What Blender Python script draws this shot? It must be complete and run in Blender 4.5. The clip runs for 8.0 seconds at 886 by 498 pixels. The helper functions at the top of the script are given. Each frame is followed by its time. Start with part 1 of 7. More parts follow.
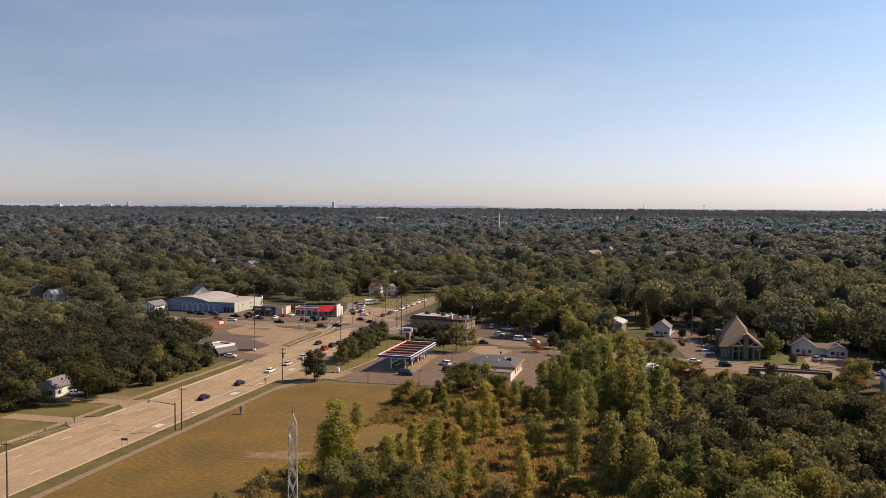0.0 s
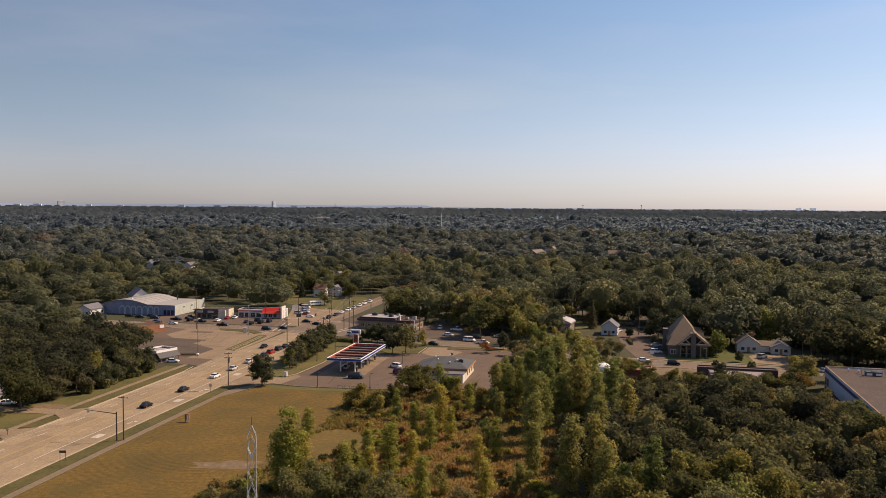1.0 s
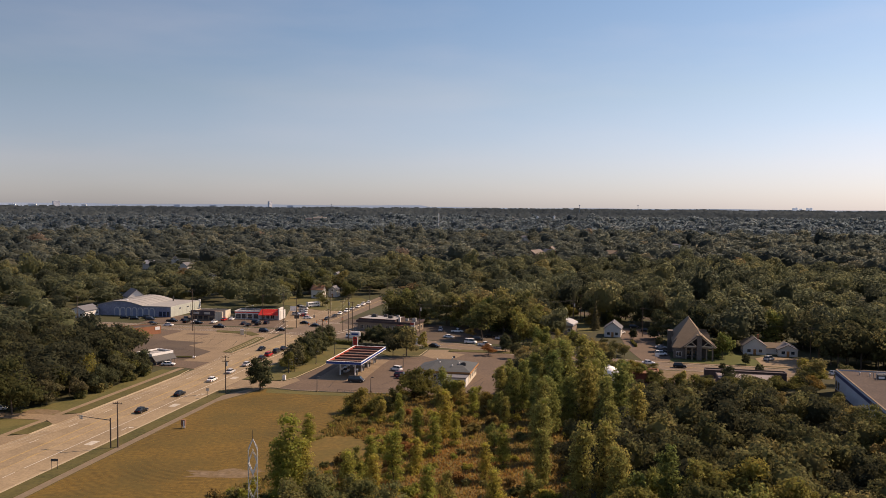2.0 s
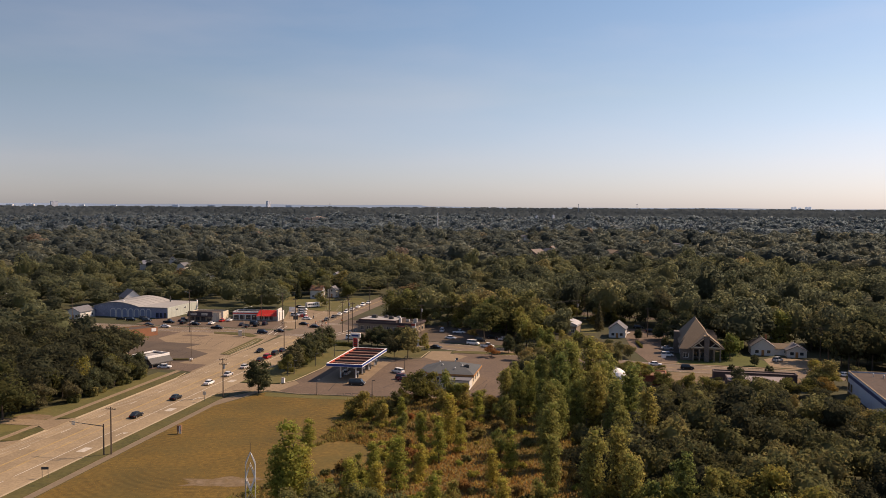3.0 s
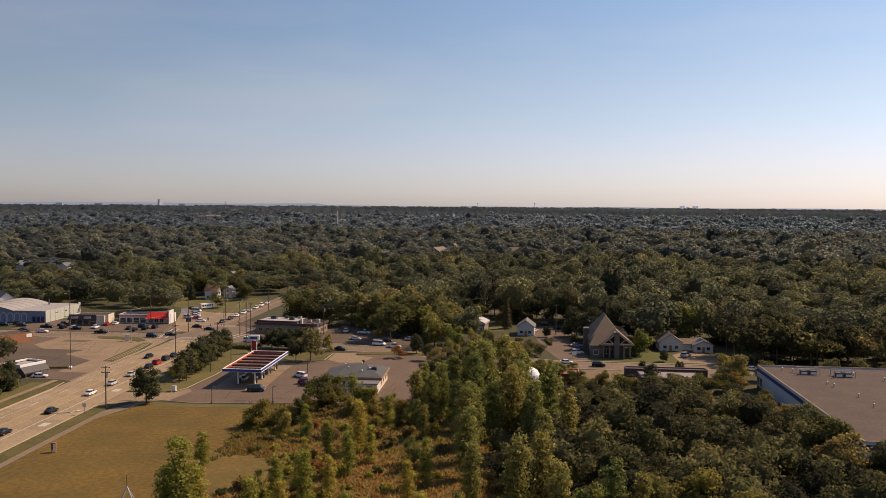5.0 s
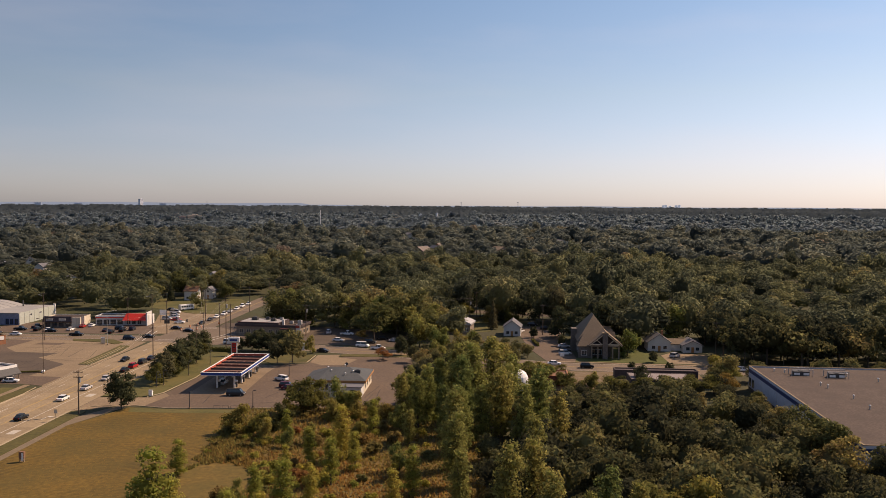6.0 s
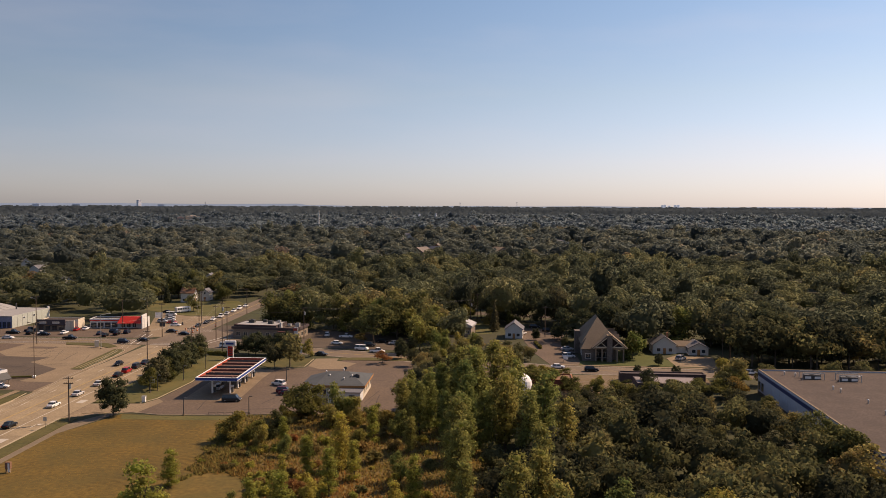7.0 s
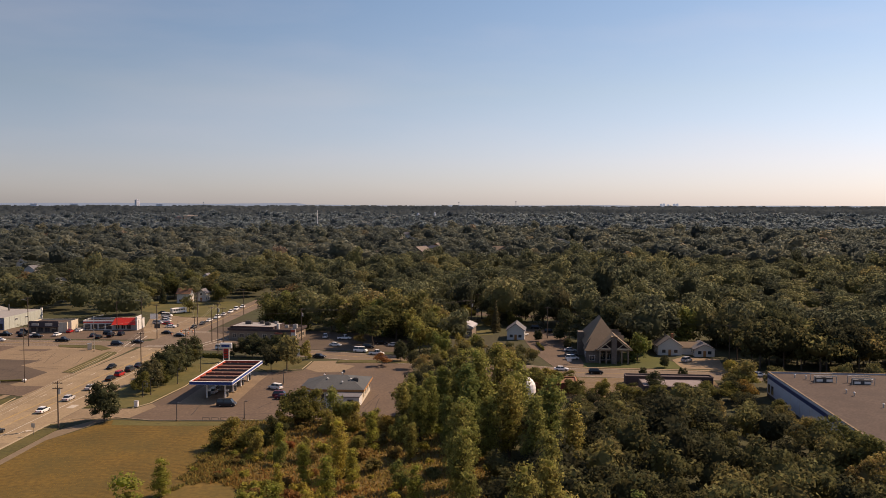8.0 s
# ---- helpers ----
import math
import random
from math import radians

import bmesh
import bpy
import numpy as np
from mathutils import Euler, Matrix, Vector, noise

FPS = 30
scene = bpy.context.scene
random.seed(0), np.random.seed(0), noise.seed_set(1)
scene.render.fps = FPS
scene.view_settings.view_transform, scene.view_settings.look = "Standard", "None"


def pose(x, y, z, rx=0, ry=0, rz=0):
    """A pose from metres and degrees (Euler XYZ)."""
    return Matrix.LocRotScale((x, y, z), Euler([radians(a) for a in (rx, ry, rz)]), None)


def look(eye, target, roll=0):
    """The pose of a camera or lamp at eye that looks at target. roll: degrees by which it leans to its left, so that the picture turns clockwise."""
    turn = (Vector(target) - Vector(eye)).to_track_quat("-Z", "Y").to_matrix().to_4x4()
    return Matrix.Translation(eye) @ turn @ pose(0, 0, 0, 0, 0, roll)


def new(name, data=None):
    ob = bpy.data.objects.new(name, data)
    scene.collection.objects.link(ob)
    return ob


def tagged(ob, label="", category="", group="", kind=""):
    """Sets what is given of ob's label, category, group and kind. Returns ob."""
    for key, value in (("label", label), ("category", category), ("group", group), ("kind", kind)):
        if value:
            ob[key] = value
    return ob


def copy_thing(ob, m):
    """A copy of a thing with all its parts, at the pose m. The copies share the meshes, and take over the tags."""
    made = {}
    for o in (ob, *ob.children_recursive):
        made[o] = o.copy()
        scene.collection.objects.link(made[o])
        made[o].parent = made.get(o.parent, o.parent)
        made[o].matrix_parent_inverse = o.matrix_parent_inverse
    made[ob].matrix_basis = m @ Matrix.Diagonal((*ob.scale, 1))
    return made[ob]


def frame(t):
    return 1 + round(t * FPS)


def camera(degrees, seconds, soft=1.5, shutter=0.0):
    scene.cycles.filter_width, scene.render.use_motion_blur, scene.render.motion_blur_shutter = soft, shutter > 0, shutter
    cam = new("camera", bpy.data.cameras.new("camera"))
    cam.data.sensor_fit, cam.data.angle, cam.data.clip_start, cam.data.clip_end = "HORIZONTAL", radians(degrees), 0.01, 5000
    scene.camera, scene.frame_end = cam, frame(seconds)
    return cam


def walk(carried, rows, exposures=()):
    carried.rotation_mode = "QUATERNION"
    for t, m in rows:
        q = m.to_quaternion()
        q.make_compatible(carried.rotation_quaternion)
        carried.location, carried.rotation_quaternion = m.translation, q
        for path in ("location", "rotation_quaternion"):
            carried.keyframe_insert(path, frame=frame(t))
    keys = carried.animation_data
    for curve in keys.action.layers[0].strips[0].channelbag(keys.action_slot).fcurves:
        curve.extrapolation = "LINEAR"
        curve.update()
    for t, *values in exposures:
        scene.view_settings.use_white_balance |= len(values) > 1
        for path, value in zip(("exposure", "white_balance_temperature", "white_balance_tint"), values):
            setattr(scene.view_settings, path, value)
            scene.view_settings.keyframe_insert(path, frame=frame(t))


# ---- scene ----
cam = camera(55.7, 8.0, soft=0.55)
PATH = [
    (0, (4.764, -0.425, 57.377), (4.753, 1.572, 57.274), 0.4),
    (0.5, (2.792, 1.885, 57.364), (2.873, 3.88, 57.261), 0.5),
    (1, (1.525, 3.998, 57.435), (1.655, 5.991, 57.332), 0.4),
    (1.5, (0.568, 6.929, 57.429), (0.707, 8.921, 57.326), 0.4),
    (3, (-0.933, 16.697, 56.97), (-0.79, 18.69, 56.866), 0.3),
    (3.5, (-1.433, 19.936, 56.687), (-1.262, 21.926, 56.582), 0.3),
    (4, (-1.612, 23.484, 56.234), (-1.38, 25.468, 56.129), 0.3),
    (4.5, (-1.838, 26.996, 55.66), (-1.516, 28.967, 55.554), 0.4),
    (5, (-1.795, 30.374, 55.261), (-1.415, 32.335, 55.156), 0.4),
    (6.5, (-0.757, 40.247, 54.729), (-0.335, 42.199, 54.623), 0.3),
    (7, (-0.438, 43.455, 54.697), (-0.016, 45.407, 54.592), 0.2),
    (7.5, (-0.085, 46.84, 54.619), (0.34, 48.792, 54.514), 0.2),
    (8, (0.38, 50.025, 54.535), (0.805, 51.977, 54.428), 0.1),
]
walk(cam, [(t, look(eye, target, roll)) for t, eye, target, roll in PATH],
     [(0.0, 0.42, 7300, 25), (0.6, 0.29, 7320, 25), (1.5, 0.20, 7380, 25), (3.5, 0.21, 7450, 25), (5.0, 0.14, 7520, 26), (8.0, 0.12, 7600, 26)])

# ---- light ----
SUN_AZ, SUN_EL = radians(72.0), radians(42.0)
world = bpy.data.worlds.new("sky")
scene.world = world
world.use_nodes = True
wn, wl = world.node_tree.nodes, world.node_tree.links
sky = wn.new("ShaderNodeTexSky")
sky.sky_type, sky.sun_disc = "NISHITA", False
sky.sun_elevation, sky.sun_rotation = SUN_EL, SUN_AZ
sky.altitude, sky.air_density, sky.dust_density, sky.ozone_density = 250.0, 1.0, 0.5, 2.5
bg = wn["Background"]
bg.inputs["Strength"].default_value = 0.12
# thin autumn haze: greyer and a little rosy low down, clear blue higher up, with faint streaks of high cloud
coord = wn.new("ShaderNodeTexCoord")
part_z = wn.new("ShaderNodeSeparateXYZ")
wl.new(coord.outputs["Generated"], part_z.inputs[0])
haze = wn.new("ShaderNodeValToRGB")
for i, (p, c) in enumerate(((0.0, (0.74, 0.855, 1.15)), (0.05, (0.83, 0.89, 1.09)), (0.13, (0.86, 0.925, 0.95)), (0.24, (0.76, 0.92, 0.96)), (0.5, (1.0, 1.06, 1.10)), (1.0, (1.0, 1.06, 1.12)))):
    e = haze.color_ramp.elements[i] if i < 2 else haze.color_ramp.elements.new(p)
    e.position, e.color = p, (*c, 1)
wl.new(part_z.outputs["Z"], haze.inputs[0])
veil = wn.new("ShaderNodeMix")
veil.data_type, veil.blend_type = "RGBA", "MULTIPLY"
veil.inputs[0].default_value = 1.0
wl.new(sky.outputs["Color"], veil.inputs[6])
wl.new(haze.outputs["Color"], veil.inputs[7])
cirrus = wn.new("ShaderNodeTexNoise")
cirrus.inputs["Scale"].default_value, cirrus.inputs["Detail"].default_value = 2.2, 7.0
flat = wn.new("ShaderNodeMapping")
flat.inputs["Scale"].default_value = (1.0, 1.6, 5.0)
wl.new(coord.outputs["Generated"], flat.inputs[0])
wl.new(flat.outputs[0], cirrus.inputs["Vector"])
thin = wn.new("ShaderNodeMapRange")
thin.inputs[1].default_value, thin.inputs[2].default_value, thin.inputs[3].default_value, thin.inputs[4].default_value = 0.48, 0.80, 0.0, 0.20
wl.new(cirrus.outputs["Fac"], thin.inputs[0])
cloud = wn.new("ShaderNodeMix")
cloud.data_type = "RGBA"
cloud.inputs[7].default_value = (6.4, 6.6, 6.9, 1)
wl.new(thin.outputs[0], cloud.inputs[0])
wl.new(veil.outputs[2], cloud.inputs[6])
# brighter towards the sun, as haze is
aim = wn.new("ShaderNodeVectorMath")
aim.operation = "DOT_PRODUCT"
aim.inputs[1].default_value = (math.sin(SUN_AZ) * math.cos(SUN_EL), math.cos(SUN_AZ) * math.cos(SUN_EL), math.sin(SUN_EL))
wl.new(coord.outputs["Generated"], aim.inputs[0])
sunward = wn.new("ShaderNodeMapRange")
sunward.inputs[1].default_value, sunward.inputs[2].default_value, sunward.inputs[3].default_value, sunward.inputs[4].default_value = 0.0, 0.75, 0.68, 0.96
wl.new(aim.outputs["Value"], sunward.inputs[0])
strength = wn.new("ShaderNodeMath")
strength.operation = "MULTIPLY"
strength.inputs[1].default_value = 0.12
wl.new(sunward.outputs[0], strength.inputs[0])
wl.new(strength.outputs[0], bg.inputs["Strength"])
wl.new(cloud.outputs[2], bg.inputs["Color"])

sun = new("sun", bpy.data.lights.new("sun", "SUN"))
sun.data.energy, sun.data.angle, sun.data.color = 5.0, radians(0.55), (1.0, 0.85, 0.63)
sun_way = Vector((math.sin(SUN_AZ) * math.cos(SUN_EL), math.cos(SUN_AZ) * math.cos(SUN_EL), math.sin(SUN_EL)))
sun.matrix_world = look(sun_way * 500, (0, 0, 0))

# ---- materials ----
def mix_rgb(nt, fac, a, b, blend="MIX"):
    m = nt.nodes.new("ShaderNodeMix")
    m.data_type, m.blend_type = "RGBA", blend
    for sock, val in ((m.inputs[0], fac), (m.inputs[6], a), (m.inputs[7], b)):
        if hasattr(val, "is_output"):
            nt.links.new(val, sock)
        elif isinstance(val, (int, float)):
            sock.default_value = val
        else:
            sock.default_value = (*val, 1.0)
    return m.outputs[2]


def noise_of(nt, scale, detail=4.0, rough=0.6, coord="Object", low=0.35, high=0.65):
    tc = nt.nodes.new("ShaderNodeTexCoord")
    n = nt.nodes.new("ShaderNodeTexNoise")
    n.inputs["Scale"].default_value, n.inputs["Detail"].default_value, n.inputs["Roughness"].default_value = scale, detail, rough
    nt.links.new(tc.outputs[coord], n.inputs["Vector"])
    r = nt.nodes.new("ShaderNodeMapRange")
    r.inputs[1].default_value, r.inputs[2].default_value = low, high
    nt.links.new(n.outputs["Fac"], r.inputs[0])
    return r.outputs[0]


def surface(name, color, rough=0.8, fine=6.0, coarse=0.25, vary=0.3, second=None, metal=0.0, bump=0.0, per_object=0.0, spec=0.3):
    """A worn surface: grain and large stains over the base colour, in world-sized noise."""
    m = bpy.data.materials.new(name)
    m.use_nodes = True
    nt = m.node_tree
    b = nt.nodes["Principled BSDF"]
    dark = tuple(c * (1 - vary) for c in color)
    light = tuple(min(1.0, c * (1 + vary * 0.6)) for c in color)
    col = mix_rgb(nt, noise_of(nt, fine), dark, light)
    if second is None:
        second = tuple(c * (1 - vary * 1.1) for c in color)
    f = nt.nodes.new("ShaderNodeMath")
    f.operation = "MULTIPLY"
    f.inputs[1].default_value = 0.65
    nt.links.new(noise_of(nt, coarse, 6.0), f.inputs[0])
    col = mix_rgb(nt, f.outputs[0], col, second)
    if per_object:
        oi = nt.nodes.new("ShaderNodeObjectInfo")
        r = nt.nodes.new("ShaderNodeMapRange")
        r.inputs[3].default_value, r.inputs[4].default_value = 1 - per_object, 1 + per_object
        nt.links.new(oi.outputs["Random"], r.inputs[0])
        hsv = nt.nodes.new("ShaderNodeHueSaturation")
        nt.links.new(r.outputs[0], hsv.inputs["Value"])
        nt.links.new(col, hsv.inputs["Color"])
        col = hsv.outputs["Color"]
    nt.links.new(col, b.inputs["Base Color"])
    b.inputs["Roughness"].default_value, b.inputs["Metallic"].default_value = rough, metal
    b.inputs["Specular IOR Level"].default_value = spec
    if bump:
        bp = nt.nodes.new("ShaderNodeBump")
        bp.inputs["Strength"].default_value, bp.inputs["Distance"].default_value = 0.6, bump
        nt.links.new(noise_of(nt, fine * 1.5), bp.inputs["Height"])
        nt.links.new(bp.outputs[0], b.inputs["Normal"])
    return m


def foliage(name, stops, stuff=False, through_light=0.42, uneven=0.36):
    """Leaves: a colour of its own for each tree, small changes from clump to clump, some light let through."""
    m = bpy.data.materials.new(name)
    m.use_nodes = True
    nt = m.node_tree
    nt.nodes.remove(nt.nodes["Principled BSDF"])
    ramp = nt.nodes.new("ShaderNodeValToRGB")
    cr = ramp.color_ramp
    for i, (p, c) in enumerate(stops):
        e = cr.elements[i] if i < 2 else cr.elements.new(p)
        e.position, e.color = p, (*c, 1)
    if stuff:
        a = nt.nodes.new("ShaderNodeAttribute")
        a.attribute_name = "tint"
        nt.links.new(a.outputs["Fac"], ramp.inputs[0])
    else:
        a = nt.nodes.new("ShaderNodeObjectInfo")
        nt.links.new(a.outputs["Random"], ramp.inputs[0])
    geo = nt.nodes.new("ShaderNodeNewGeometry")
    r = nt.nodes.new("ShaderNodeMapRange")
    r.inputs[3].default_value, r.inputs[4].default_value = 1 - uneven, 1 + uneven
    nt.links.new(geo.outputs["Random Per Island"], r.inputs[0])
    hsv = nt.nodes.new("ShaderNodeHueSaturation")
    nt.links.new(r.outputs[0], hsv.inputs["Value"])
    nt.links.new(ramp.outputs[0], hsv.inputs["Color"])
    r2 = nt.nodes.new("ShaderNodeMapRange")
    r2.inputs[3].default_value, r2.inputs[4].default_value = 0.48, 0.515
    nt.links.new(geo.outputs["Random Per Island"], r2.inputs[0])
    nt.links.new(r2.outputs[0], hsv.inputs["Hue"])
    d = nt.nodes.new("ShaderNodeBsdfDiffuse")
    t = nt.nodes.new("ShaderNodeBsdfTranslucent")
    x = nt.nodes.new("ShaderNodeMixShader")
    x.inputs[0].default_value = through_light
    nt.links.new(hsv.outputs["Color"], d.inputs["Color"])
    glow = nt.nodes.new("ShaderNodeHueSaturation")
    glow.inputs["Value"].default_value, glow.inputs["Hue"].default_value = 1.7, 0.49
    nt.links.new(hsv.outputs["Color"], glow.inputs["Color"])
    nt.links.new(glow.outputs["Color"], t.inputs["Color"])
    nt.links.new(d.outputs[0], x.inputs[1])
    nt.links.new(t.outputs[0], x.inputs[2])
    nt.links.new(x.outputs[0], nt.nodes["Material Output"].inputs["Surface"])
    return m


GREENS = [(0.0, (0.085, 0.092, 0.036)), (0.35, (0.122, 0.125, 0.048)), (0.65, (0.150, 0.150, 0.060)), (0.85, (0.190, 0.175, 0.068)), (0.96, (0.175, 0.152, 0.062)), (1.0, (0.235, 0.198, 0.072))]
WOODS = [(0.0, (0.060, 0.064, 0.027)), (0.35, (0.100, 0.101, 0.034)), (0.65, (0.144, 0.138, 0.041)), (0.88, (0.192, 0.172, 0.045)), (1.0, (0.198, 0.140, 0.045))]
GOLDS = [(0.0, (0.118, 0.146, 0.048)), (0.5, (0.168, 0.180, 0.056)), (1.0, (0.240, 0.208, 0.062))]
RUSTS = [(0.0, (0.126, 0.114, 0.042)), (0.4, (0.180, 0.138, 0.050)), (0.75, (0.228, 0.144, 0.050)), (1.0, (0.228, 0.108, 0.042))]
# FARS: autumn greens with a little haze added as extra blue
FARS = [(0.0, (0.046, 0.054, 0.038)), (0.3, (0.074, 0.084, 0.054)), (0.6, (0.108, 0.119, 0.068)), (0.85, (0.150, 0.154, 0.078)), (0.96, (0.200, 0.182, 0.082)), (1.0, (0.180, 0.140, 0.072))]
leaf = foliage("leaves", GREENS)
leaf_wood = foliage("leaves_of_woods", WOODS)
# darker greens: own colour of the maples, painted shade on backlit left woods
DARKS = [(0.0, (0.050, 0.057, 0.031)), (0.5, (0.073, 0.081, 0.042)), (0.85, (0.098, 0.099, 0.050)), (1.0, (0.111, 0.097, 0.052))]
leaf_dark = foliage("dark_leaves", DARKS, through_light=0.3)
leaf_gold = foliage("yellowing_leaves", GOLDS, through_light=0.5)
YELLOWS = [(0.0, (0.180, 0.196, 0.046)), (0.5, (0.245, 0.238, 0.054)), (1.0, (0.300, 0.258, 0.060))]
leaf_yellow = foliage("yellow_leaves", YELLOWS, through_light=0.5)
leaf_rust = foliage("rusty_scrub", RUSTS)
NEARS = [(0.0, (0.047, 0.050, 0.030)), (0.3, (0.097, 0.098, 0.044)), (0.6, (0.132, 0.130, 0.055)), (0.85, (0.174, 0.156, 0.063)), (1.0, (0.204, 0.156, 0.065))]
leaf_near = foliage("leaves_near", NEARS, stuff=True, through_light=0.40, uneven=0.34)
leaf_far = foliage("leaves_far", FARS, stuff=True, through_light=0.58, uneven=0.22)
# farthest leaves turned pale and blue: distance haze put into their colour
HAZE_GREENS = [(0.0, (0.066, 0.086, 0.100)), (0.4, (0.092, 0.116, 0.132)), (0.8, (0.118, 0.142, 0.150)), (1.0, (0.142, 0.154, 0.150))]
# woods beyond: leaf greens greyed and blued by a lesser share of haze
HAZE_MIDS = [(0.0, (0.058, 0.070, 0.066)), (0.35, (0.086, 0.100, 0.088)), (0.65, (0.120, 0.134, 0.106)), (0.88, (0.160, 0.164, 0.118)), (0.97, (0.192, 0.178, 0.118)), (1.0, (0.180, 0.150, 0.112))]
leaf_mid_haze = foliage("haze_tinted_leaves_beyond", HAZE_MIDS, stuff=True, through_light=0.58, uneven=0.12)
leaf_haze = foliage("haze_tinted_leaves_far", HAZE_GREENS, stuff=True, through_light=0.60, uneven=0.08)
STRAWS = [(0.0, (0.085, 0.072, 0.020)), (0.4, (0.140, 0.094, 0.023)), (0.8, (0.185, 0.116, 0.028)), (1.0, (0.235, 0.150, 0.040))]
leaf_straw = foliage("straw", STRAWS, stuff=True, through_light=0.5, uneven=0.14)
TUFTS = [(0.0, (0.119, 0.122, 0.040)), (0.4, (0.181, 0.147, 0.048)), (0.75, (0.240, 0.162, 0.048)), (1.0, (0.258, 0.140, 0.042))]
leaf_tuft = foliage("tufts", TUFTS, stuff=True, uneven=0.25)
bark = surface("bark", (0.11, 0.085, 0.065), 0.9, 3.0, 0.6)

soil = surface("forest_floor", (0.055, 0.05, 0.022), 0.95, 0.8, 0.02, 0.35, (0.05, 0.06, 0.02))
field_grass = surface("dry_mown_grass", (0.152, 0.093, 0.017), 0.95, 0.9, 0.07, 0.32, (0.072, 0.058, 0.015))


def mown(m, centre, step, dark):
    """Faint arcs left by a mower that circled round a place, broken up by noise."""
    nt = m.node_tree
    b = nt.nodes["Principled BSDF"]
    col = b.inputs["Base Color"].links[0].from_socket
    tc = nt.nodes.new("ShaderNodeTexCoord")
    mp = nt.nodes.new("ShaderNodeMapping")
    mp.inputs["Location"].default_value = (-centre[0], -centre[1], 0)
    nt.links.new(tc.outputs["Object"], mp.inputs[0])
    wv = nt.nodes.new("ShaderNodeTexWave")
    wv.wave_type, wv.rings_direction = "RINGS", "Z"
    wv.inputs["Scale"].default_value, wv.inputs["Distortion"].default_value, wv.inputs["Detail"].default_value = 0.314 / step, 1.6, 3.0
    wv.inputs["Detail Scale"].default_value = 0.6
    nt.links.new(mp.outputs[0], wv.inputs["Vector"])
    f = nt.nodes.new("ShaderNodeMath")
    f.operation = "MULTIPLY"
    nt.links.new(wv.outputs["Fac"], f.inputs[0])
    nt.links.new(noise_of(nt, 0.06, 3.0, low=0.42, high=0.62), f.inputs[1])
    k = nt.nodes.new("ShaderNodeMath")
    k.operation = "MULTIPLY"
    k.inputs[1].default_value = dark
    nt.links.new(f.outputs[0], k.inputs[0])
    nt.links.new(mix_rgb(nt, k.outputs[0], col, (0.50, 0.46, 0.38), "MULTIPLY"), b.inputs["Base Color"])


mown(field_grass, (-38.0, 205.0), 1.9, 0.42)
lawn = surface("lawn", (0.078, 0.078, 0.021), 0.95, 1.2, 0.08, 0.35, (0.15, 0.12, 0.04))
verge_grass = surface("verge_grass", (0.070, 0.066, 0.018), 0.95, 1.2, 0.14, 0.4, (0.125, 0.098, 0.032))
scrub_soil = surface("scrub_grass", (0.160, 0.104, 0.030), 0.95, 0.7, 0.06, 0.4, (0.095, 0.075, 0.024))
bare_soil = surface("bare_earth", (0.185, 0.135, 0.085), 0.95, 1.0, 0.4, 0.3, (0.125, 0.080, 0.026))
concrete_slab = surface("road_concrete", (0.300, 0.227, 0.136), 0.85, 1.6, 0.16, 0.22, (0.212, 0.156, 0.094), per_object=0.10)
concrete = surface("concrete", (0.258, 0.189, 0.114), 0.85, 1.6, 0.12, 0.28, (0.180, 0.131, 0.080))
asphalt_old = surface("worn_asphalt", (0.140, 0.099, 0.068), 0.9, 1.4, 0.10, 0.32, (0.094, 0.067, 0.047))
asphalt_dark = surface("dark_asphalt", (0.085, 0.064, 0.046), 0.9, 1.4, 0.12, 0.25, (0.11, 0.082, 0.057))
kerb_concrete = surface("kerb_concrete", (0.42, 0.335, 0.22), 0.85, 2.0, 0.2, 0.22)
street_asphalt = surface("pale_street_asphalt", (0.182, 0.137, 0.095), 0.9, 1.4, 0.10, 0.28, (0.132, 0.098, 0.068))
joint_tar = surface("joint_filler", (0.13, 0.11, 0.09), 0.9)
paint_white = surface("road_paint_white", (0.60, 0.56, 0.48), 0.7, 3.0, 0.6, 0.25, (0.5, 0.45, 0.37))
paint_yellow = surface("road_paint_yellow", (0.44, 0.29, 0.09), 0.7, 3.0, 0.5, 0.25, (0.34, 0.25, 0.13))
wood_pole = surface("weathered_pole", (0.13, 0.095, 0.07), 0.9, 2.0, 0.4)
steel = surface("galvanised_steel", (0.50, 0.50, 0.48), 0.5, 4.0, 0.6, 0.15, metal=0.5)
steel_dark = surface("dark_steel", (0.07, 0.07, 0.07), 0.6, 4.0, 0.6, 0.2)
wire_metal = surface("wire", (0.46, 0.42, 0.35), 0.6)
white_wall = surface("white_siding", (0.62, 0.61, 0.58), 0.7, 2.0, 0.3, 0.08)
cream_wall = surface("cream_wall", (0.62, 0.55, 0.43), 0.8, 2.0, 0.3, 0.12)
tan_wall = surface("tan_brick_wall", (0.27, 0.215, 0.165), 0.85, 3.0, 0.4, 0.2)
# lodge stone: grey, darkened further for the shade of trees around it
stone_wall = surface("grey_stone_wall", (0.165, 0.142, 0.125), 0.9, 2.5, 0.5, 0.35)
brick_wall = surface("red_brick_wall", (0.36, 0.16, 0.085), 0.88, 3.0, 0.5, 0.2)
dark_red_wall = surface("dark_red_wall", (0.15, 0.055, 0.045), 0.85, 3.0, 0.5, 0.2)
blue_wall = surface("blue_grey_wall", (0.23, 0.27, 0.38), 0.8, 2.0, 0.3, 0.2)
purple_wall = surface("blue_painted_wall", (0.25, 0.28, 0.38), 0.8, 1.0, 0.3, 0.25)
green_wall = surface("pale_green_wall", (0.42, 0.45, 0.40), 0.8, 2.0, 0.3, 0.12)
red_paint = surface("red_paint", (0.72, 0.045, 0.03), 0.55, 2.0, 0.4, 0.15)
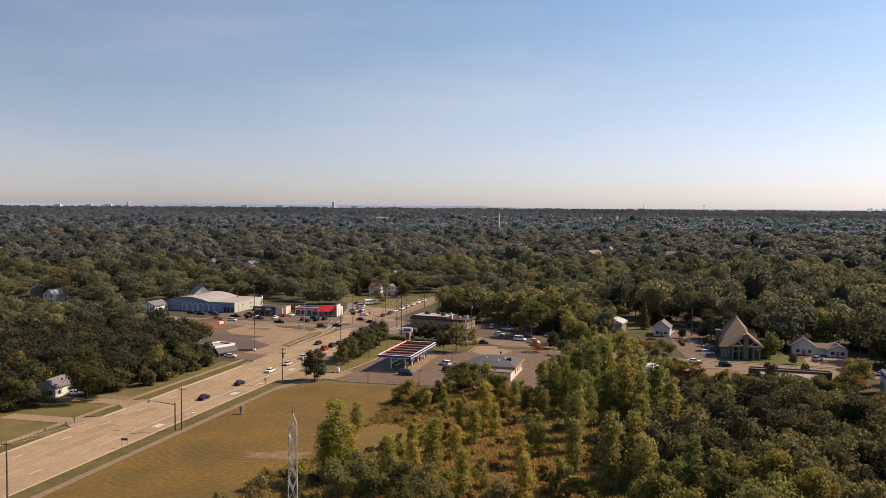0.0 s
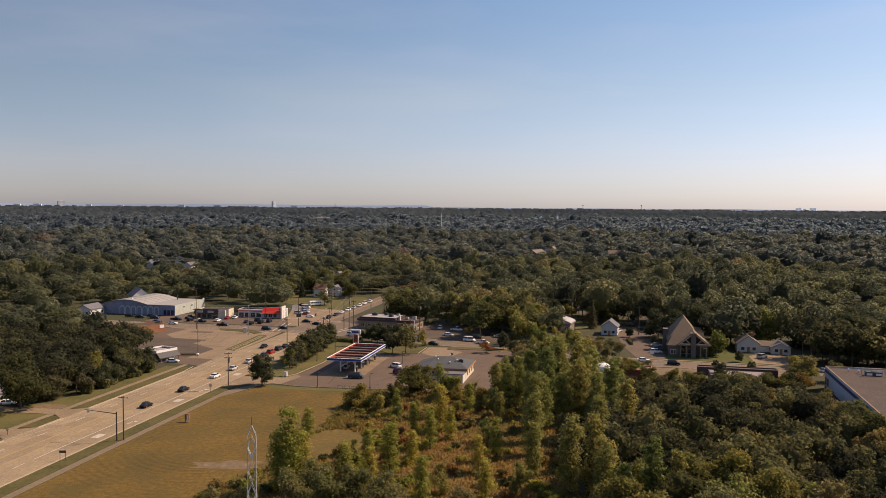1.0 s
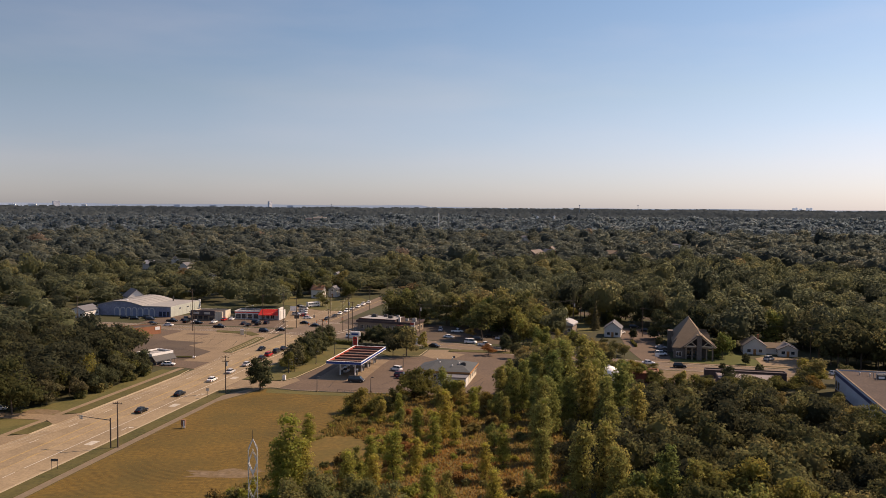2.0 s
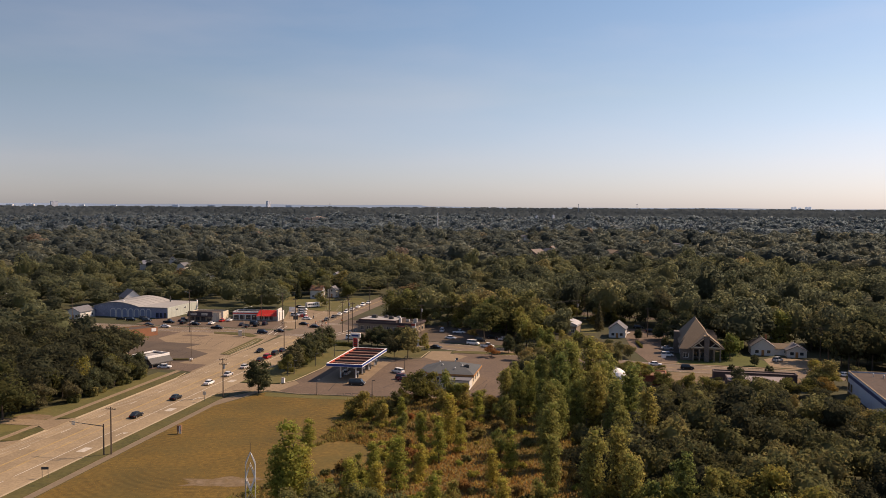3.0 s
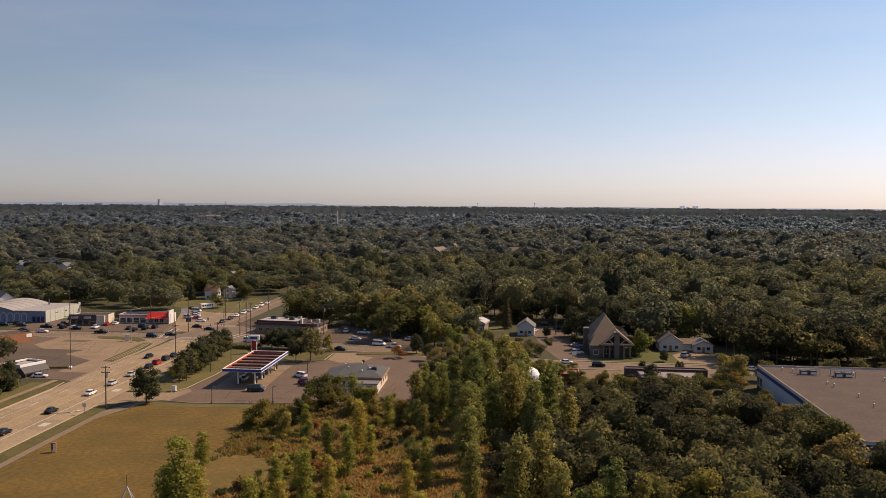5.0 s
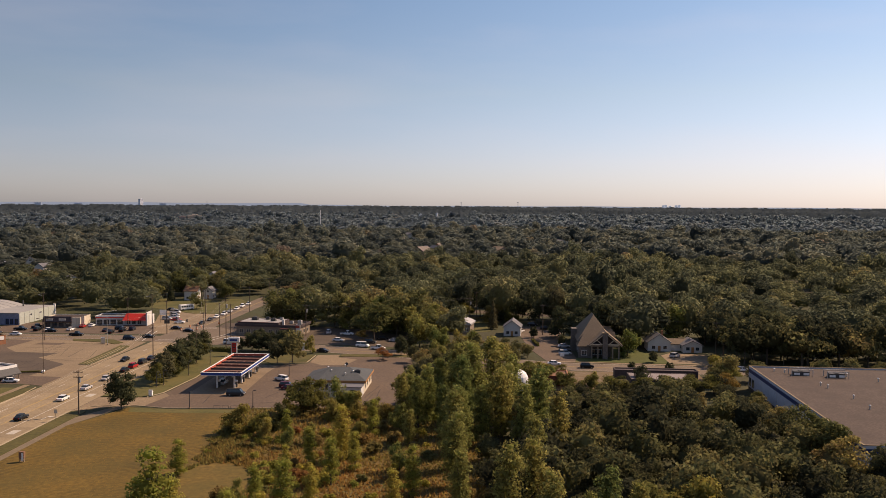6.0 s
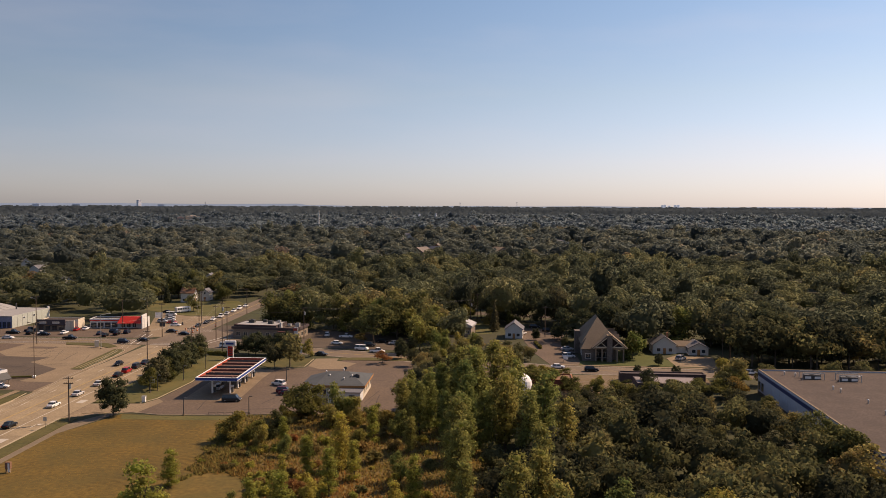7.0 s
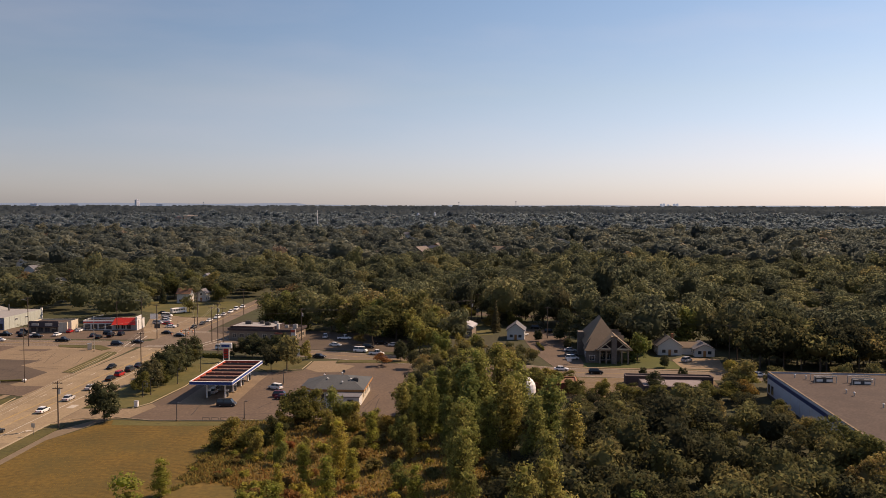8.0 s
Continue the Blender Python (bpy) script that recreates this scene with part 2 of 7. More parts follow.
red_faded = surface("faded_red_paint", (0.44, 0.085, 0.05), 0.7, 2.0, 0.4, 0.2)
roof_red = surface("faded_red_deck", (0.19, 0.115, 0.085), 0.8, 1.5, 0.3, 0.3, (0.16, 0.075, 0.055))
blue_paint = surface("blue_paint", (0.022, 0.065, 0.26), 0.5, 2.0, 0.4, 0.12)
white_paint = surface("white_paint", (0.80, 0.79, 0.76), 0.6, 2.0, 0.4, 0.06)
roof_grey = surface("grey_shingles", (0.155, 0.155, 0.165), 0.9, 2.5, 0.3, 0.2)
roof_slate = surface("blue_grey_shingles", (0.088, 0.096, 0.098), 0.9, 2.5, 0.3, 0.2)
roof_tan = surface("tan_shingles", (0.20, 0.152, 0.105), 0.9, 2.5, 0.3, 0.2)
roof_brown = surface("brown_shingles", (0.24, 0.13, 0.08), 0.9, 2.5, 0.3, 0.2)
roof_metal = surface("pale_metal_roof", (0.44, 0.43, 0.42), 0.55, 2.0, 0.15, 0.12, metal=0.15)
roof_gravel = surface("gravel_roof", (0.094, 0.068, 0.053), 0.95, 2.2, 0.16, 0.36, (0.058, 0.042, 0.033))
roof_white = surface("white_membrane", (0.62, 0.61, 0.60), 0.7, 1.5, 0.3, 0.1)
trim_orange = surface("orange_brown_fascia", (0.42, 0.20, 0.075), 0.7, 2.0, 0.3, 0.15)
mansard = surface("dark_mansard", (0.085, 0.065, 0.065), 0.85, 3.0, 0.4, 0.25)
rubber = surface("rubber", (0.025, 0.025, 0.026), 0.8)
rim_metal = surface("wheel_metal", (0.35, 0.35, 0.36), 0.4, 6.0, 1.0, 0.1, metal=0.8)
head_lens = surface("lamp_lens", (0.75, 0.75, 0.72), 0.2, 6.0, 1.0, 0.05)
tail_lens = surface("red_lens", (0.45, 0.02, 0.02), 0.25, 6.0, 1.0, 0.05)
orange_plastic = surface("orange_plastic", (0.75, 0.22, 0.04), 0.6)
# pale blue plus emission imitates haze on the far ridge and city towers
haze_glow_mat = surface("haze_glow_distance", (0.40, 0.46, 0.52), 1.0, 0.01, 0.002, 0.08)
ridge_node = haze_glow_mat.node_tree.nodes["Principled BSDF"]
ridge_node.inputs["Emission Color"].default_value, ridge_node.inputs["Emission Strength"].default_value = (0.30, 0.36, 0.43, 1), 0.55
# far facades: base colour lightened and blued to carry the haze
tower_far_mat = surface("far_facade", (0.66, 0.69, 0.75), 0.8, 0.1, 0.02, 0.1)
tower_far_win = surface("far_glazing", (0.34, 0.37, 0.42), 0.5, 0.1, 0.02, 0.1)
tower_far_pale = surface("pale_far_facade", (0.88, 0.87, 0.86), 0.8, 0.1, 0.02, 0.06)


def glass_pane(name, color=(0.03, 0.04, 0.05)):
    m = bpy.data.materials.new(name)
    m.use_nodes = True
    b = m.node_tree.nodes["Principled BSDF"]
    b.inputs["Base Color"].default_value = (*color, 1)
    b.inputs["Roughness"].default_value = 0.08
    b.inputs["Specular IOR Level"].default_value = 0.6
    return m


glass = glass_pane("window_glass")


def car_paint(name, color):
    m = bpy.data.materials.new(name)
    m.use_nodes = True
    b = m.node_tree.nodes["Principled BSDF"]
    b.inputs["Base Color"].default_value = (*color, 1)
    b.inputs["Roughness"].default_value, b.inputs["Metallic"].default_value = 0.35, 0.1
    b.inputs["Coat Weight"].default_value = 0.1
    b.inputs["Specular IOR Level"].default_value = 0.25
    return m


PAINTS = {"white": (0.78, 0.78, 0.76), "black": (0.006, 0.006, 0.006), "silver": (0.50, 0.50, 0.50), "red": (0.40, 0.02, 0.02), "dark blue": (0.012, 0.016, 0.030),
          "dark grey": (0.035, 0.035, 0.036), "maroon": (0.10, 0.015, 0.02)}
paints = {k: car_paint("car_paint_" + k.replace(" ", "_"), v) for k, v in PAINTS.items()}

# ---- building helpers ----
def part(name, bm, material, parent, label=""):
    me = bpy.data.meshes.new(name)
    bm.to_mesh(me)
    bm.free()
    me.materials.append(material)
    ob = new(name, me)
    ob.parent = parent
    if label:
        ob["label"] = label
    return ob


def thing(name, m, label, category, group="", kind=""):
    ob = new(name)
    ob.empty_display_size = 0.3
    ob.matrix_basis = m
    return tagged(ob, label, category, group, kind)


def again(name, src, parent, m):
    """One more alike part on the same mesh."""
    ob = new(name, src.data)
    ob.parent = parent
    ob.matrix_basis = m
    return ob


def box(x0, x1, y0, y1, z0, z1, bm=None, bevel=0.0):
    bm = bm or bmesh.new()
    v = [bm.verts.new((x, y, z)) for z in (z0, z1) for x, y in ((x0, y0), (x1, y0), (x1, y1), (x0, y1))]
    f = [bm.faces.new([v[i] for i in q]) for q in ((3, 2, 1, 0), (4, 5, 6, 7), (0, 1, 5, 4), (1, 2, 6, 5), (2, 3, 7, 6), (3, 0, 4, 7))]
    if bevel:
        bmesh.ops.bevel(bm, geom=list({e for q in f for e in q.edges}), offset=bevel, segments=1, affect="EDGES")
    return bm


def prism(pts, z0, z1, bm=None):
    bm = bm or bmesh.new()
    area = sum(a[0] * b[1] - b[0] * a[1] for a, b in zip(pts, pts[1:] + pts[:1]))
    if area < 0:
        pts = pts[::-1]
    lo = [bm.verts.new((x, y, z0)) for x, y in pts]
    hi = [bm.verts.new((x, y, z1)) for x, y in pts]
    bm.faces.new(lo[::-1])
    bm.faces.new(hi)
    n = len(pts)
    for i in range(n):
        bm.faces.new((lo[i], lo[(i + 1) % n], hi[(i + 1) % n], hi[i]))
    return bm


def tube(a, b, r0, r1=None, n=8, bm=None, cap=True):
    bm = bm or bmesh.new()
    a, b = Vector(a), Vector(b)
    r1 = r0 if r1 is None else r1
    q = (b - a).to_track_quat("Z", "Y")
    rings = [[bm.verts.new(p + q @ Vector((r * math.cos(k * math.tau / n), r * math.sin(k * math.tau / n), 0))) for k in range(n)] for p, r in ((a, r0), (b, r1))]
    for k in range(n):
        bm.faces.new((rings[0][k], rings[0][(k + 1) % n], rings[1][(k + 1) % n], rings[1][k]))
    if cap:
        bm.faces.new(rings[0][::-1])
        bm.faces.new(rings[1])
    return bm


def solid(verts, faces, bm=None):
    bm = bm or bmesh.new()
    v = [bm.verts.new(p) for p in verts]
    for f in faces:
        bm.faces.new([v[i] for i in f])
    return bm


def structure(name, bm, material, label, category):
    return tagged(part(name, bm, material, None), label, category, kind="structure")


def inside(pts, x, y):
    hit = False
    for (ax, ay), (bx, by) in zip(pts, pts[1:] + pts[:1]):
        if (ay > y) != (by > y) and x < (bx - ax) * (y - ay) / (by - ay) + ax:
            hit = not hit
    return hit


# main road's own frame: s along it, w to its left from the near kerb
UX, UY = 0.2607, 0.9654
RO = (-68.1, 206.6)


def R(s, w):
    return (RO[0] + s * UX - w * UY, RO[1] + s * UY + w * UX)


ROAD_ANGLE = math.degrees(math.atan2(UY, UX)) - 90  # turn about z of things that face along the road


def strip(line, half):
    """The outline of a band of that half width along a line."""
    left, right = [], []
    for i, p in enumerate(line):
        a, b = Vector(line[max(i - 1, 0)]), Vector(line[min(i + 1, len(line) - 1)])
        d = (b - a).normalized()
        left.append((p[0] - d.y * half, p[1] + d.x * half))
        right.append((p[0] + d.y * half, p[1] - d.x * half))
    return left + right[::-1]


# ---- ground ----
def land(x, y):
    """Height of the land: level near by, gently higher far off."""
    d = math.hypot(x, y)
    k = min(1.0, max(0.0, (d - 1300) / 3300))
    return 31.0 * k * k * (3 - 2 * k)


def ground_sheet():
    bm = bmesh.new()
    radii = [0, 60, 120, 200, 300, 420, 560, 740, 950, 1300, 1600, 1900, 2200, 2500, 2800, 3100, 3400, 3700, 4000, 4300, 4600, 4920]
    n = 96
    rows = []
    for r in radii[1:]:
        rows.append([bm.verts.new((r * math.cos(k * math.tau / n), r * math.sin(k * math.tau / n), land(r, 0))) for k in range(n)])
    c = bm.verts.new((0, 0, 0))
    for k in range(n):
        bm.faces.new((c, rows[0][k], rows[0][(k + 1) % n]))
        for a, b in zip(rows, rows[1:]):
            bm.faces.new((a[k], b[k], b[(k + 1) % n], a[(k + 1) % n]))
    return structure("ground", bm, soil, "level ground of earth and rough grass reaching the horizon", "ground")


ground_sheet()

ROAD_B = [(-330, 476), (-180, 430), (-100, 406), (-45, 391), (-5, 371), (30, 349), (65, 327), (97, 305.5), (141, 290), (200, 272), (330, 236)]
CLEAR = []  # outlines that stay free of woods


def patch(name, pts, z, material, label, category, clear=True):
    if clear:
        CLEAR.append(pts)
    return structure(name, prism(pts, -0.3, z), material, label, category)


FIELD = [R(-130, -6.5), R(-60, -6.5), R(0, -6.5), R(52, -6.2), (-36.5, 272), (-26.6, 268.2), (-8.4, 264.4), (-8.4, 259), (-12, 247), (-4, 226), (-6, 205), (-9, 196), (-20, 190), (-31, 180),
         (-36, 160), (-36, 80)]
patch("field", FIELD, 0.02, field_grass, "mown field of dry yellow-brown grass", "grass field")
SCRUB = [(-36, 80), (-36, 160), (-31, 180), (-20, 190), (-9, 196), (-6, 205), (-4, 226), (-12, 247), (-8.4, 264), (4, 262.5), (34, 260), (52, 240), (48, 222), (40, 188), (40, 80)]
patch("scrub_ground", SCRUB, 0.012, scrub_soil, "rusty dry tall grass between the shrubs", "rough ground", clear=False)
def blob(cx, cy, rx, ry, seed, n=40, rough=0.35):
    """An uneven rounded outline."""
    out = []
    for k in range(n):
        a = k * math.tau / n
        r = 1 + rough * noise.noise(Vector((math.cos(a) * 1.6, math.sin(a) * 1.6, seed))) + rough * 0.6 * noise.noise(Vector((math.cos(a) * 5, math.sin(a) * 5, seed)))
        out.append((cx + rx * r * math.cos(a), cy + ry * r * math.sin(a)))
    return out


patch("bare_ground", blob(-34.0, 189.5, 8.0, 2.4, 3.0, 48, 0.9), 0.03, bare_soil, "patch of bare grey-brown earth in the field", "bare earth")
patch("bare_clearing", blob(-11.0, 206, 7.2, 11.0, 8.0, 40, 0.12), 0.03, surface("clearing_grass", (0.150, 0.096, 0.022), 0.95, 0.9, 0.1, 0.3, (0.085, 0.070, 0.018)), "small mown clearing among shrubs", "clearing", clear=False)

# verges and footpaths along the main road
patch("verge", [R(-130, -0.2), R(-130, -4.2), R(66, -4.2), R(66, -0.2)], 0.13, verge_grass, "strip of rough grass between road and footpath", "verge")
patch("footpath", [R(-130, -4.4), R(-130, -6.4), R(52, -6.2), (-37.5, 272.5), (-39, 274.5), R(60, -4.4)], 0.10, surface("worn_path", (0.20, 0.150, 0.095), 0.9, 1.4, 0.2, 0.2), "grey worn footpath beside the field", "footpath")
for a, b in ((-140, -2.5), (9.5, 19.5), (31, 84)):
    patch("lawn_verge", [R(a, 23.2), R(b, 23.2), R(b + (8 if b > 80 else 0), 24.4 if b > 80 else 23.2), R(b + (8 if b > 80 else 1.5), 26), R(b, 27.5), R(a - 1, 27.5)], 0.13, verge_grass, "grass strip between road and footpath", "verge")
patch("footpath_far", [R(-140, 27.6), R(-140, 29.4), R(96, 29.4), R(96, 27.6)], 0.11, concrete, "narrow concrete footpath beside a grass strip", "footpath")
patch("dirt_yard", blob(*R(29, 35), 5.5, 4.0, 5.0), 0.065, bare_soil, "bare brown earth beside the driveway", "bare earth", clear=False)
patch("front_lawn", [R(-140, 29.5), R(92, 29.5), R(92, 34), R(48, 35), R(24, 44), R(-10, 60), R(-140, 60)], 0.05, lawn, "front lawn in patchy green", "lawn")
for a, b in ((1.0, 6.5), (22.5, 28.0)):
    patch("driveway", [R(a - 3.5, 23.0), R(b + 3.5, 23.0), R(b, 27.5), R(b - 1, 48), R(a - 1, 48), R(a, 27.5)], 0.14, concrete, "pale concrete driveway crossing the verge", "driveway")

# main road
ROAD_NEAR = [R(-140, -0.1), R(-140, 23.1), R(215, 23.1), R(215, -0.1)]
ROAD_FAR = [R(212, 11.3), R(212, 23.1), R(330, 22.6), R(470, 22.6), R(470, 11.3), R(330, 11.0)]
patch("road", ROAD_NEAR, 0.02, joint_tar, "wide five-lane road of pale concrete slabs", "road")
patch("road_beyond", ROAD_FAR, 0.06, street_asphalt, "grey road running on past the crossing", "road")
patch("cross_road", strip(ROAD_B, 6.8), 0.05, street_asphalt, "grey asphalt cross street", "road")
patch("crossing", [R(178, -4), R(178, 26), R(216, 24), R(216, 8), R(196, -10)], 0.075, street_asphalt, "road crossing of worn asphalt", "road")


def kerb(name, line, label="low concrete kerb"):
    bm = bmesh.new()
    for a, b in zip(line, line[1:]):
        d = (Vector(b) - Vector(a)).normalized()
        n = Vector((-d.y, d.x)) * 0.09
        prism([(a[0] - n.x, a[1] - n.y), (b[0] - n.x, b[1] - n.y), (b[0] + n.x, b[1] + n.y), (a[0] + n.x, a[1] + n.y)], 0.0, 0.17, bm)
    return structure(name, bm, kerb_concrete, label, "kerb")


kerb("kerb", [R(-130, -0.1), R(66, -0.1), R(71, -3), R(73, -8)])
kerb("kerb", [R(-140, 23.1), R(-2.5, 23.1)])
kerb("kerb", [R(9.5, 23.1), R(19.5, 23.1)])
kerb("kerb", [R(31, 23.1), R(84, 23.1), R(93, 24.2)])


for a, b, w in ((-130, 66, 0.32), (-140, -2.5, 22.68), (9.5, 19.5, 22.68), (31, 84, 22.68)):
    structure("gutter", prism([R(a, w - 0.3), R(b, w - 0.3), R(b, w + 0.3), R(a, w + 0.3)], 0.03, 0.056), kerb_concrete, "pale concrete gutter beside the kerb", "gutter")


def mark(name, s0, s1, w, width, material, label):
    return structure(name, prism([R(s0, w - width / 2), R(s1, w - width / 2), R(s1, w + width / 2), R(s0, w + width / 2)], 0.05, 0.064), material, label, "road marking")


mark("yellow_line", -140, 172, 10.15, 0.16, paint_yellow, "faded yellow line beside the turning lane")
mark("yellow_line", -140, 172, 14.0, 0.16, paint_yellow, "faded yellow line beside the turning lane")
mark("yellow_line", -140, 172, 13.7, 0.13, paint_yellow, "faded yellow line beside the turning lane")
s = -135.0
while s < 172:
    mark("lane_dash", s + 0.7, s + 4.5, 17.9, 0.15, paint_white, "white lane dash")
    mark("lane_dash", s + 5.6, s + 9.4, 10.45, 0.13, paint_yellow, "yellow lane dash")
    if s < -15:
        mark("lane_dash", s - 7.7 + 15.24, s - 3.9 + 15.24, 6.1, 0.15, paint_white, "white lane dash")
    s += 15.24
mark("white_line", -14, 172, 6.1, 0.16, paint_white, "solid white line of the right-turn lane")
for s0 in (18, 57, 96):
    bm = prism([R(s0, 2.9), R(s0 + 2.6, 2.9), R(s0 + 2.6, 3.1), R(s0, 3.1)], 0.05, 0.064)
    prism([R(s0 + 2.4, 2.2), R(s0 + 3.6, 1.3), R(s0 + 3.2, 3.1)], 0.05, 0.064, bm)
    structure("turn_arrow", bm, paint_white, "white turn arrow painted on the lane", "road marking")
    structure("lane_word", prism([R(s0 - 13.5, 2.4), R(s0 - 10, 2.4), R(s0 - 10, 4.4), R(s0 - 13.5, 4.4)], 0.05, 0.058), surface("worn_paint", (0.5, 0.45, 0.37), 0.8, 1.2, 0.8, 0.2),
              "worn white lettering on the lane", "road marking")

def band(name, line, shift, width, z, material, label, category="road marking"):
    """A painted or worn band along a line, set off to its left."""
    out = strip(line, shift)[:len(line)] if shift >= 0 else strip(line, -shift)[len(line):][::-1]
    return structure(name, prism(strip(out, width / 2), z - 0.012, z), material, label, category)


WEST = [(-180, 430), (-100, 406), (-62, 397)]
EAST = [(-2, 369.3), (30, 349), (65, 327), (97, 305.5), (141, 290)]
for line in (WEST, EAST):
    for shift in (-0.22, 0.22):
        band("yellow_line", line, shift, 0.16, 0.066, paint_yellow, "double yellow centre line of the cross street")
    for shift in (-6.3, 6.3):
        band("white_line", line, shift, 0.14, 0.066, paint_white, "worn white edge line of the cross street")
for shift in (-3.3, 3.3):
    band("white_line", WEST, shift, 0.14, 0.066, paint_white, "white lane line before the crossing")
BEYOND = [R(222, 17.0), R(330, 16.9), R(468, 16.9)]
for shift in (-0.2, 0.2):
    band("yellow_line", BEYOND, shift, 0.16, 0.076, paint_yellow, "double yellow centre line past the crossing")
for a, b in (((-51.0, 386.0), (-48.3, 412.0)), ((-48.4, 385.6), (-45.7, 411.6)), (R(178, 1.0), R(178, 22.5)), (R(181, 1.0), R(181, 22.5)), (R(213, 9.0), R(213, 23.0)), (R(216, 10.0), R(216, 23.0)),
             ((-24.5, 383.0), (-15.5, 398.5)), ((-22.0, 381.5), (-13.0, 397.0))):
    band("crosswalk_line", [a, b], 0.0, 0.34, 0.09, paint_white, "white crosswalk line at the crossing")
for a, b in ((R(173.5, 0.6), R(173.5, 13.5)), (R(221, 17.4), R(221, 22.6)), ((-54.4, 388.0), (-53.3, 396.5))):
    band("stop_line", [a, b], 0.0, 0.55, 0.09, paint_white, "broad white stop line")

# lots
patch("corner_lot", [R(95, 23.2), R(112, 23.2), R(132, 23.3), R(160, 24.0), R(176, 25), (-66, 391), (-98, 399), (-112, 392), (-110, 360), (-90, 326), (-79, 322)], 0.035, concrete,
      "empty corner lot of cracked pale concrete", "parking lot")
patch("corner_lot_asphalt", [(-71, 327), (-67.3, 339.5), (-79, 354), (-74.5, 362), (-88, 367), (-104, 372), (-100, 345), (-86, 324), (-74, 321.5)], 0.045, asphalt_dark, "dark asphalt of the corner lot", "parking lot")
patch("corner_lot_side", [(-111, 391), (-98.5, 398), (-90.5, 394.5), (-96, 378), (-90, 367.5), (-103.8, 372.2), (-109, 362)], 0.044, asphalt_old, "brown worn asphalt beside the workshop", "parking lot")
kerb_line = [(-62.6, 338.0), (-58.6, 335.6), (-55.6, 348.0), (-52.3, 361.5), (-50.8, 371.5), (-52.4, 374.6), (-55.0, 375.4)]
patch("corner_lot_patch", [(-88, 384), (-78, 381), (-76, 385), (-86, 388)], 0.05, asphalt_old, "darker mended patch in the lot", "asphalt patch")
patch("island", [(-62.6, 338.0), (-58.6, 335.6), (-55.6, 348.0), (-52.3, 361.5), (-50.8, 371.5), (-52.4, 374.6), (-55.0, 375.4), (-58.6, 357.0)], 0.17, verge_grass, "grass island with wheel tracks at the corner", "verge")
patch("island_far", [(-76, 395), (-60, 390.5), (-55, 382), (-57.5, 378.5), (-62, 384), (-75, 390)], 0.17, verge_grass, "narrow grass island along the cross street", "verge")
kerb("kerb", kerb_line)
worn_track = surface("worn_track", (0.30, 0.235, 0.125), 0.95, 1.5, 0.4, 0.25)
for shift in (0.6, 1.9):
    band("wheel_track", [(-59.4, 338.6), (-56.6, 350.0), (-53.6, 363.0), (-52.4, 371.0)], shift, 0.42, 0.178, worn_track, "dry wheel track worn into the grass", "wheel track")
patch("office_lot", [(-84, 311), R(97, 29), R(95, 24), R(108, 24), (-72, 320), (-80, 326)], 0.06, asphalt_old, "small asphalt parking lot before the office", "parking lot")
patch("shop_lot", [(-118, 421), (-45, 401), (-36, 430), (-48, 436), (-95, 447), (-112, 448)], 0.04, asphalt_old, "asphalt forecourt of the shops", "parking lot")
patch("used_lot", [(-46, 404), (-35, 402), (-21.5, 463), (-26.5, 465), (-35, 467), (-46.5, 480), (-52, 484), (-50, 436)], 0.045, concrete, "pale lot with parked cars", "parking lot")
patch("green_lot", [(-46, 480.5), (-34.5, 467.5), (-26, 465.5), (-20, 470), (-10, 515), (-14, 530), (-60, 536), (-66, 505)], 0.05, lawn, "lawn before a white house", "lawn")
GAS_LOT = [(-36.5, 274.5), (-27, 269.3), (-8, 265.3), (4, 264.0), (28, 259), (38, 262), (47, 300), (50, 330), (30, 339), (24, 333.5), (17.5, 340), (13.5, 326), (0, 325), (-13, 347), (-21.5, 309), (-29, 288), (-33, 282.5)]
patch("gas_lot", GAS_LOT, 0.03, asphalt_old, "worn asphalt forecourt of the filling station", "forecourt")
patch("gas_slab", [(-22.5, 285.5), (-7.5, 281), (-0.5, 311), (3.5, 324), (-9.5, 328), (-14, 318)], 0.04, surface("apron_concrete", (0.245, 0.180, 0.114), 0.85, 1.6, 0.16, 0.26, (0.160, 0.116, 0.076)), "concrete apron under the pump canopy", "apron")
patch("gas_entry", [R(66, -0.2), R(82, -0.2), (-32.8, 283), (-29, 288), (-27.5, 284), (-33, 272.5), (-40, 274)], 0.045, concrete, "concrete driveway into the filling station", "driveway")
patch("gas_lawn", [R(83, -0.4), R(170, -0.4), (-14.5, 354), (-13.6, 347.5), (-22, 309), (-29.5, 288.5), (-33.5, 283.5)], 0.16, lawn, "sloping grass verge under a row of trees", "lawn")
patch("back_drive", [(14.5, 328), (18.0, 341.5), (26.0, 340.5), (24.8, 336.0), (31, 330), (26, 321), (18, 322)], 0.05, concrete, "pale concrete driveway curving out to the street", "driveway")
kerb("kerb", [(-33.5, 283.5), (-29.5, 288.5), (-22.0, 309.0), (-13.6, 347.5)], "pale kerb between forecourt and grass")
kerb("kerb", [(-36.5, 274.3), (-27, 269.1), (-8, 265.1), (4, 263.8), (27, 258.9)], "pale kerb along the forecourt edge")
kerb("kerb", [(2, 326.6), (13.2, 327.2), (17.2, 340.8)], "pale kerb round a grass corner")
patch("back_lawn", [(2, 327), (13, 327.5), (17, 340.5), (-3, 352), (-11, 350)], 0.14, verge_grass, "dry grass corner beside the forecourt", "lawn")
patch("back_lawn_two", [(25.5, 337), (50, 330.5), (62, 323), (64, 327), (44, 338), (27, 341.5)], 0.14, verge_grass, "dry grass verge behind the shop", "lawn")
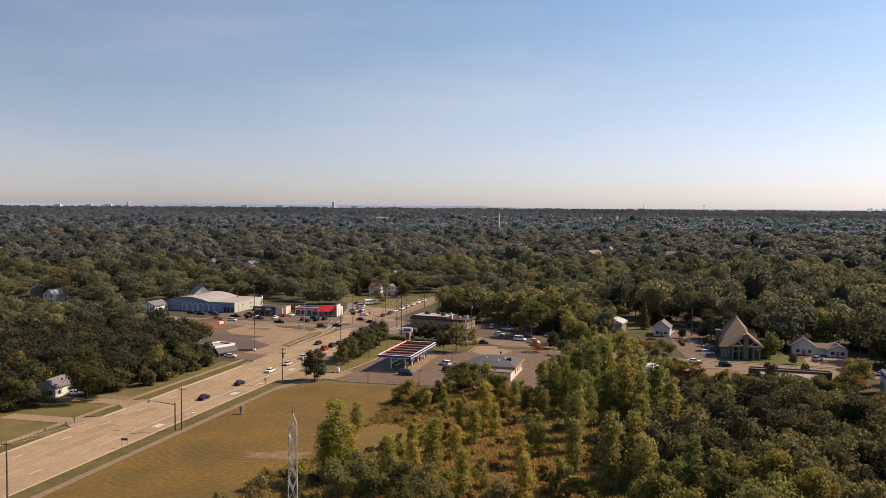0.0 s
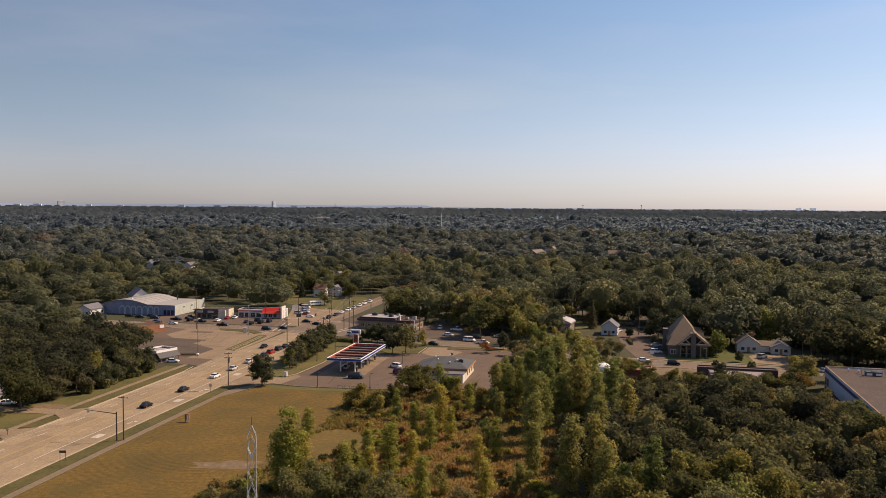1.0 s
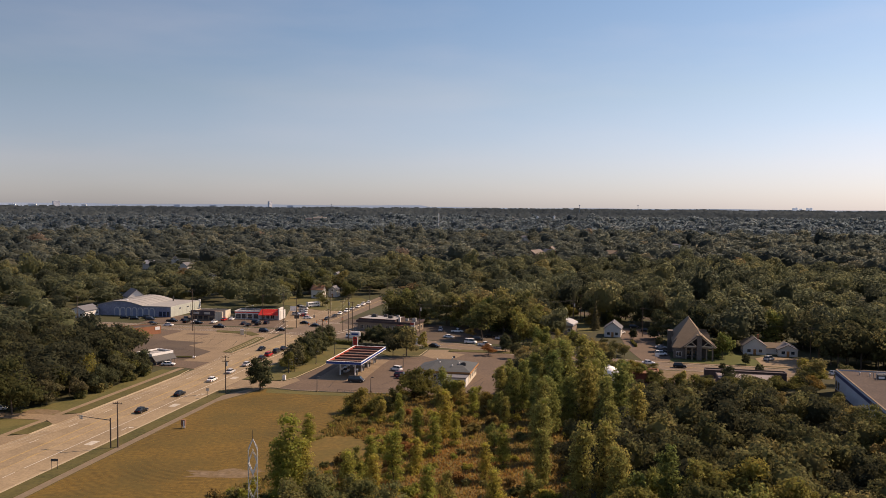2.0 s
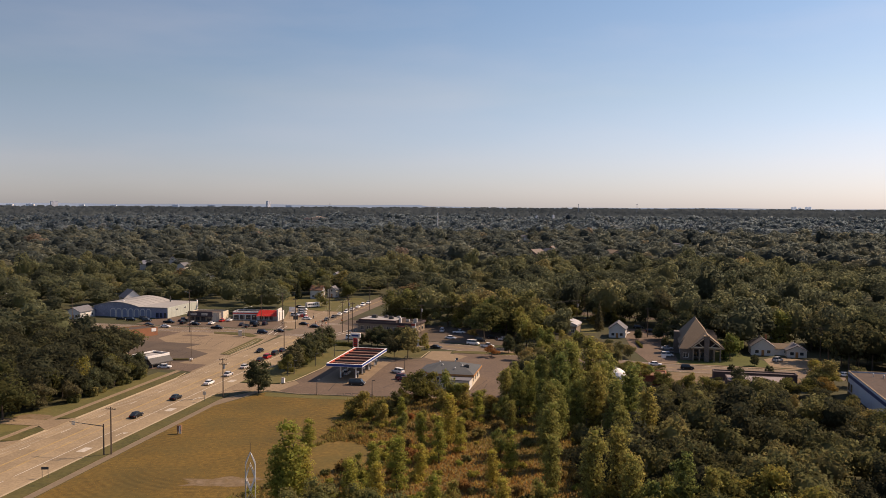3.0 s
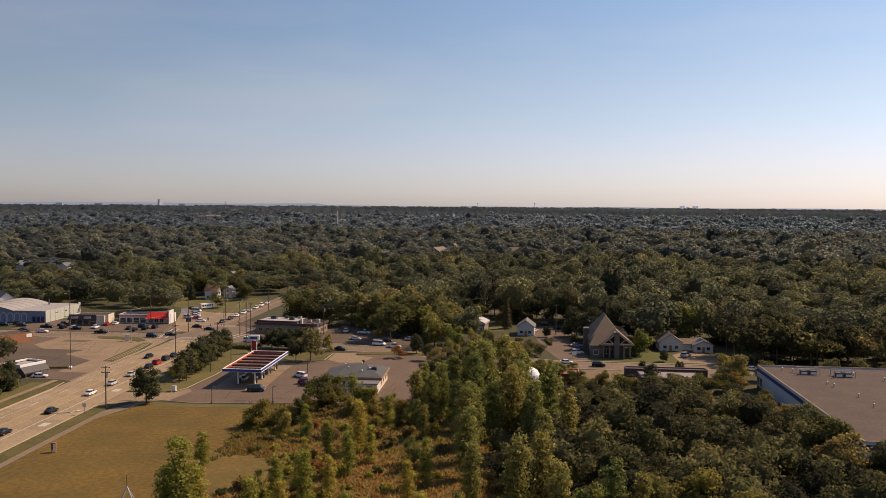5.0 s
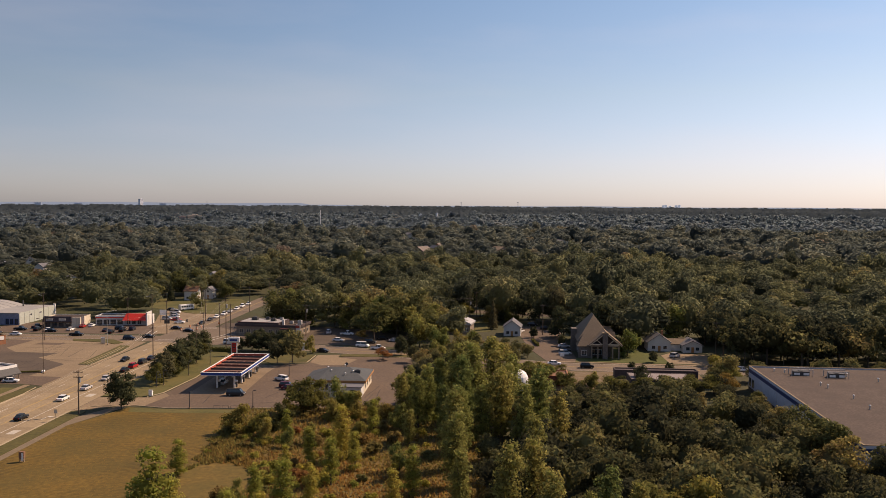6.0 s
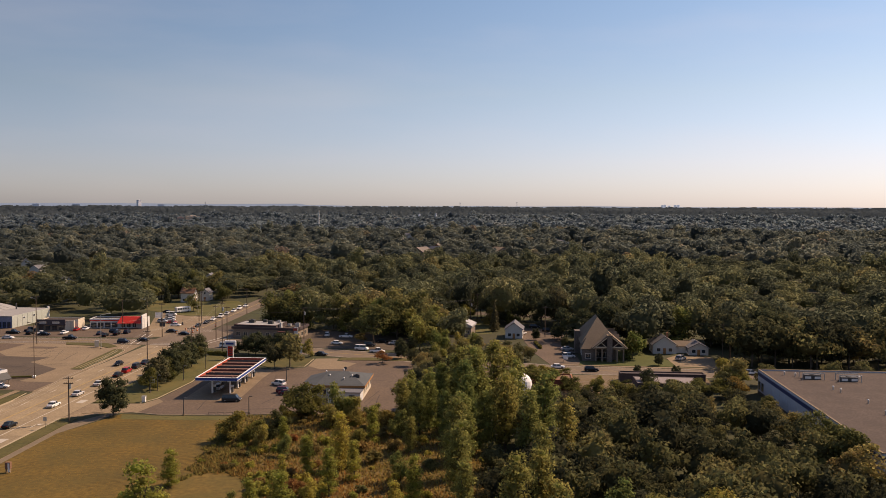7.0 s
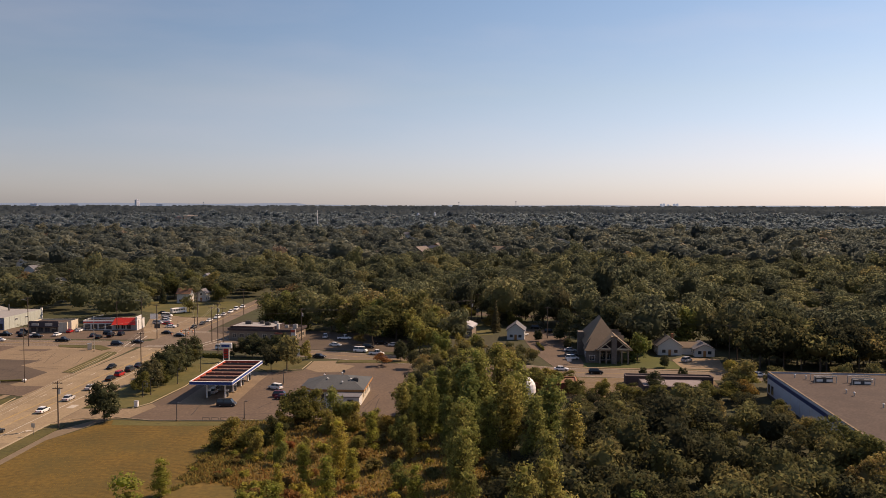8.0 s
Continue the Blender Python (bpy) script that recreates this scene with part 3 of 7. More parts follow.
patch("restaurant_lot", [(-24, 401), (-10, 383), (16, 366), (52, 352), (60, 372), (46, 398), (20, 412), (-4, 428), (-18, 432)], 0.055, asphalt_dark, "dark asphalt parking lot round the restaurant", "parking lot")
patch("lodge_lot", [(96, 313), (104, 310), (108, 317), (118, 356), (128, 392), (112, 398), (104, 372), (98, 340)], 0.06, asphalt_old, "asphalt parking lot beside the lodge", "parking lot")
patch("lodge_lawn", [(106, 312.5), (138, 302), (140, 312), (137, 334), (126, 336), (108, 318)], 0.07, surface("bright_lawn", (0.085, 0.095, 0.022), 0.95, 1.2, 0.1, 0.3), "bright green lawn beside the lodge", "lawn")
patch("house_drive", [(137, 303), (150, 298), (158, 316), (148, 323), (141, 318)], 0.08, concrete, "pale driveway before the house", "driveway")
patch("pavement", strip([(100, 313.6), (120, 306.0), (141, 298.8), (175, 287.5)], 0.8), 0.12, concrete, "concrete pavement along the street", "pavement")
patch("back_street", [(100, 462), (150, 428), (190, 404), (188, 398), (140, 424), (96, 450)], 0.05, asphalt_dark, "shaded street behind the lots", "road")
patch("south_yard", [(62, 262), (95, 264), (132, 268), (138, 286), (97, 297), (64, 316), (56, 300)], 0.02, bare_soil, "bare yard behind low buildings", "yard")
CLEAR += [[(-122, 372), (-60, 322), (-36, 300), (0, 330), (40, 330), (60, 365), (36, 400), (20, 412), (-13, 432), (-4, 500), (-52, 500), (-54, 440), (-75, 434), (-98, 442), (-128, 436)],
          [R(-140, 22), R(110, 22), R(110, 30), R(-140, 30)], [(-14, 254), (36, 254), (36, 272), (-14, 272)],
          [R(-140, -12), R(-140, 30), R(110, 30), R(110, -20), (-2, 266), (-12, 258), (-30, 220)], [(98, 285), (150, 270), (170, 264), (172, 284), (159, 300), (160, 324), (100, 330)]]
patch("green_strip", [(-36.3, 271.6), (-26.5, 267.8), (-8.5, 263.8), (-8.6, 260.4), (-22, 263.0), (-36, 266.5)], 0.035, lawn, "greener grass strip along the forecourt edge", "grass strip")

crack_fill = surface("tarred_crack", (0.045, 0.038, 0.033), 0.85)


def cracks(name, outline, count, z, seed, way):
    """Tarred cracks that wander across a lot, mostly along one way."""
    g = np.random.default_rng(seed)
    xs, ys = [p[0] for p in outline], [p[1] for p in outline]
    made = 0
    while made < count:
        p = Vector((g.uniform(min(xs), max(xs)), g.uniform(min(ys), max(ys))))
        a = radians(way + (90 if g.random() < 0.4 else 0)) + g.normal(0, 0.12)
        line = [p]
        for k in range(int(g.integers(4, 9))):
            a += g.normal(0, 0.07)
            line.append(line[-1] + Vector((math.cos(a), math.sin(a))) * g.uniform(1.5, 3.0))
        if not all(inside(outline, q.x, q.y) for q in line):
            continue
        made += 1
        structure(name, prism(strip([tuple(q) for q in line], g.uniform(0.05, 0.11)), z - 0.01, z), crack_fill, "thin tarred crack in the pavement", "crack")


CLEAR.append([(-16, 428), (4, 436), (8, 470), (10, 530), (-8, 545)])
GAS_CLEAR = [(-24, 273), (24, 263), (36, 266), (44, 300), (30, 330), (2, 322), (-8, 300)]
cracks("pavement_crack", GAS_CLEAR, 16, 0.036, 4, 75)
cracks("pavement_crack", [(-78, 345), (-60, 345), (-56, 376), (-68, 388), (-95, 392), (-96, 380), (-84, 368)], 16, 0.041, 5, 75)
cracks("pavement_crack", [(-84, 326), (-72, 330), (-70, 338), (-80, 352), (-98, 366), (-98, 346)], 8, 0.051, 6, 75)

# ---- buildings ----
FAR_CLEAR = []


def keep_clear(x, y, r, toward=18.0):
    """No woods on a building, nor close before it."""
    d = Vector((x, y)).normalized()
    side = Vector((-d.y, d.x)) * r
    a, b = Vector((x, y)) - d * (r + toward), Vector((x, y)) + d * r
    p = [tuple(a - side), tuple(a + side), tuple(b + side), tuple(b - side)]
    CLEAR.append(p)
    FAR_CLEAR.append(p)


def window(parent, x, y, z, w, h, face="front", frame_mat=None, name="window"):
    """A framed pane on a wall that faces -y (front), +x (right) or -x (left) of its thing."""
    rz = {"front": 0, "right": 90, "left": -90, "back": 180}[face]
    bm = bmesh.new()
    t = 0.09
    for b in ((-w / 2, w / 2, -h / 2 - t, -h / 2), (-w / 2, w / 2, h / 2, h / 2 + t), (-w / 2 - t, -w / 2, -h / 2 - t, h / 2 + t), (w / 2, w / 2 + t, -h / 2 - t, h / 2 + t)):
        box(b[0], b[1], -0.07, 0.05, b[2], b[3], bm)
    if w > 1.3:
        box(-0.04, 0.04, -0.06, 0.0, -h / 2, h / 2, bm)
    ob = part(name, bm, frame_mat or white_paint, parent)
    ob.matrix_basis = pose(x, y, z, 0, 0, rz)
    part("pane", box(-w / 2, w / 2, -0.025, 0.04, -h / 2, h / 2), glass, ob, "dark window pane")
    return ob


def gable_house(x, y, rz, w, d, h, rh, wall_m, roof_m, label, windows=True, chimney=False, over=0.5, name="house", clear=True, toward=None):
    """A house whose ridge runs along its y, gable to the front."""
    ob = thing(name, pose(x, y, land(x, y), 0, 0, rz), label, "house")
    a, b = w / 2, d / 2
    v = [(-a, -b, 0), (a, -b, 0), (a, b, 0), (-a, b, 0), (-a, -b, h), (a, -b, h), (a, b, h), (-a, b, h), (0, -b, h + rh), (0, b, h + rh)]
    part("wall", solid(v, ((3, 2, 1, 0), (0, 1, 5, 8, 4), (2, 3, 7, 9, 6), (1, 2, 6, 5), (3, 0, 4, 7), (4, 8, 9, 7), (5, 6, 9, 8))), wall_m, ob)
    k = rh / a
    for sx, nm in ((1, "roof"), (-1, "roof")):
        ex, ez = sx * (a + over), h - over * k
        q = [(0, -b - over, h + rh + 0.02), (ex, -b - over, ez + 0.02), (ex, b + over, ez + 0.02), (0, b + over, h + rh + 0.02)]
        q += [(px, py, pz + 0.22) for px, py, pz in q]
        fs = ((0, 1, 2, 3), (7, 6, 5, 4), (0, 4, 5, 1), (1, 5, 6, 2), (2, 6, 7, 3), (3, 7, 4, 0))
        bm = solid(q, fs)
        bmesh.ops.recalc_face_normals(bm, faces=bm.faces)
        part(nm, bm, roof_m, ob)
    if windows:
        for wx in ((-w * 0.25, w * 0.25) if w > 5 else (0,)):
            window(ob, wx, -b, 1.5, 1.3, 1.2)
            if h > 4.5:
                window(ob, wx, -b, 4.2, 1.1, 1.2)
        for wy in np.linspace(-b + 1.8, b - 1.8, max(2, int(d / 4))):
            window(ob, a, wy, 1.5, 1.2, 1.2, "right")
            window(ob, -a, wy, 1.5, 1.2, 1.2, "left")
        part("door", box(-0.5, 0.5, -b - 0.05, -b + 0.03, 0.02, 2.1), trim_orange, ob, "brown front door")
    if chimney:
        part("chimney", box(a * 0.3, a * 0.3 + 0.8, 0, 0.8, h, h + rh + 0.9), brick_wall, ob, "brick chimney")
    if clear:
        keep_clear(x, y, max(w, d) * (0.5 if y > 620 else 0.65), toward or (18.0 if y < 420 else 8.0 if h > 7.2 and y < 620 else 55.0 if y > 600 and y < 640 else 30.0 + y * 0.11))
    return ob


def flat_block(name, x, y, rz, w, d, h, wall_m, roof_m, label, category, parapet=0.5, cap_m=None, clear=True):
    """A flat-roofed block from its near left corner: walls with a parapet round a sunk roof."""
    ob = thing(name, pose(x, y, land(x, y), 0, 0, rz), label, category)
    t = 0.3
    bm = bmesh.new()
    for b in ((0, w, 0, t), (0, w, d - t, d), (0, t, t, d - t), (w - t, w, t, d - t)):
        box(*b, 0, h, bm)
    part("wall", bm, wall_m, ob)
    part("roof", box(t, w - t, t, d - t, h - parapet - 0.25, h - parapet), roof_m, ob, "flat roof")
    if cap_m:
        bm = bmesh.new()
        for b in ((-0.06, w + 0.06, -0.06, t + 0.06), (-0.06, w + 0.06, d - t - 0.06, d + 0.06), (-0.06, t + 0.06, t + 0.06, d - t - 0.06), (w - t - 0.06, w + 0.06, t + 0.06, d - t - 0.06)):
            box(*b, h, h + 0.12, bm)
        part("coping", bm, cap_m, ob)
    if clear:
        c = math.cos(radians(rz)), math.sin(radians(rz))
        m = 3.0
        CLEAR.append([(x + c[0] * px - c[1] * py, y + c[1] * px + c[0] * py) for px, py in ((-m, -m), (w + m, -m), (w + m, d + m), (-m, d + m))])
    return ob


def roof_unit(x, y, z, w, d, h, rz, label="pale metal roof cooling unit", m=None):
    ob = thing("roof_unit", pose(x, y, z, 0, 0, rz), label, "roof unit", "roof units")
    part("casing", box(-w / 2, w / 2, -d / 2, d / 2, 0.1, h, bevel=0.04), m or steel, ob)
    part("plinth", box(-w / 2 - 0.1, w / 2 + 0.1, -d / 2 - 0.1, d / 2 + 0.1, 0, 0.14), steel_dark, ob)
    part("fan_cowl", tube((0, 0, h), (0, 0, h + 0.15), min(w, d) * 0.35, n=10), steel_dark, ob)
    return ob


def roof_vent(x, y, z, h=0.7):
    ob = thing("roof_vent", pose(x, y, z), "small metal vent pipe on the roof", "roof vent", "roof vents")
    part("pipe", tube((0, 0, 0), (0, 0, h), 0.16, n=8), steel, ob)
    part("cap", tube((0, 0, h), (0, 0, h + 0.18), 0.30, 0.12, n=8), white_paint, ob)
    return ob


# filling station canopy
def pump_canopy():
    ob = thing("pump_canopy", pose(-19.2, 288.2, 0, 0, 0, ROAD_ANGLE), "blue, white and red filling station canopy with open ribbed roof", "fuel canopy")
    W, D = 12.0, 31.5
    for side, b in (("near", (0, W, 0, 0.35)), ("far", (0, W, D - 0.35, D)), ("left", (0, 0.35, 0.35, D - 0.35)), ("right", (W - 0.35, W, 0.35, D - 0.35))):
        f = part("fascia", box(*b, 4.72, 5.58), blue_paint, ob, "blue fascia board")
        grow = 0.03
        wide = (b[0] - grow, b[1] + grow, b[2] - grow, b[3] + grow)
        part("stripe", box(*wide, 4.72, 4.92 if side == "right" else 4.80), white_paint, f, "white lower stripe")
        part("edge", box(*wide, 5.58, 5.66), white_paint, f, "thin white top edge")
    part("roof_deck", box(0.35, W - 0.35, 0.35, D - 0.35, 4.75, 4.95), roof_red, ob, "faded red roof deck")
    for k in range(6):
        y = 2.6 + k * 5.1
        part("rib", box(0.5, W - 0.5, y, y + 0.16, 4.95, 5.45), steel_dark if k % 2 else dark_red_wall, ob, "dark cross rib")
        for x in (2.2, 4.6, 7.0, 9.4):
            part("rib_strut", box(x, x + 0.14, y + 0.16, y + 2.2, 4.95, 5.25), dark_red_wall, ob)
    part("side_board", box(0.36, 0.46, 0.4, D - 0.4, 4.95, 5.62), red_faded, ob, "red board inside the edge")
    part("side_board", box(0.46, W - 0.4, D - 0.46, D - 0.36, 4.95, 5.62), red_faded, ob, "red board inside the edge")
    part("side_board", box(0.46, W - 0.4, 0.36, 0.44, 4.95, 5.60), roof_red, ob, "faded board inside the edge")
    for k in range(5):
        y = 5.2 + k * 5.1
        part("purlin", box(0.5, W - 0.5, y, y + 0.3, 4.95, 5.12), roof_red, ob, "faded red purlin")
    for x in (3.4, 8.6):
        for y in (4.5, 12.0, 19.5, 27.0):
            part("post", box(x - 0.2, x + 0.2, y - 0.2, y + 0.2, 0, 4.75), white_paint, ob)
    return ob


pump_canopy()
for lx in (3.4, 8.6):
    for ly in (4.5, 12.0, 19.5, 27.0):
        c, s_ = math.cos(radians(ROAD_ANGLE)), math.sin(radians(ROAD_ANGLE))
        px, py = -19.2 + c * lx - s_ * (ly + 1.6), 288.2 + s_ * lx + c * (ly + 1.6)
        pump = thing("fuel_pump", pose(px, py, 0.04, 0, 0, ROAD_ANGLE), "dark fuel pump on a concrete island under the canopy", "fuel pump", "fuel pumps")
        part("island", box(-0.6, 0.6, -2.4, 1.2, 0, 0.16, bevel=0.03), concrete, pump, "raised concrete island")
        part("cabinet", box(-0.4, 0.4, -0.5, 0.5, 0.16, 1.7, bevel=0.05), steel_dark, pump)
        part("head", box(-0.45, 0.45, -0.55, 0.55, 1.7, 2.2, bevel=0.05), white_paint, pump, "white pump head")
        part("screen", box(-0.46, -0.40, -0.3, 0.3, 1.1, 1.5), glass, pump, "dark display")

pylon = thing("price_sign", pose(-11.6, 345.5, 0.1, 0, 0, ROAD_ANGLE), "white price sign on two legs with a red panel", "sign")
for px in (-1.05, 0.85):
    part("leg", box(px, px + 0.2, -0.2, 0.2, 0, 4.7), white_paint, pylon)
part("panel", box(-0.85, 0.85, -0.25, 0.25, 1.4, 4.6, bevel=0.04), red_paint, pylon, "red price panel")
for k in range(3):
    part("bar", box(-0.55, 0.55, -0.28, -0.25, 1.9 + k * 0.9, 2.25 + k * 0.9), steel_dark, pylon, "dark unreadable price line")
part("sign_box", box(-2.1, 2.1, -0.4, 0.4, 4.7, 6.7, bevel=0.25), white_paint, pylon, "white sign box")
part("bar", box(-1.5, 1.3, -0.43, -0.40, 5.3, 6.0), blue_paint, pylon, "dark blue plain mark")


# station shop with hipped roof
def station_shop():
    ob = thing("station_shop", pose(25.7, 271.3, 0, 0, 0, ROAD_ANGLE), "low station shop with grey hipped roof and orange fascia", "shop")
    x0, x1, y0, y1, e = -17.0, 0.0, 5.5, 22.0, 3.3
    part("wall", box(x0 + 0.5, x1, y0, y1 - 0.5, 0, e), cream_wall, ob, "cream painted wall")
    o = 0.6
    cut = 4.0
    base = [(x0 - o + cut, y0 - o), (x1 + o, y0 - o), (x1 + o, y1 + o), (x0 - o + cut, y1 + o), (x0 - o, y1 + o - cut), (x0 - o, y0 - o + cut)]
    fas = prism(base, e - 0.1, e + 0.55)
    part("fascia", fas, trim_orange, ob, "orange-brown fascia band")
    z = e + 0.56
    top = [(-11.0, (y0 + y1) / 2, z + 2.3), (-5.5, (y0 + y1) / 2, z + 2.3)]
    v = [(px * 1.0, py, z) for px, py in base] + top
    bm = solid(v, ((0, 1, 7, 6), (1, 2, 7), (2, 3, 6, 7), (3, 4, 6), (4, 5, 6), (5, 0, 6), (5, 4, 3, 2, 1, 0)))
    bmesh.ops.recalc_face_normals(bm, faces=bm.faces)
    part("roof", bm, roof_slate, ob, "blue-grey shingled hipped roof")
    an = part("annex", box(-9.0, -0.05, 0, y0, 0, 2.9), white_wall, ob, "white flat-roofed annex")
    part("annex_roof", box(-9.2, 0.15, -0.2, y0, 2.9, 3.12), roof_grey, an, "grey flat roof")
    part("annex_door", box(-3.2, -1.6, -0.06, 0.02, 0.05, 2.3), steel_dark, an, "dark service door")
    for wy in (8.5, 12.5, 16.5, 20.0):
        window(ob, x1, wy, 1.9, 1.5, 1.5, "right", cream_wall)
    for wx in (-14.5, -11.5):
        window(ob, wx, y0, 1.7, 2.0, 1.8)
    for wy in (9.0, 12.0, 15.0, 18.0):
        window(ob, x0 + 0.5, wy, 1.6, 2.2, 2.2, "left")
    return ob


station_shop()


def on_road_frame(x, y, lx, ly, rz=None):
    a = radians(ROAD_ANGLE if rz is None else rz)
    return x + math.cos(a) * lx - math.sin(a) * ly, y + math.sin(a) * lx + math.cos(a) * ly


for lx, ly, z in ((-10.5, 11.0, 4.9), (-4.0, 10.5, 4.9), (-7.5, 17.5, 5.2), (-12.5, 16.5, 4.8), (-6.0, 8.6, 4.5)):
    roof_vent(*on_road_frame(25.7, 271.3, lx, ly), z, 0.8)
roof_unit(*on_road_frame(25.7, 271.3, -2.6, 11.0), 4.35, 1.5, 1.2, 1.5, ROAD_ANGLE, "dark roof cooling unit", steel_dark)
dish = thing("satellite_dish", pose(*on_road_frame(25.7, 271.3, -7.6, 20.5), 4.4), "dark satellite dish on the shop roof", "satellite dish")
part("mast", tube((0, 0, 0), (0, 0, 1.3), 0.05), steel_dark, dish)
part("reflector", tube((0, -0.1, 1.35), (0, -0.3, 1.42), 0.12, 0.45, 12), steel_dark, dish)


# warehouse
def warehouse():
    rz = -17.15
    ob = flat_block("warehouse", 116.5, 181.6, rz, 74.0, 83.7, 7.0, surface("pale_blue_panels", (0.50, 0.53, 0.60), 0.6, 1.0, 0.15, 0.1), roof_gravel, "large pale warehouse with blue band and flat gravel roof", "warehouse", 0.35, concrete)
    navy_paint = surface("navy_paint", (0.018, 0.036, 0.13), 0.5, 2.0, 0.4, 0.12)
    part("band", box(-0.04, 0.0, 0, 83.7, 5.3, 6.3), navy_paint, ob, "dark blue band")
    part("band", box(0.0, 74.0, -0.04, 0.0, 5.3, 6.3), navy_paint, ob, "dark blue band")
    part("skirt", box(-0.03, 0.0, 0, 83.7, 0.0, 0.9), steel_dark, ob, "dark base course")
    for ly in (82.0, 79.0, 30.0, 26.0):
        window(ob, 0, ly, 2.6, 1.7, 2.2, "left", steel_dark)
    for k in range(12):
        part("panel_seam", box(-0.022, 0.0, k * 7.0 + 0.5, k * 7.0 + 0.58, 0.9, 5.15), steel, ob)
    for k in range(10):
        part("panel_seam", box(k * 7.0 + 0.5, k * 7.0 + 0.58, -0.022, 0.0, 0.9, 5.15), steel, ob)
    for lx, ly in ((11.5, 73.0), (20.5, 70.8)):
        x, y = on_road_frame(116.5, 181.6, lx, ly, rz)
        u = roof_unit(x, y, 6.65, 4.4, 1.9, 1.25, rz, "dark rooftop cooling unit with white side panels", steel_dark)
        for px in (-1.3, 1.3):
            part("side_panel", box(px - 0.8, px + 0.8, -1.0, -0.95, 0.2, 0.85), white_paint, u, "white side panel")
        bm = bmesh.new()
        for px in (-2.9, 2.9):
            for py in (-1.5, 1.5):
                box(px - 0.08, px + 0.08, py - 0.08, py + 0.08, 0, 1.9, bm)
        box(-2.9, 2.9, -1.6, -1.42, 1.75, 1.95, bm)
        box(-2.9, 2.9, 1.42, 1.6, 1.75, 1.95, bm)
        part("guard_frame", bm, steel, u)
    for lx, ly in ((5.5, 77.5), (8.0, 76.0), (13.0, 56.0), (12.2, 59.0), (15.0, 44.0), (14.5, 33.0), (16.0, 26.0), (30.0, 66.0), (36.0, 58.0), (28.0, 40.0), (24.0, 72.5), (40, 70), (33, 20)):
        roof_vent(*on_road_frame(116.5, 181.6, lx, ly, rz), 6.65, 0.9)
    sk = thing("skylight", pose(*on_road_frame(116.5, 181.6, 17, 16, rz), 6.65, 0, 0, rz), "pale skylight with red-brown kerb on the gravel roof", "skylight")
    part("kerb", box(-2.2, 2.2, -1.6, 1.6, 0, 0.4), brick_wall, sk)
    part("pane", box(-2.0, 2.0, -1.4, 1.4, 0.4, 0.5), roof_metal, sk)
    return ob


warehouse()


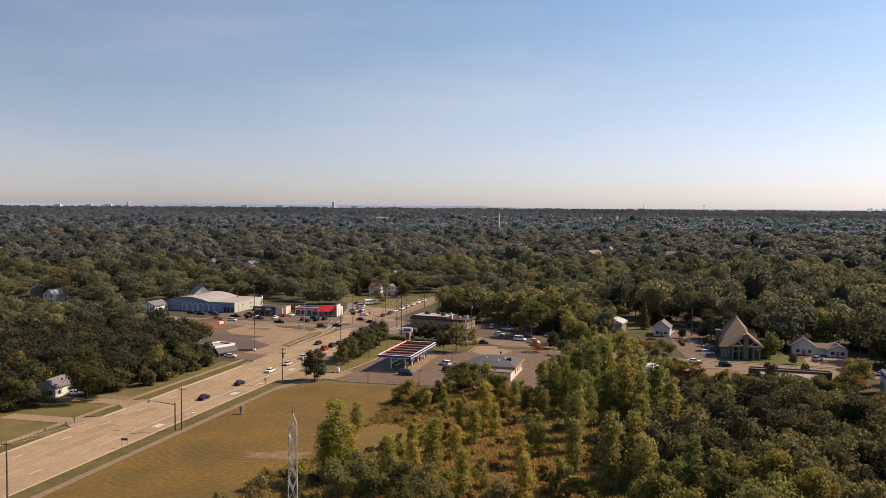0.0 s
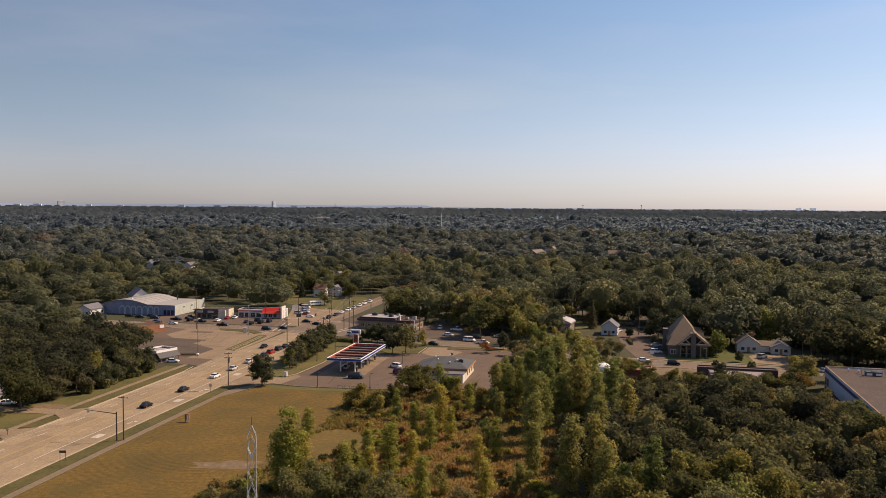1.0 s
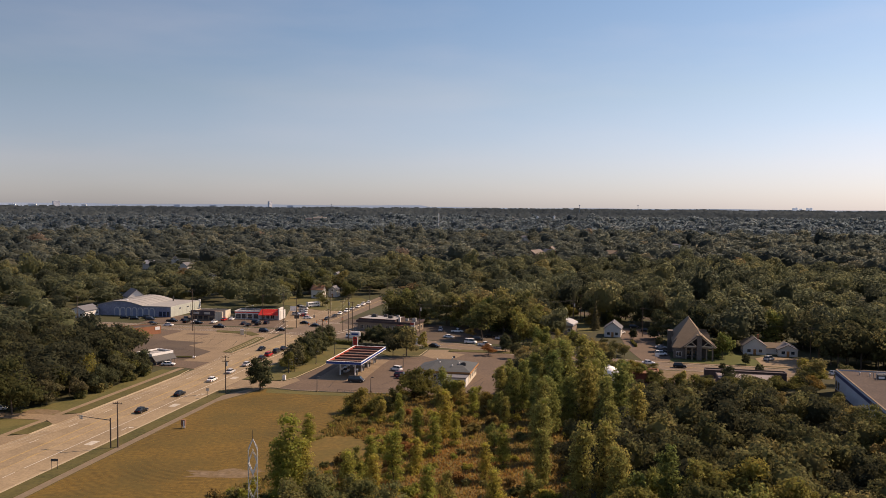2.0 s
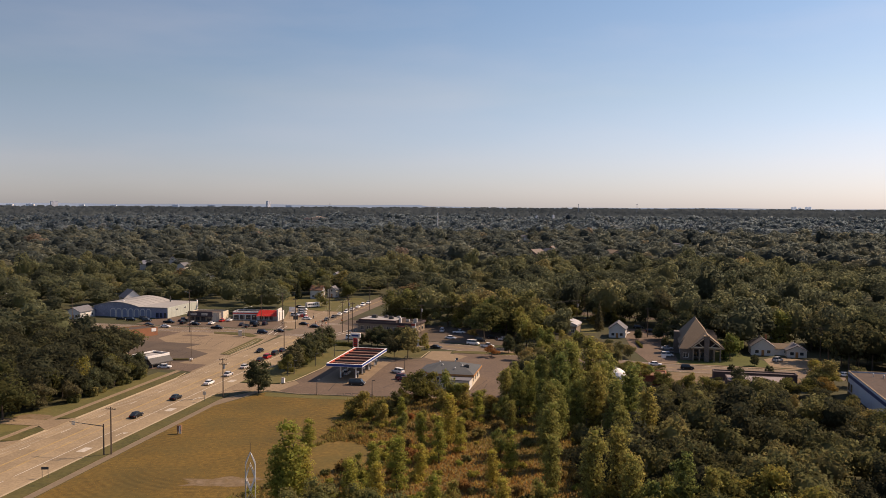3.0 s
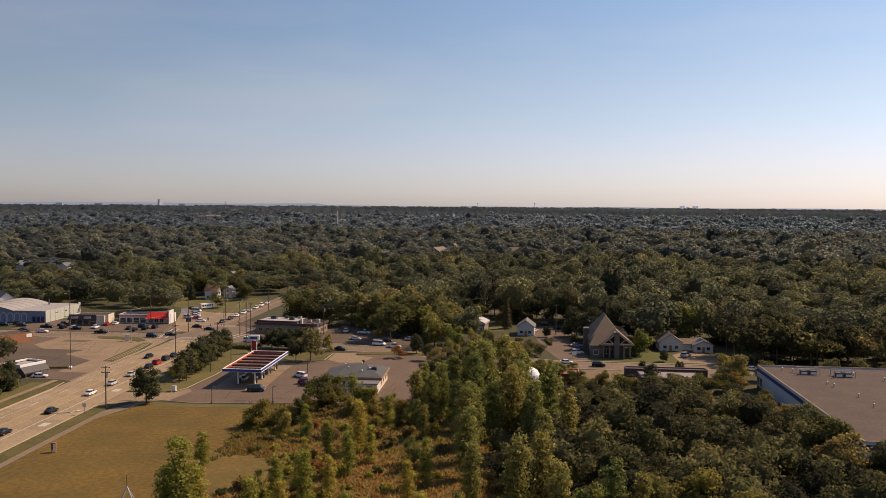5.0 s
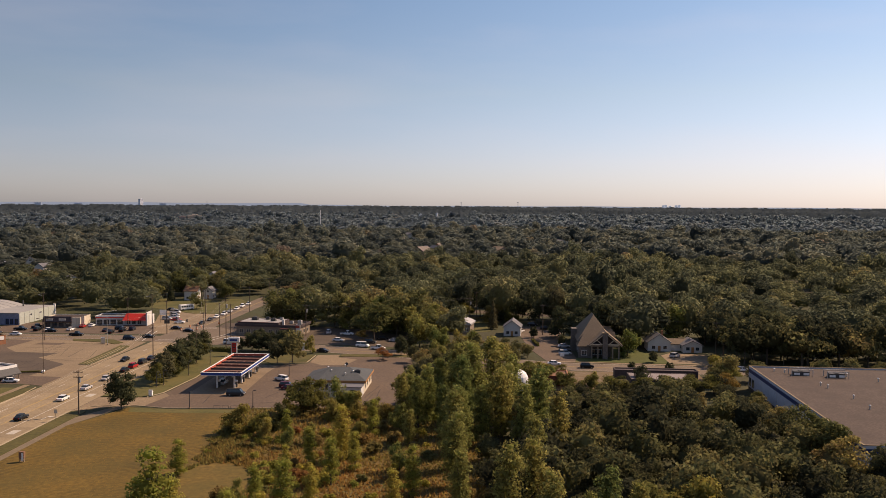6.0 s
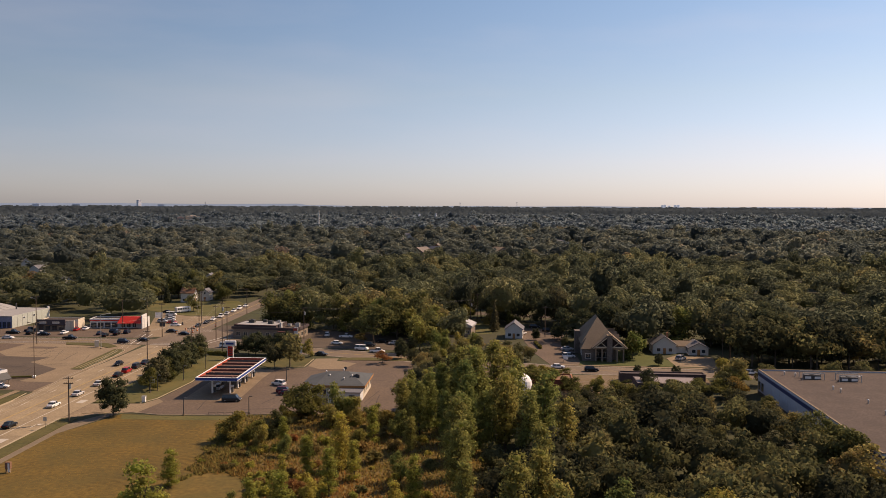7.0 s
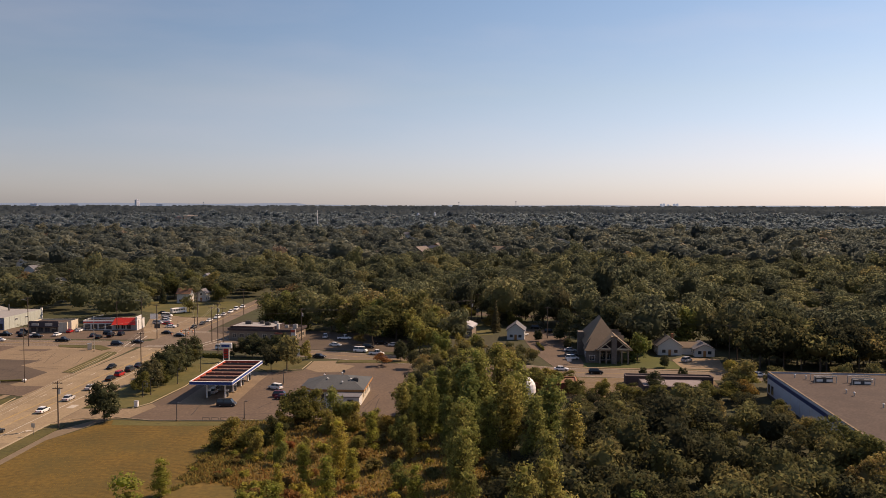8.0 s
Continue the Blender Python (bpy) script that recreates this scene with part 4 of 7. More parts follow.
# lodge with stone front, hipped roof and gabled porch
def lodge():
    x, y, rz = 109.6, 318.2, -17.0
    ob = thing("lodge", pose(x, y, 0, 0, 0, rz), "large stone and timber lodge with tan hipped roof", "house")
    w, d, h = 11.6, 30.0, 5.6
    part("wall", box(0, w, 4, d, 0, h), stone_wall, ob, "grey stone wall")
    v = [(-0.8, 3.2, h), (w + 0.8, 3.2, h), (w + 0.8, d + 0.8, h), (-0.8, d + 0.8, h), (w / 2, 13.0, h + 8.6), (w / 2, 20.0, h + 8.6)]
    bm = solid(v, ((0, 1, 4), (1, 2, 5, 4), (2, 3, 5), (3, 0, 4, 5), (3, 2, 1, 0)))
    bmesh.ops.recalc_face_normals(bm, faces=bm.faces)
    part("roof", bm, roof_tan, ob, "tan shingled hipped roof")
    for ly in (6, 13, 20):
        g = [(w - 1.0, ly, h), (w + 1.6, ly, h + 0.1), (w + 1.6, ly + 5, h + 0.1), (w - 1.0, ly + 5, h), (w - 4.5, ly + 2.5, h + 3.3), (w + 1.6, ly + 2.5, h + 3.0)]
        bm = solid(g, ((0, 1, 5, 4), (2, 3, 4, 5), (1, 2, 5), (3, 0, 4), (3, 2, 1, 0)))
        bmesh.ops.recalc_face_normals(bm, faces=bm.faces)
        part("dormer", bm, roof_tan, ob, "gabled dormer roof")
    # porch: a broad timbered gable set to one side, with a stone chimney through its middle
    c, hw = 9.0, 5.5
    for px in (c - hw + 0.7, c - 2.6, c + 2.6, c + hw - 0.7):
        part("porch_post", box(px - 0.25, px + 0.25, 0.2, 0.7, 0, 4.4), tan_wall, ob)
    part("porch_beam", box(c - hw + 0.3, c + hw - 0.3, 0.1, 0.8, 4.4, 5.0), tan_wall, ob)
    for sx in (-1, 1):
        q = [(c, -0.8, 9.6), (c + sx * (hw + 0.7), -0.8, 4.6), (c + sx * (hw + 0.7), 9.5, 4.6), (c, 9.5, 9.6)]
        q += [(x_, y_, z_ + 0.3) for x_, y_, z_ in q]
        bm = solid(q, ((0, 1, 2, 3), (7, 6, 5, 4), (0, 4, 5, 1), (1, 5, 6, 2), (2, 6, 7, 3), (3, 7, 4, 0)))
        bmesh.ops.recalc_face_normals(bm, faces=bm.faces)
        part("porch_roof", bm, roof_tan, ob, "tan gabled porch roof")
    bm = solid([(c - hw, 1.4, 4.9), (c + hw, 1.4, 4.9), (c, 1.4, 9.4), (c - hw, 1.7, 4.9), (c + hw, 1.7, 4.9), (c, 1.7, 9.4)], ((0, 1, 2), (5, 4, 3), (0, 3, 4, 1), (1, 4, 5, 2), (2, 5, 3, 0)))
    part("gable_wall", bm, mansard, ob, "dark boarded gable behind the timbers")
    part("truss", box(c - hw + 0.6, c + hw - 0.6, -0.3, -0.05, 5.0, 5.35), cream_wall, ob, "pale timber tie")
    for sx in (-1, 1):
        part("truss", tube((c + sx * (hw + 0.2), -0.5, 4.75), (c, -0.5, 9.35), 0.2, n=5), cream_wall, ob, "pale timber rafter")
        part("truss", tube((c + sx * 1.2, -0.2, 5.2), (c + sx * 3.2, -0.2, 6.9), 0.14, n=5), cream_wall, ob, "pale timber brace")
    part("chimney", box(c - 1.0, c + 0.8, -1.0, 1.2, 0, 9.3, bevel=0.1), stone_wall, ob, "tall grey stone chimney")
    part("chimney_cap", box(c - 1.15, c + 0.95, -1.15, 1.35, 9.3, 9.5), concrete, ob, "pale stone cap")
    lower = [(-1.0, 0.6, 4.3), (6.6, 0.6, 4.3), (6.6, 7.0, 4.3), (-1.0, 7.0, 4.3), (1.6, 5.0, 8.4), (6.6, 5.0, 8.4)]
    bm = solid(lower, ((0, 1, 5, 4), (1, 2, 5), (2, 3, 4, 5), (3, 0, 4), (3, 2, 1, 0)))
    bmesh.ops.recalc_face_normals(bm, faces=bm.faces)
    part("lower_roof", bm, roof_tan, ob, "lower hipped roof before the main roof")
    part("front_room", box(-0.3, 4.0, 1.2, 4.0, 0, 4.3), stone_wall, ob, "stone front room")
    window(ob, 1.6, 1.2, 1.8, 1.8, 1.6)
    part("side_tower", box(-2.0, 0.0, 16, 20, 0, 8.4), stone_wall, ob, "stone stair tower")
    for wx in (2.4, 5.6, 8.0):
        window(ob, wx, 4.0, 1.8, 2.0, 1.8)
    for ly in (8, 13, 24, 28):
        window(ob, 0, ly, 1.8, 1.6, 1.6, "left")
        window(ob, w, ly, 1.8, 1.6, 1.6, "right")
    CLEAR.append([on_road_frame(x, y, *q, rz) for q in ((-4, -3), (w + 3, -3), (w + 3, d + 3), (-4, d + 3))])
    return ob


lodge()

# houses near the lodge
gable_house(146.0, 331.0, -17, 8.5, 9.0, 3.4, 3.0, white_wall, roof_grey, "white house with grey gable roof and porch", True, True)
gable_house(152.0, 330.0, 73, 6.0, 9.0, 2.6, 1.4, white_wall, roof_tan, "low white linking wing with brown roof")
gable_house(156.8, 325.6, -17, 7.0, 9.0, 2.7, 1.7, white_wall, roof_grey, "small white garage wing with shallow gable", True)
gable_house(102.0, 376.0, -20, 7.0, 9.5, 3.8, 2.6, white_wall, roof_grey, "small white house with grey gable roof", True)


def arched_hall(x, y, rz, w, d, h, rise, wall_m, roof_m, label, name="hall"):
    ob = thing(name, pose(x, y, 0, 0, 0, rz), label, "hall")
    part("wall", box(-w / 2, w / 2, -d / 2, d / 2, 0, h), wall_m, ob)
    bm = bmesh.new()
    n = 12
    pts = [(-w / 2 - 0.5 + (w + 1) * k / n, h - 0.1 + rise * math.sin(math.pi * (0.08 + 0.84 * k / n))) for k in range(n + 1)]
    rows = [[bm.verts.new((px, py, pz)) for px, pz in pts] for py in (-d / 2 - 0.5, d / 2 + 0.5)]
    low = [[bm.verts.new((px, py, h - 0.2)) for px, pz in (pts[0], pts[-1])] for py in (-d / 2 - 0.5, d / 2 + 0.5)]
    for k in range(n):
        bm.faces.new((rows[0][k], rows[0][k + 1], rows[1][k + 1], rows[1][k]))
    bm.faces.new(rows[0][::-1] + low[0])
    bm.faces.new(rows[1] + low[1][::-1])
    bm.faces.new((low[0][0], rows[0][0], rows[1][0], low[1][0]))
    bm.faces.new((low[0][1], low[1][1], rows[1][-1], rows[0][-1]))
    bmesh.ops.recalc_face_normals(bm, faces=bm.faces)
    part("roof", bm, roof_m, ob, "curved roof")
    for wx in np.linspace(-w / 2 + 1.5, w / 2 - 1.5, max(2, int(w / 3))):
        window(ob, wx, -d / 2, 1.8, 1.4, 1.4)
    keep_clear(x, y, max(w, d) * 0.6, 24)
    return ob


CLEAR.append([(-116, 240), (-104, 236), (-98, 244), (-99, 253), (-108, 256), (-118, 254)])
CLEAR.append([(90, 296), (104, 292), (122, 400), (98, 402)])
CLEAR.append([(72, 352), (96, 352), (98, 390), (104, 422), (97, 424), (89, 396), (74, 394)])
patch("grass_slope", [(88, 384), (95, 386), (105, 422), (97, 424), (90, 398)], 0.06, lawn, "sunlit strip of lawn behind the small hall", "lawn", clear=False)
arched_hall(81.0, 387.0, -25, 12.0, 10.0, 4.0, 2.3, tan_wall, roof_metal, "small tan hall with grey curved roof")

# low buildings among the trees
b = flat_block("low_building", 106, 267.5, -17, 18, 10, 3.2, mansard, surface("lilac_roof", (0.25, 0.21, 0.20), 0.9, 1.2, 0.2, 0.15), "long low dark building with pale flat roof", "building", 0.1, None)
# the shed's shadowed side is given by dark colour on every part
b = flat_block("carport", 108, 284, -17, 26, 4.0, 2.6, mansard, mansard, "long low shed along the street, coloured dark for shade", "shed", 0.2, mansard)
b = flat_block("brick_shed", 74, 280, -17, 16, 9, 3.0, dark_red_wall, roof_brown, "low red-brown brick shed behind trees", "shed", 0.2, brick_wall)
tank = thing("storage_dome", pose(71.5, 271.0, 0), "bright white domed storage tank among trees", "tank")
bm = bmesh.new()
prof = [(3.4, 0), (3.4, 3.6), (3.2, 4.7), (2.6, 5.7), (1.6, 6.4), (0.5, 6.75)]
rings = [[bm.verts.new((r * math.cos(k * math.tau / 20), r * math.sin(k * math.tau / 20), z)) for k in range(20)] for r, z in prof]
for a, c in zip(rings, rings[1:]):
    for k in range(20):
        bm.faces.new((a[k], a[(k + 1) % 20], c[(k + 1) % 20], c[k]))
bm.faces.new(rings[-1])
part("shell", bm, white_paint, tank)
part("hatch", tube((0, 0, 6.7), (0, 0, 7.0), 0.45, n=10), steel, tank)
CLEAR.append([(66, 262), (77, 262), (77, 276), (66, 276)])

office_wall = surface("dark_grey_siding", (0.12, 0.115, 0.12), 0.8, 2.0, 0.3, 0.15)
roof_membrane = surface("grey_membrane", (0.34, 0.33, 0.32), 0.8, 1.5, 0.3, 0.15)
# office by the road
off = flat_block("office", -88.5, 316.3, -35, 7.6, 9.0, 3.6, office_wall, roof_membrane, "small dark grey office with white fascia and flat roof", "office", 0.2, None)
for fb in ((-0.3, 7.9, -0.3, 0.0), (-0.3, 7.9, 9.0, 9.3), (-0.3, 0.0, 0.0, 9.0), (7.6, 7.9, 0.0, 9.0)):
    part("fascia", box(*fb, 3.0, 4.1), white_paint, off, "broad white fascia")
part("porch", solid([(7.9, -0.3, 3.0), (9.8, -0.3, 1.3), (9.8, 9.2, 1.3), (7.9, 9.2, 3.0), (7.9, -0.3, 3.3), (9.8, -0.3, 1.6), (9.8, 9.2, 1.6), (7.9, 9.2, 3.3)], ((3, 2, 1, 0), (4, 5, 6, 7), (0, 1, 5, 4), (1, 2, 6, 5), (2, 3, 7, 6), (3, 0, 4, 7))), steel_dark, off, "dark sloping awning")
for py in (0.3, 4.4, 8.4):
    part("porch_post", box(9.4, 9.6, py, py + 0.2, 0, 1.6), tan_wall, off)
for ly in (2.0, 5.0, 7.5):
    window(off, 7.6, ly, 1.5, 1.4, 1.4, "right")
window(off, 4, 0, 1.6, 2.0, 1.4)
keep_clear(-84.0, 321.0, 9.0, 26.0)

# brick workshop behind it
wk = flat_block("brick_workshop", -111, 374.5, 45, 17.5, 9.0, 3.6, brick_wall, roof_gravel, "low orange-red brick workshop with flat roof", "workshop", 0.25, concrete)
part("sign", box(14.6, 16.8, -0.12, 0.0, 1.8, 3.2), white_paint, wk, "white wall sign")


roof_dull = surface("dull_metal_roof", (0.33, 0.315, 0.29), 0.7, 1.2, 0.12, 0.16)


# skating hall with mural: a barrel-roofed hall and a lower flat wing beside it
def big_hall():
    rz = -16.0
    ob = thing("big_hall", pose(-108.0, 440.5, 0, 0, 0, rz), "wide hall with blue painted front and grey curved roof", "hall")
    h, D = 5.1, 30.0
    part("wall", box(-15.0, 0, 0, D, 0, h), purple_wall, ob, "blue painted wall")
    part("side_wall", box(0.0, 0.25, 0.05, D, 0, h + 0.25), green_wall, ob, "pale green side wall")
    for y in range(4, 28, 4):
        part("wall_rib", box(0.25, 0.33, y, y + 0.18, 0, h), green_wall, ob)
    n = 12
    pts = [(-41.0 + 26.0 * k / n, h + 2.3 * math.sin(math.pi * k / n)) for k in range(n + 1)]
    part("barrel_wall", box(-41.0, -15.02, 0.1, D, 0, h), purple_wall, ob, "blue painted wall")
    bm = bmesh.new()
    bm.faces.new([bm.verts.new((x, 0.1, z)) for x, z in pts][::-1])
    part("gable_wall", bm, purple_wall, ob, "blue arched gable")
    bm = bmesh.new()
    bm.faces.new([bm.verts.new((x, D, z)) for x, z in pts])
    part("gable_wall", bm, purple_wall, ob, "blue arched gable")
    bm = bmesh.new()
    rows = [[bm.verts.new((px, py, pz + dz)) for px, pz in pts] for py in (-0.5, D + 0.3) for dz in (0.03, 0.28)]
    for k in range(n):
        for lo, hi in ((1, 3), (2, 0), (0, 1), (3, 2)):
            bm.faces.new((rows[lo][k], rows[lo][k + 1], rows[hi][k + 1], rows[hi][k]))
    for k in (0, n):
        bm.faces.new((rows[0][k], rows[1][k], rows[3][k], rows[2][k]))
    part("roof", bm, roof_dull, ob, "pale metal barrel roof")
    for y in range(5, 28, 5):
        bm = bmesh.new()
        for k in range(n):
            (x0, z0), (x1, z1) = pts[k], pts[k + 1]
            solid([(x0, y, z0 + 0.27), (x1, y, z1 + 0.27), (x1, y + 0.2, z1 + 0.27), (x0, y + 0.2, z0 + 0.27), (x0, y, z0 + 0.36), (x1, y, z1 + 0.36), (x1, y + 0.2, z1 + 0.36), (x0, y + 0.2, z0 + 0.36)],
                  ((3, 2, 1, 0), (4, 5, 6, 7), (0, 1, 5, 4), (1, 2, 6, 5), (2, 3, 7, 6), (3, 0, 4, 7)), bm)
        part("roof_seam", bm, roof_dull, ob)
    part("flat_roof", box(-14.9, -0.05, -0.3, D, h, h + 0.3), roof_dull, ob, "pale flat roof")
    part("flue", tube((-12, 24, h), (-12, 24, h + 3.0), 0.35), steel_dark, ob)
    part("flue", tube((-26, 3, h + 1.0), (-26, 3, h + 3.0), 0.5, n=8), white_paint, ob, "white roof vent")
    for k in range(7):
        x = -30.0 + k * 3.3
        bm = tube((x, -0.06, 3.0), (x, 0.12, 3.0), 1.45, n=18)
        box(x - 1.45, x + 1.45, -0.05, 0.12, 0, 3.0, bm)
        part("arch", bm, white_wall, ob, "white painted arch")
        bm = tube((x, -0.09, 3.0), (x, 0.12, 3.0), 1.1, n=18)
        box(x - 1.1, x + 1.1, -0.08, 0.12, 0, 3.0, bm)
        part("arch_inner", bm, blue_wall, ob, "blue field inside the arch")
    for k in range(3):
        window(ob, -5.4 + k * 2.1, 0, 1.5, 1.4, 2.4, "front", blue_paint)
    for ly in (9, 17):
        window(ob, 0.25, ly, 3.6, 2.2, 0.8, "right")
    part("end_cap", box(-0.3, 0.5, D - 0.5, D + 0.3, 0, h + 0.9), white_paint, ob, "white end wall")
    CLEAR.append([on_road_frame(-108.0, 440.5, *q, rz) for q in ((-30, -26), (16, -26), (14, D + 2), (-43, D + 4), (-43, -3))])
    return ob


big_hall()

# shops across the cross street
s1 = flat_block("mansard_shop", -95.5, 431.0, -12, 16.0, 11.0, 4.4, cream_wall, roof_gravel, "small shop with dark mansard front and cream wall", "shop", 0.4, None)
bm = solid([(-0.3, -1.2, 2.5), (12.8, -1.2, 2.5), (12.8, 0.3, 2.5), (-0.3, 0.3, 2.5), (0.1, -0.3, 4.9), (12.4, -0.3, 4.9), (12.4, 0.3, 4.9), (0.1, 0.3, 4.9)],
           ((3, 2, 1, 0), (4, 5, 6, 7), (0, 1, 5, 4), (1, 2, 6, 5), (2, 3, 7, 6), (3, 0, 4, 7)))
part("mansard_roof", bm, mansard, s1, "dark shingled mansard")
part("front", box(0.1, 12.4, -0.25, 0.0, 0, 2.5), tan_wall, s1, "tan shop front")
for k in range(2):
    part("sign_board", box(1.6 + k * 5.6, 4.6 + k * 5.6, -1.25, -1.0, 3.1, 4.1), steel, s1, "pale sign board")
for k in range(4):
    window(s1, 2.0 + k * 2.9, -0.25, 1.3, 1.9, 1.6, "front", steel_dark)
bm = solid([(12.6, -0.8, 0), (17.2, 1.5, 0), (17.2, 1.8, 0), (12.6, -0.5, 0), (12.6, -0.8, 3.6), (17.2, 1.5, 5.0), (17.2, 1.8, 5.0), (12.6, -0.5, 3.6)],
           ((3, 2, 1, 0), (4, 5, 6, 7), (0, 1, 5, 4), (1, 2, 6, 5), (2, 3, 7, 6), (3, 0, 4, 7)))
part("wing_wall", bm, cream_wall, s1, "cream slanting wing wall")

s2 = flat_block("red_awning_shop", -74.6, 434.0, -9, 23.5, 8.0, 4.3, white_wall, roof_gravel, "shop with bright red roof front and white end wall", "shop", 0.4, None)
part("shop_front", box(0.2, 13, -0.3, 0.0, 0.0, 3.2), white_wall, s2, "white framed shop front")
part("stripe", box(0.0, 13.2, -0.35, 0.02, 3.2, 3.7), red_paint, s2, "red stripe")
part("stripe_white", box(0.0, 13.2, -0.34, 0.02, 3.72, 4.25), white_paint, s2, "white sign band")
bm = solid([(12.6, -3.0, 2.5), (22.6, -3.0, 2.5), (22.6, 0.6, 2.5), (12.6, 0.6, 2.5), (13.6, -0.1, 5.2), (22.0, -0.1, 5.2), (22.0, 0.6, 5.2), (13.6, 0.6, 5.2)],
           ((3, 2, 1, 0), (4, 5, 6, 7), (0, 1, 5, 4), (1, 2, 6, 5), (2, 3, 7, 6), (3, 0, 4, 7)))
part("awning_roof", bm, red_paint, s2, "bright red sloping roof front")
part("end_wall", box(22.7, 23.3, -2.2, 5, 0, 5.9), white_wall, s2, "white raised end wall")
for k in range(4):
    window(s2, 1.8 + k * 3.0, -0.32, 1.5, 2.2, 2.0, "front", steel_dark)
for k in range(3):
    window(s2, 14.4 + k * 2.4, 0, 1.3, 1.6, 1.7, "front", white_paint)

# restaurant
REST = (-12.3, 395.6, -22.5)
rest = flat_block("restaurant", *REST, 27.5, 13.0, 4.5, tan_wall, roof_gravel, "tan brick restaurant with dark red roof edge", "restaurant", 0.5, None)
for b in ((-0.5, 28.0, -0.5, 0.0), (-0.5, 28.0, 13.0, 13.5), (-0.5, 0.0, 0.0, 13.0), (27.5, 28.0, 0.0, 13.0)):
    part("roof_edge", box(*b, 3.75, 4.7), mansard, rest, "dark roof edge")
part("upper_wall", box(0.35, 18.5, 0.35, 12.6, 4.0, 5.3), mansard, rest, "dark raised wall")
part("roof_sheet", box(0.65, 18.2, 0.65, 12.3, 5.3, 5.34), roof_membrane, rest, "grey raised roof")
for b in ((0.3, 18.55, 0.3, 0.6), (0.3, 18.55, 12.35, 12.65), (0.3, 0.6, 0.6, 12.35), (18.25, 18.55, 0.6, 12.35)):
    part("parapet", box(*b, 5.3, 5.52), dark_red_wall if b[3] == 0.6 else mansard, rest)
part("corner_pier", box(26.4, 28.1, -0.6, -0.3, 0, 5.1), white_wall, rest, "white corner pier")
part("corner_pier", box(26.2, 27.9, -0.66, -0.62, 3.7, 4.8), red_faded, rest, "red panel")
part("chimney", box(18.9, 19.7, 3.2, 4.2, 3.9, 6.4), white_wall, rest, "white vent stack")
for k in range(8):
    window(rest, 2.2 + k * 3.2, 0, 1.7, 1.6, 1.5, "front", cream_wall)
for k in range(3):
    window(rest, 27.5, 2 + k * 4, 1.7, 1.6, 1.5, "right", cream_wall)
part("porch", box(20, 24, -2.4, 0, 3.2, 3.5), dark_red_wall, rest, "dark red entrance canopy")
for lx, ly, w, d, h in ((5, 8, 2.4, 1.8, 1.2), (10, 10, 1.6, 1.4, 1.0), (14, 6, 2.0, 1.6, 1.2), (21, 9, 1.4, 1.4, 1.1), (25, 8, 1.6, 1.6, 1.7), (16, 10.5, 1.2, 1.2, 0.9)):
    roof_unit(*on_road_frame(*REST[:2], lx, ly, REST[2]), 5.34 if lx < 18.2 else 4.0, w, d, h, REST[2], "dark metal roof cooling unit", steel_dark if lx in (5, 10, 14) else None)

roof_tan_far = surface("tan_grey_shingles", (0.20, 0.165, 0.14), 0.9, 2.5, 0.3, 0.2)
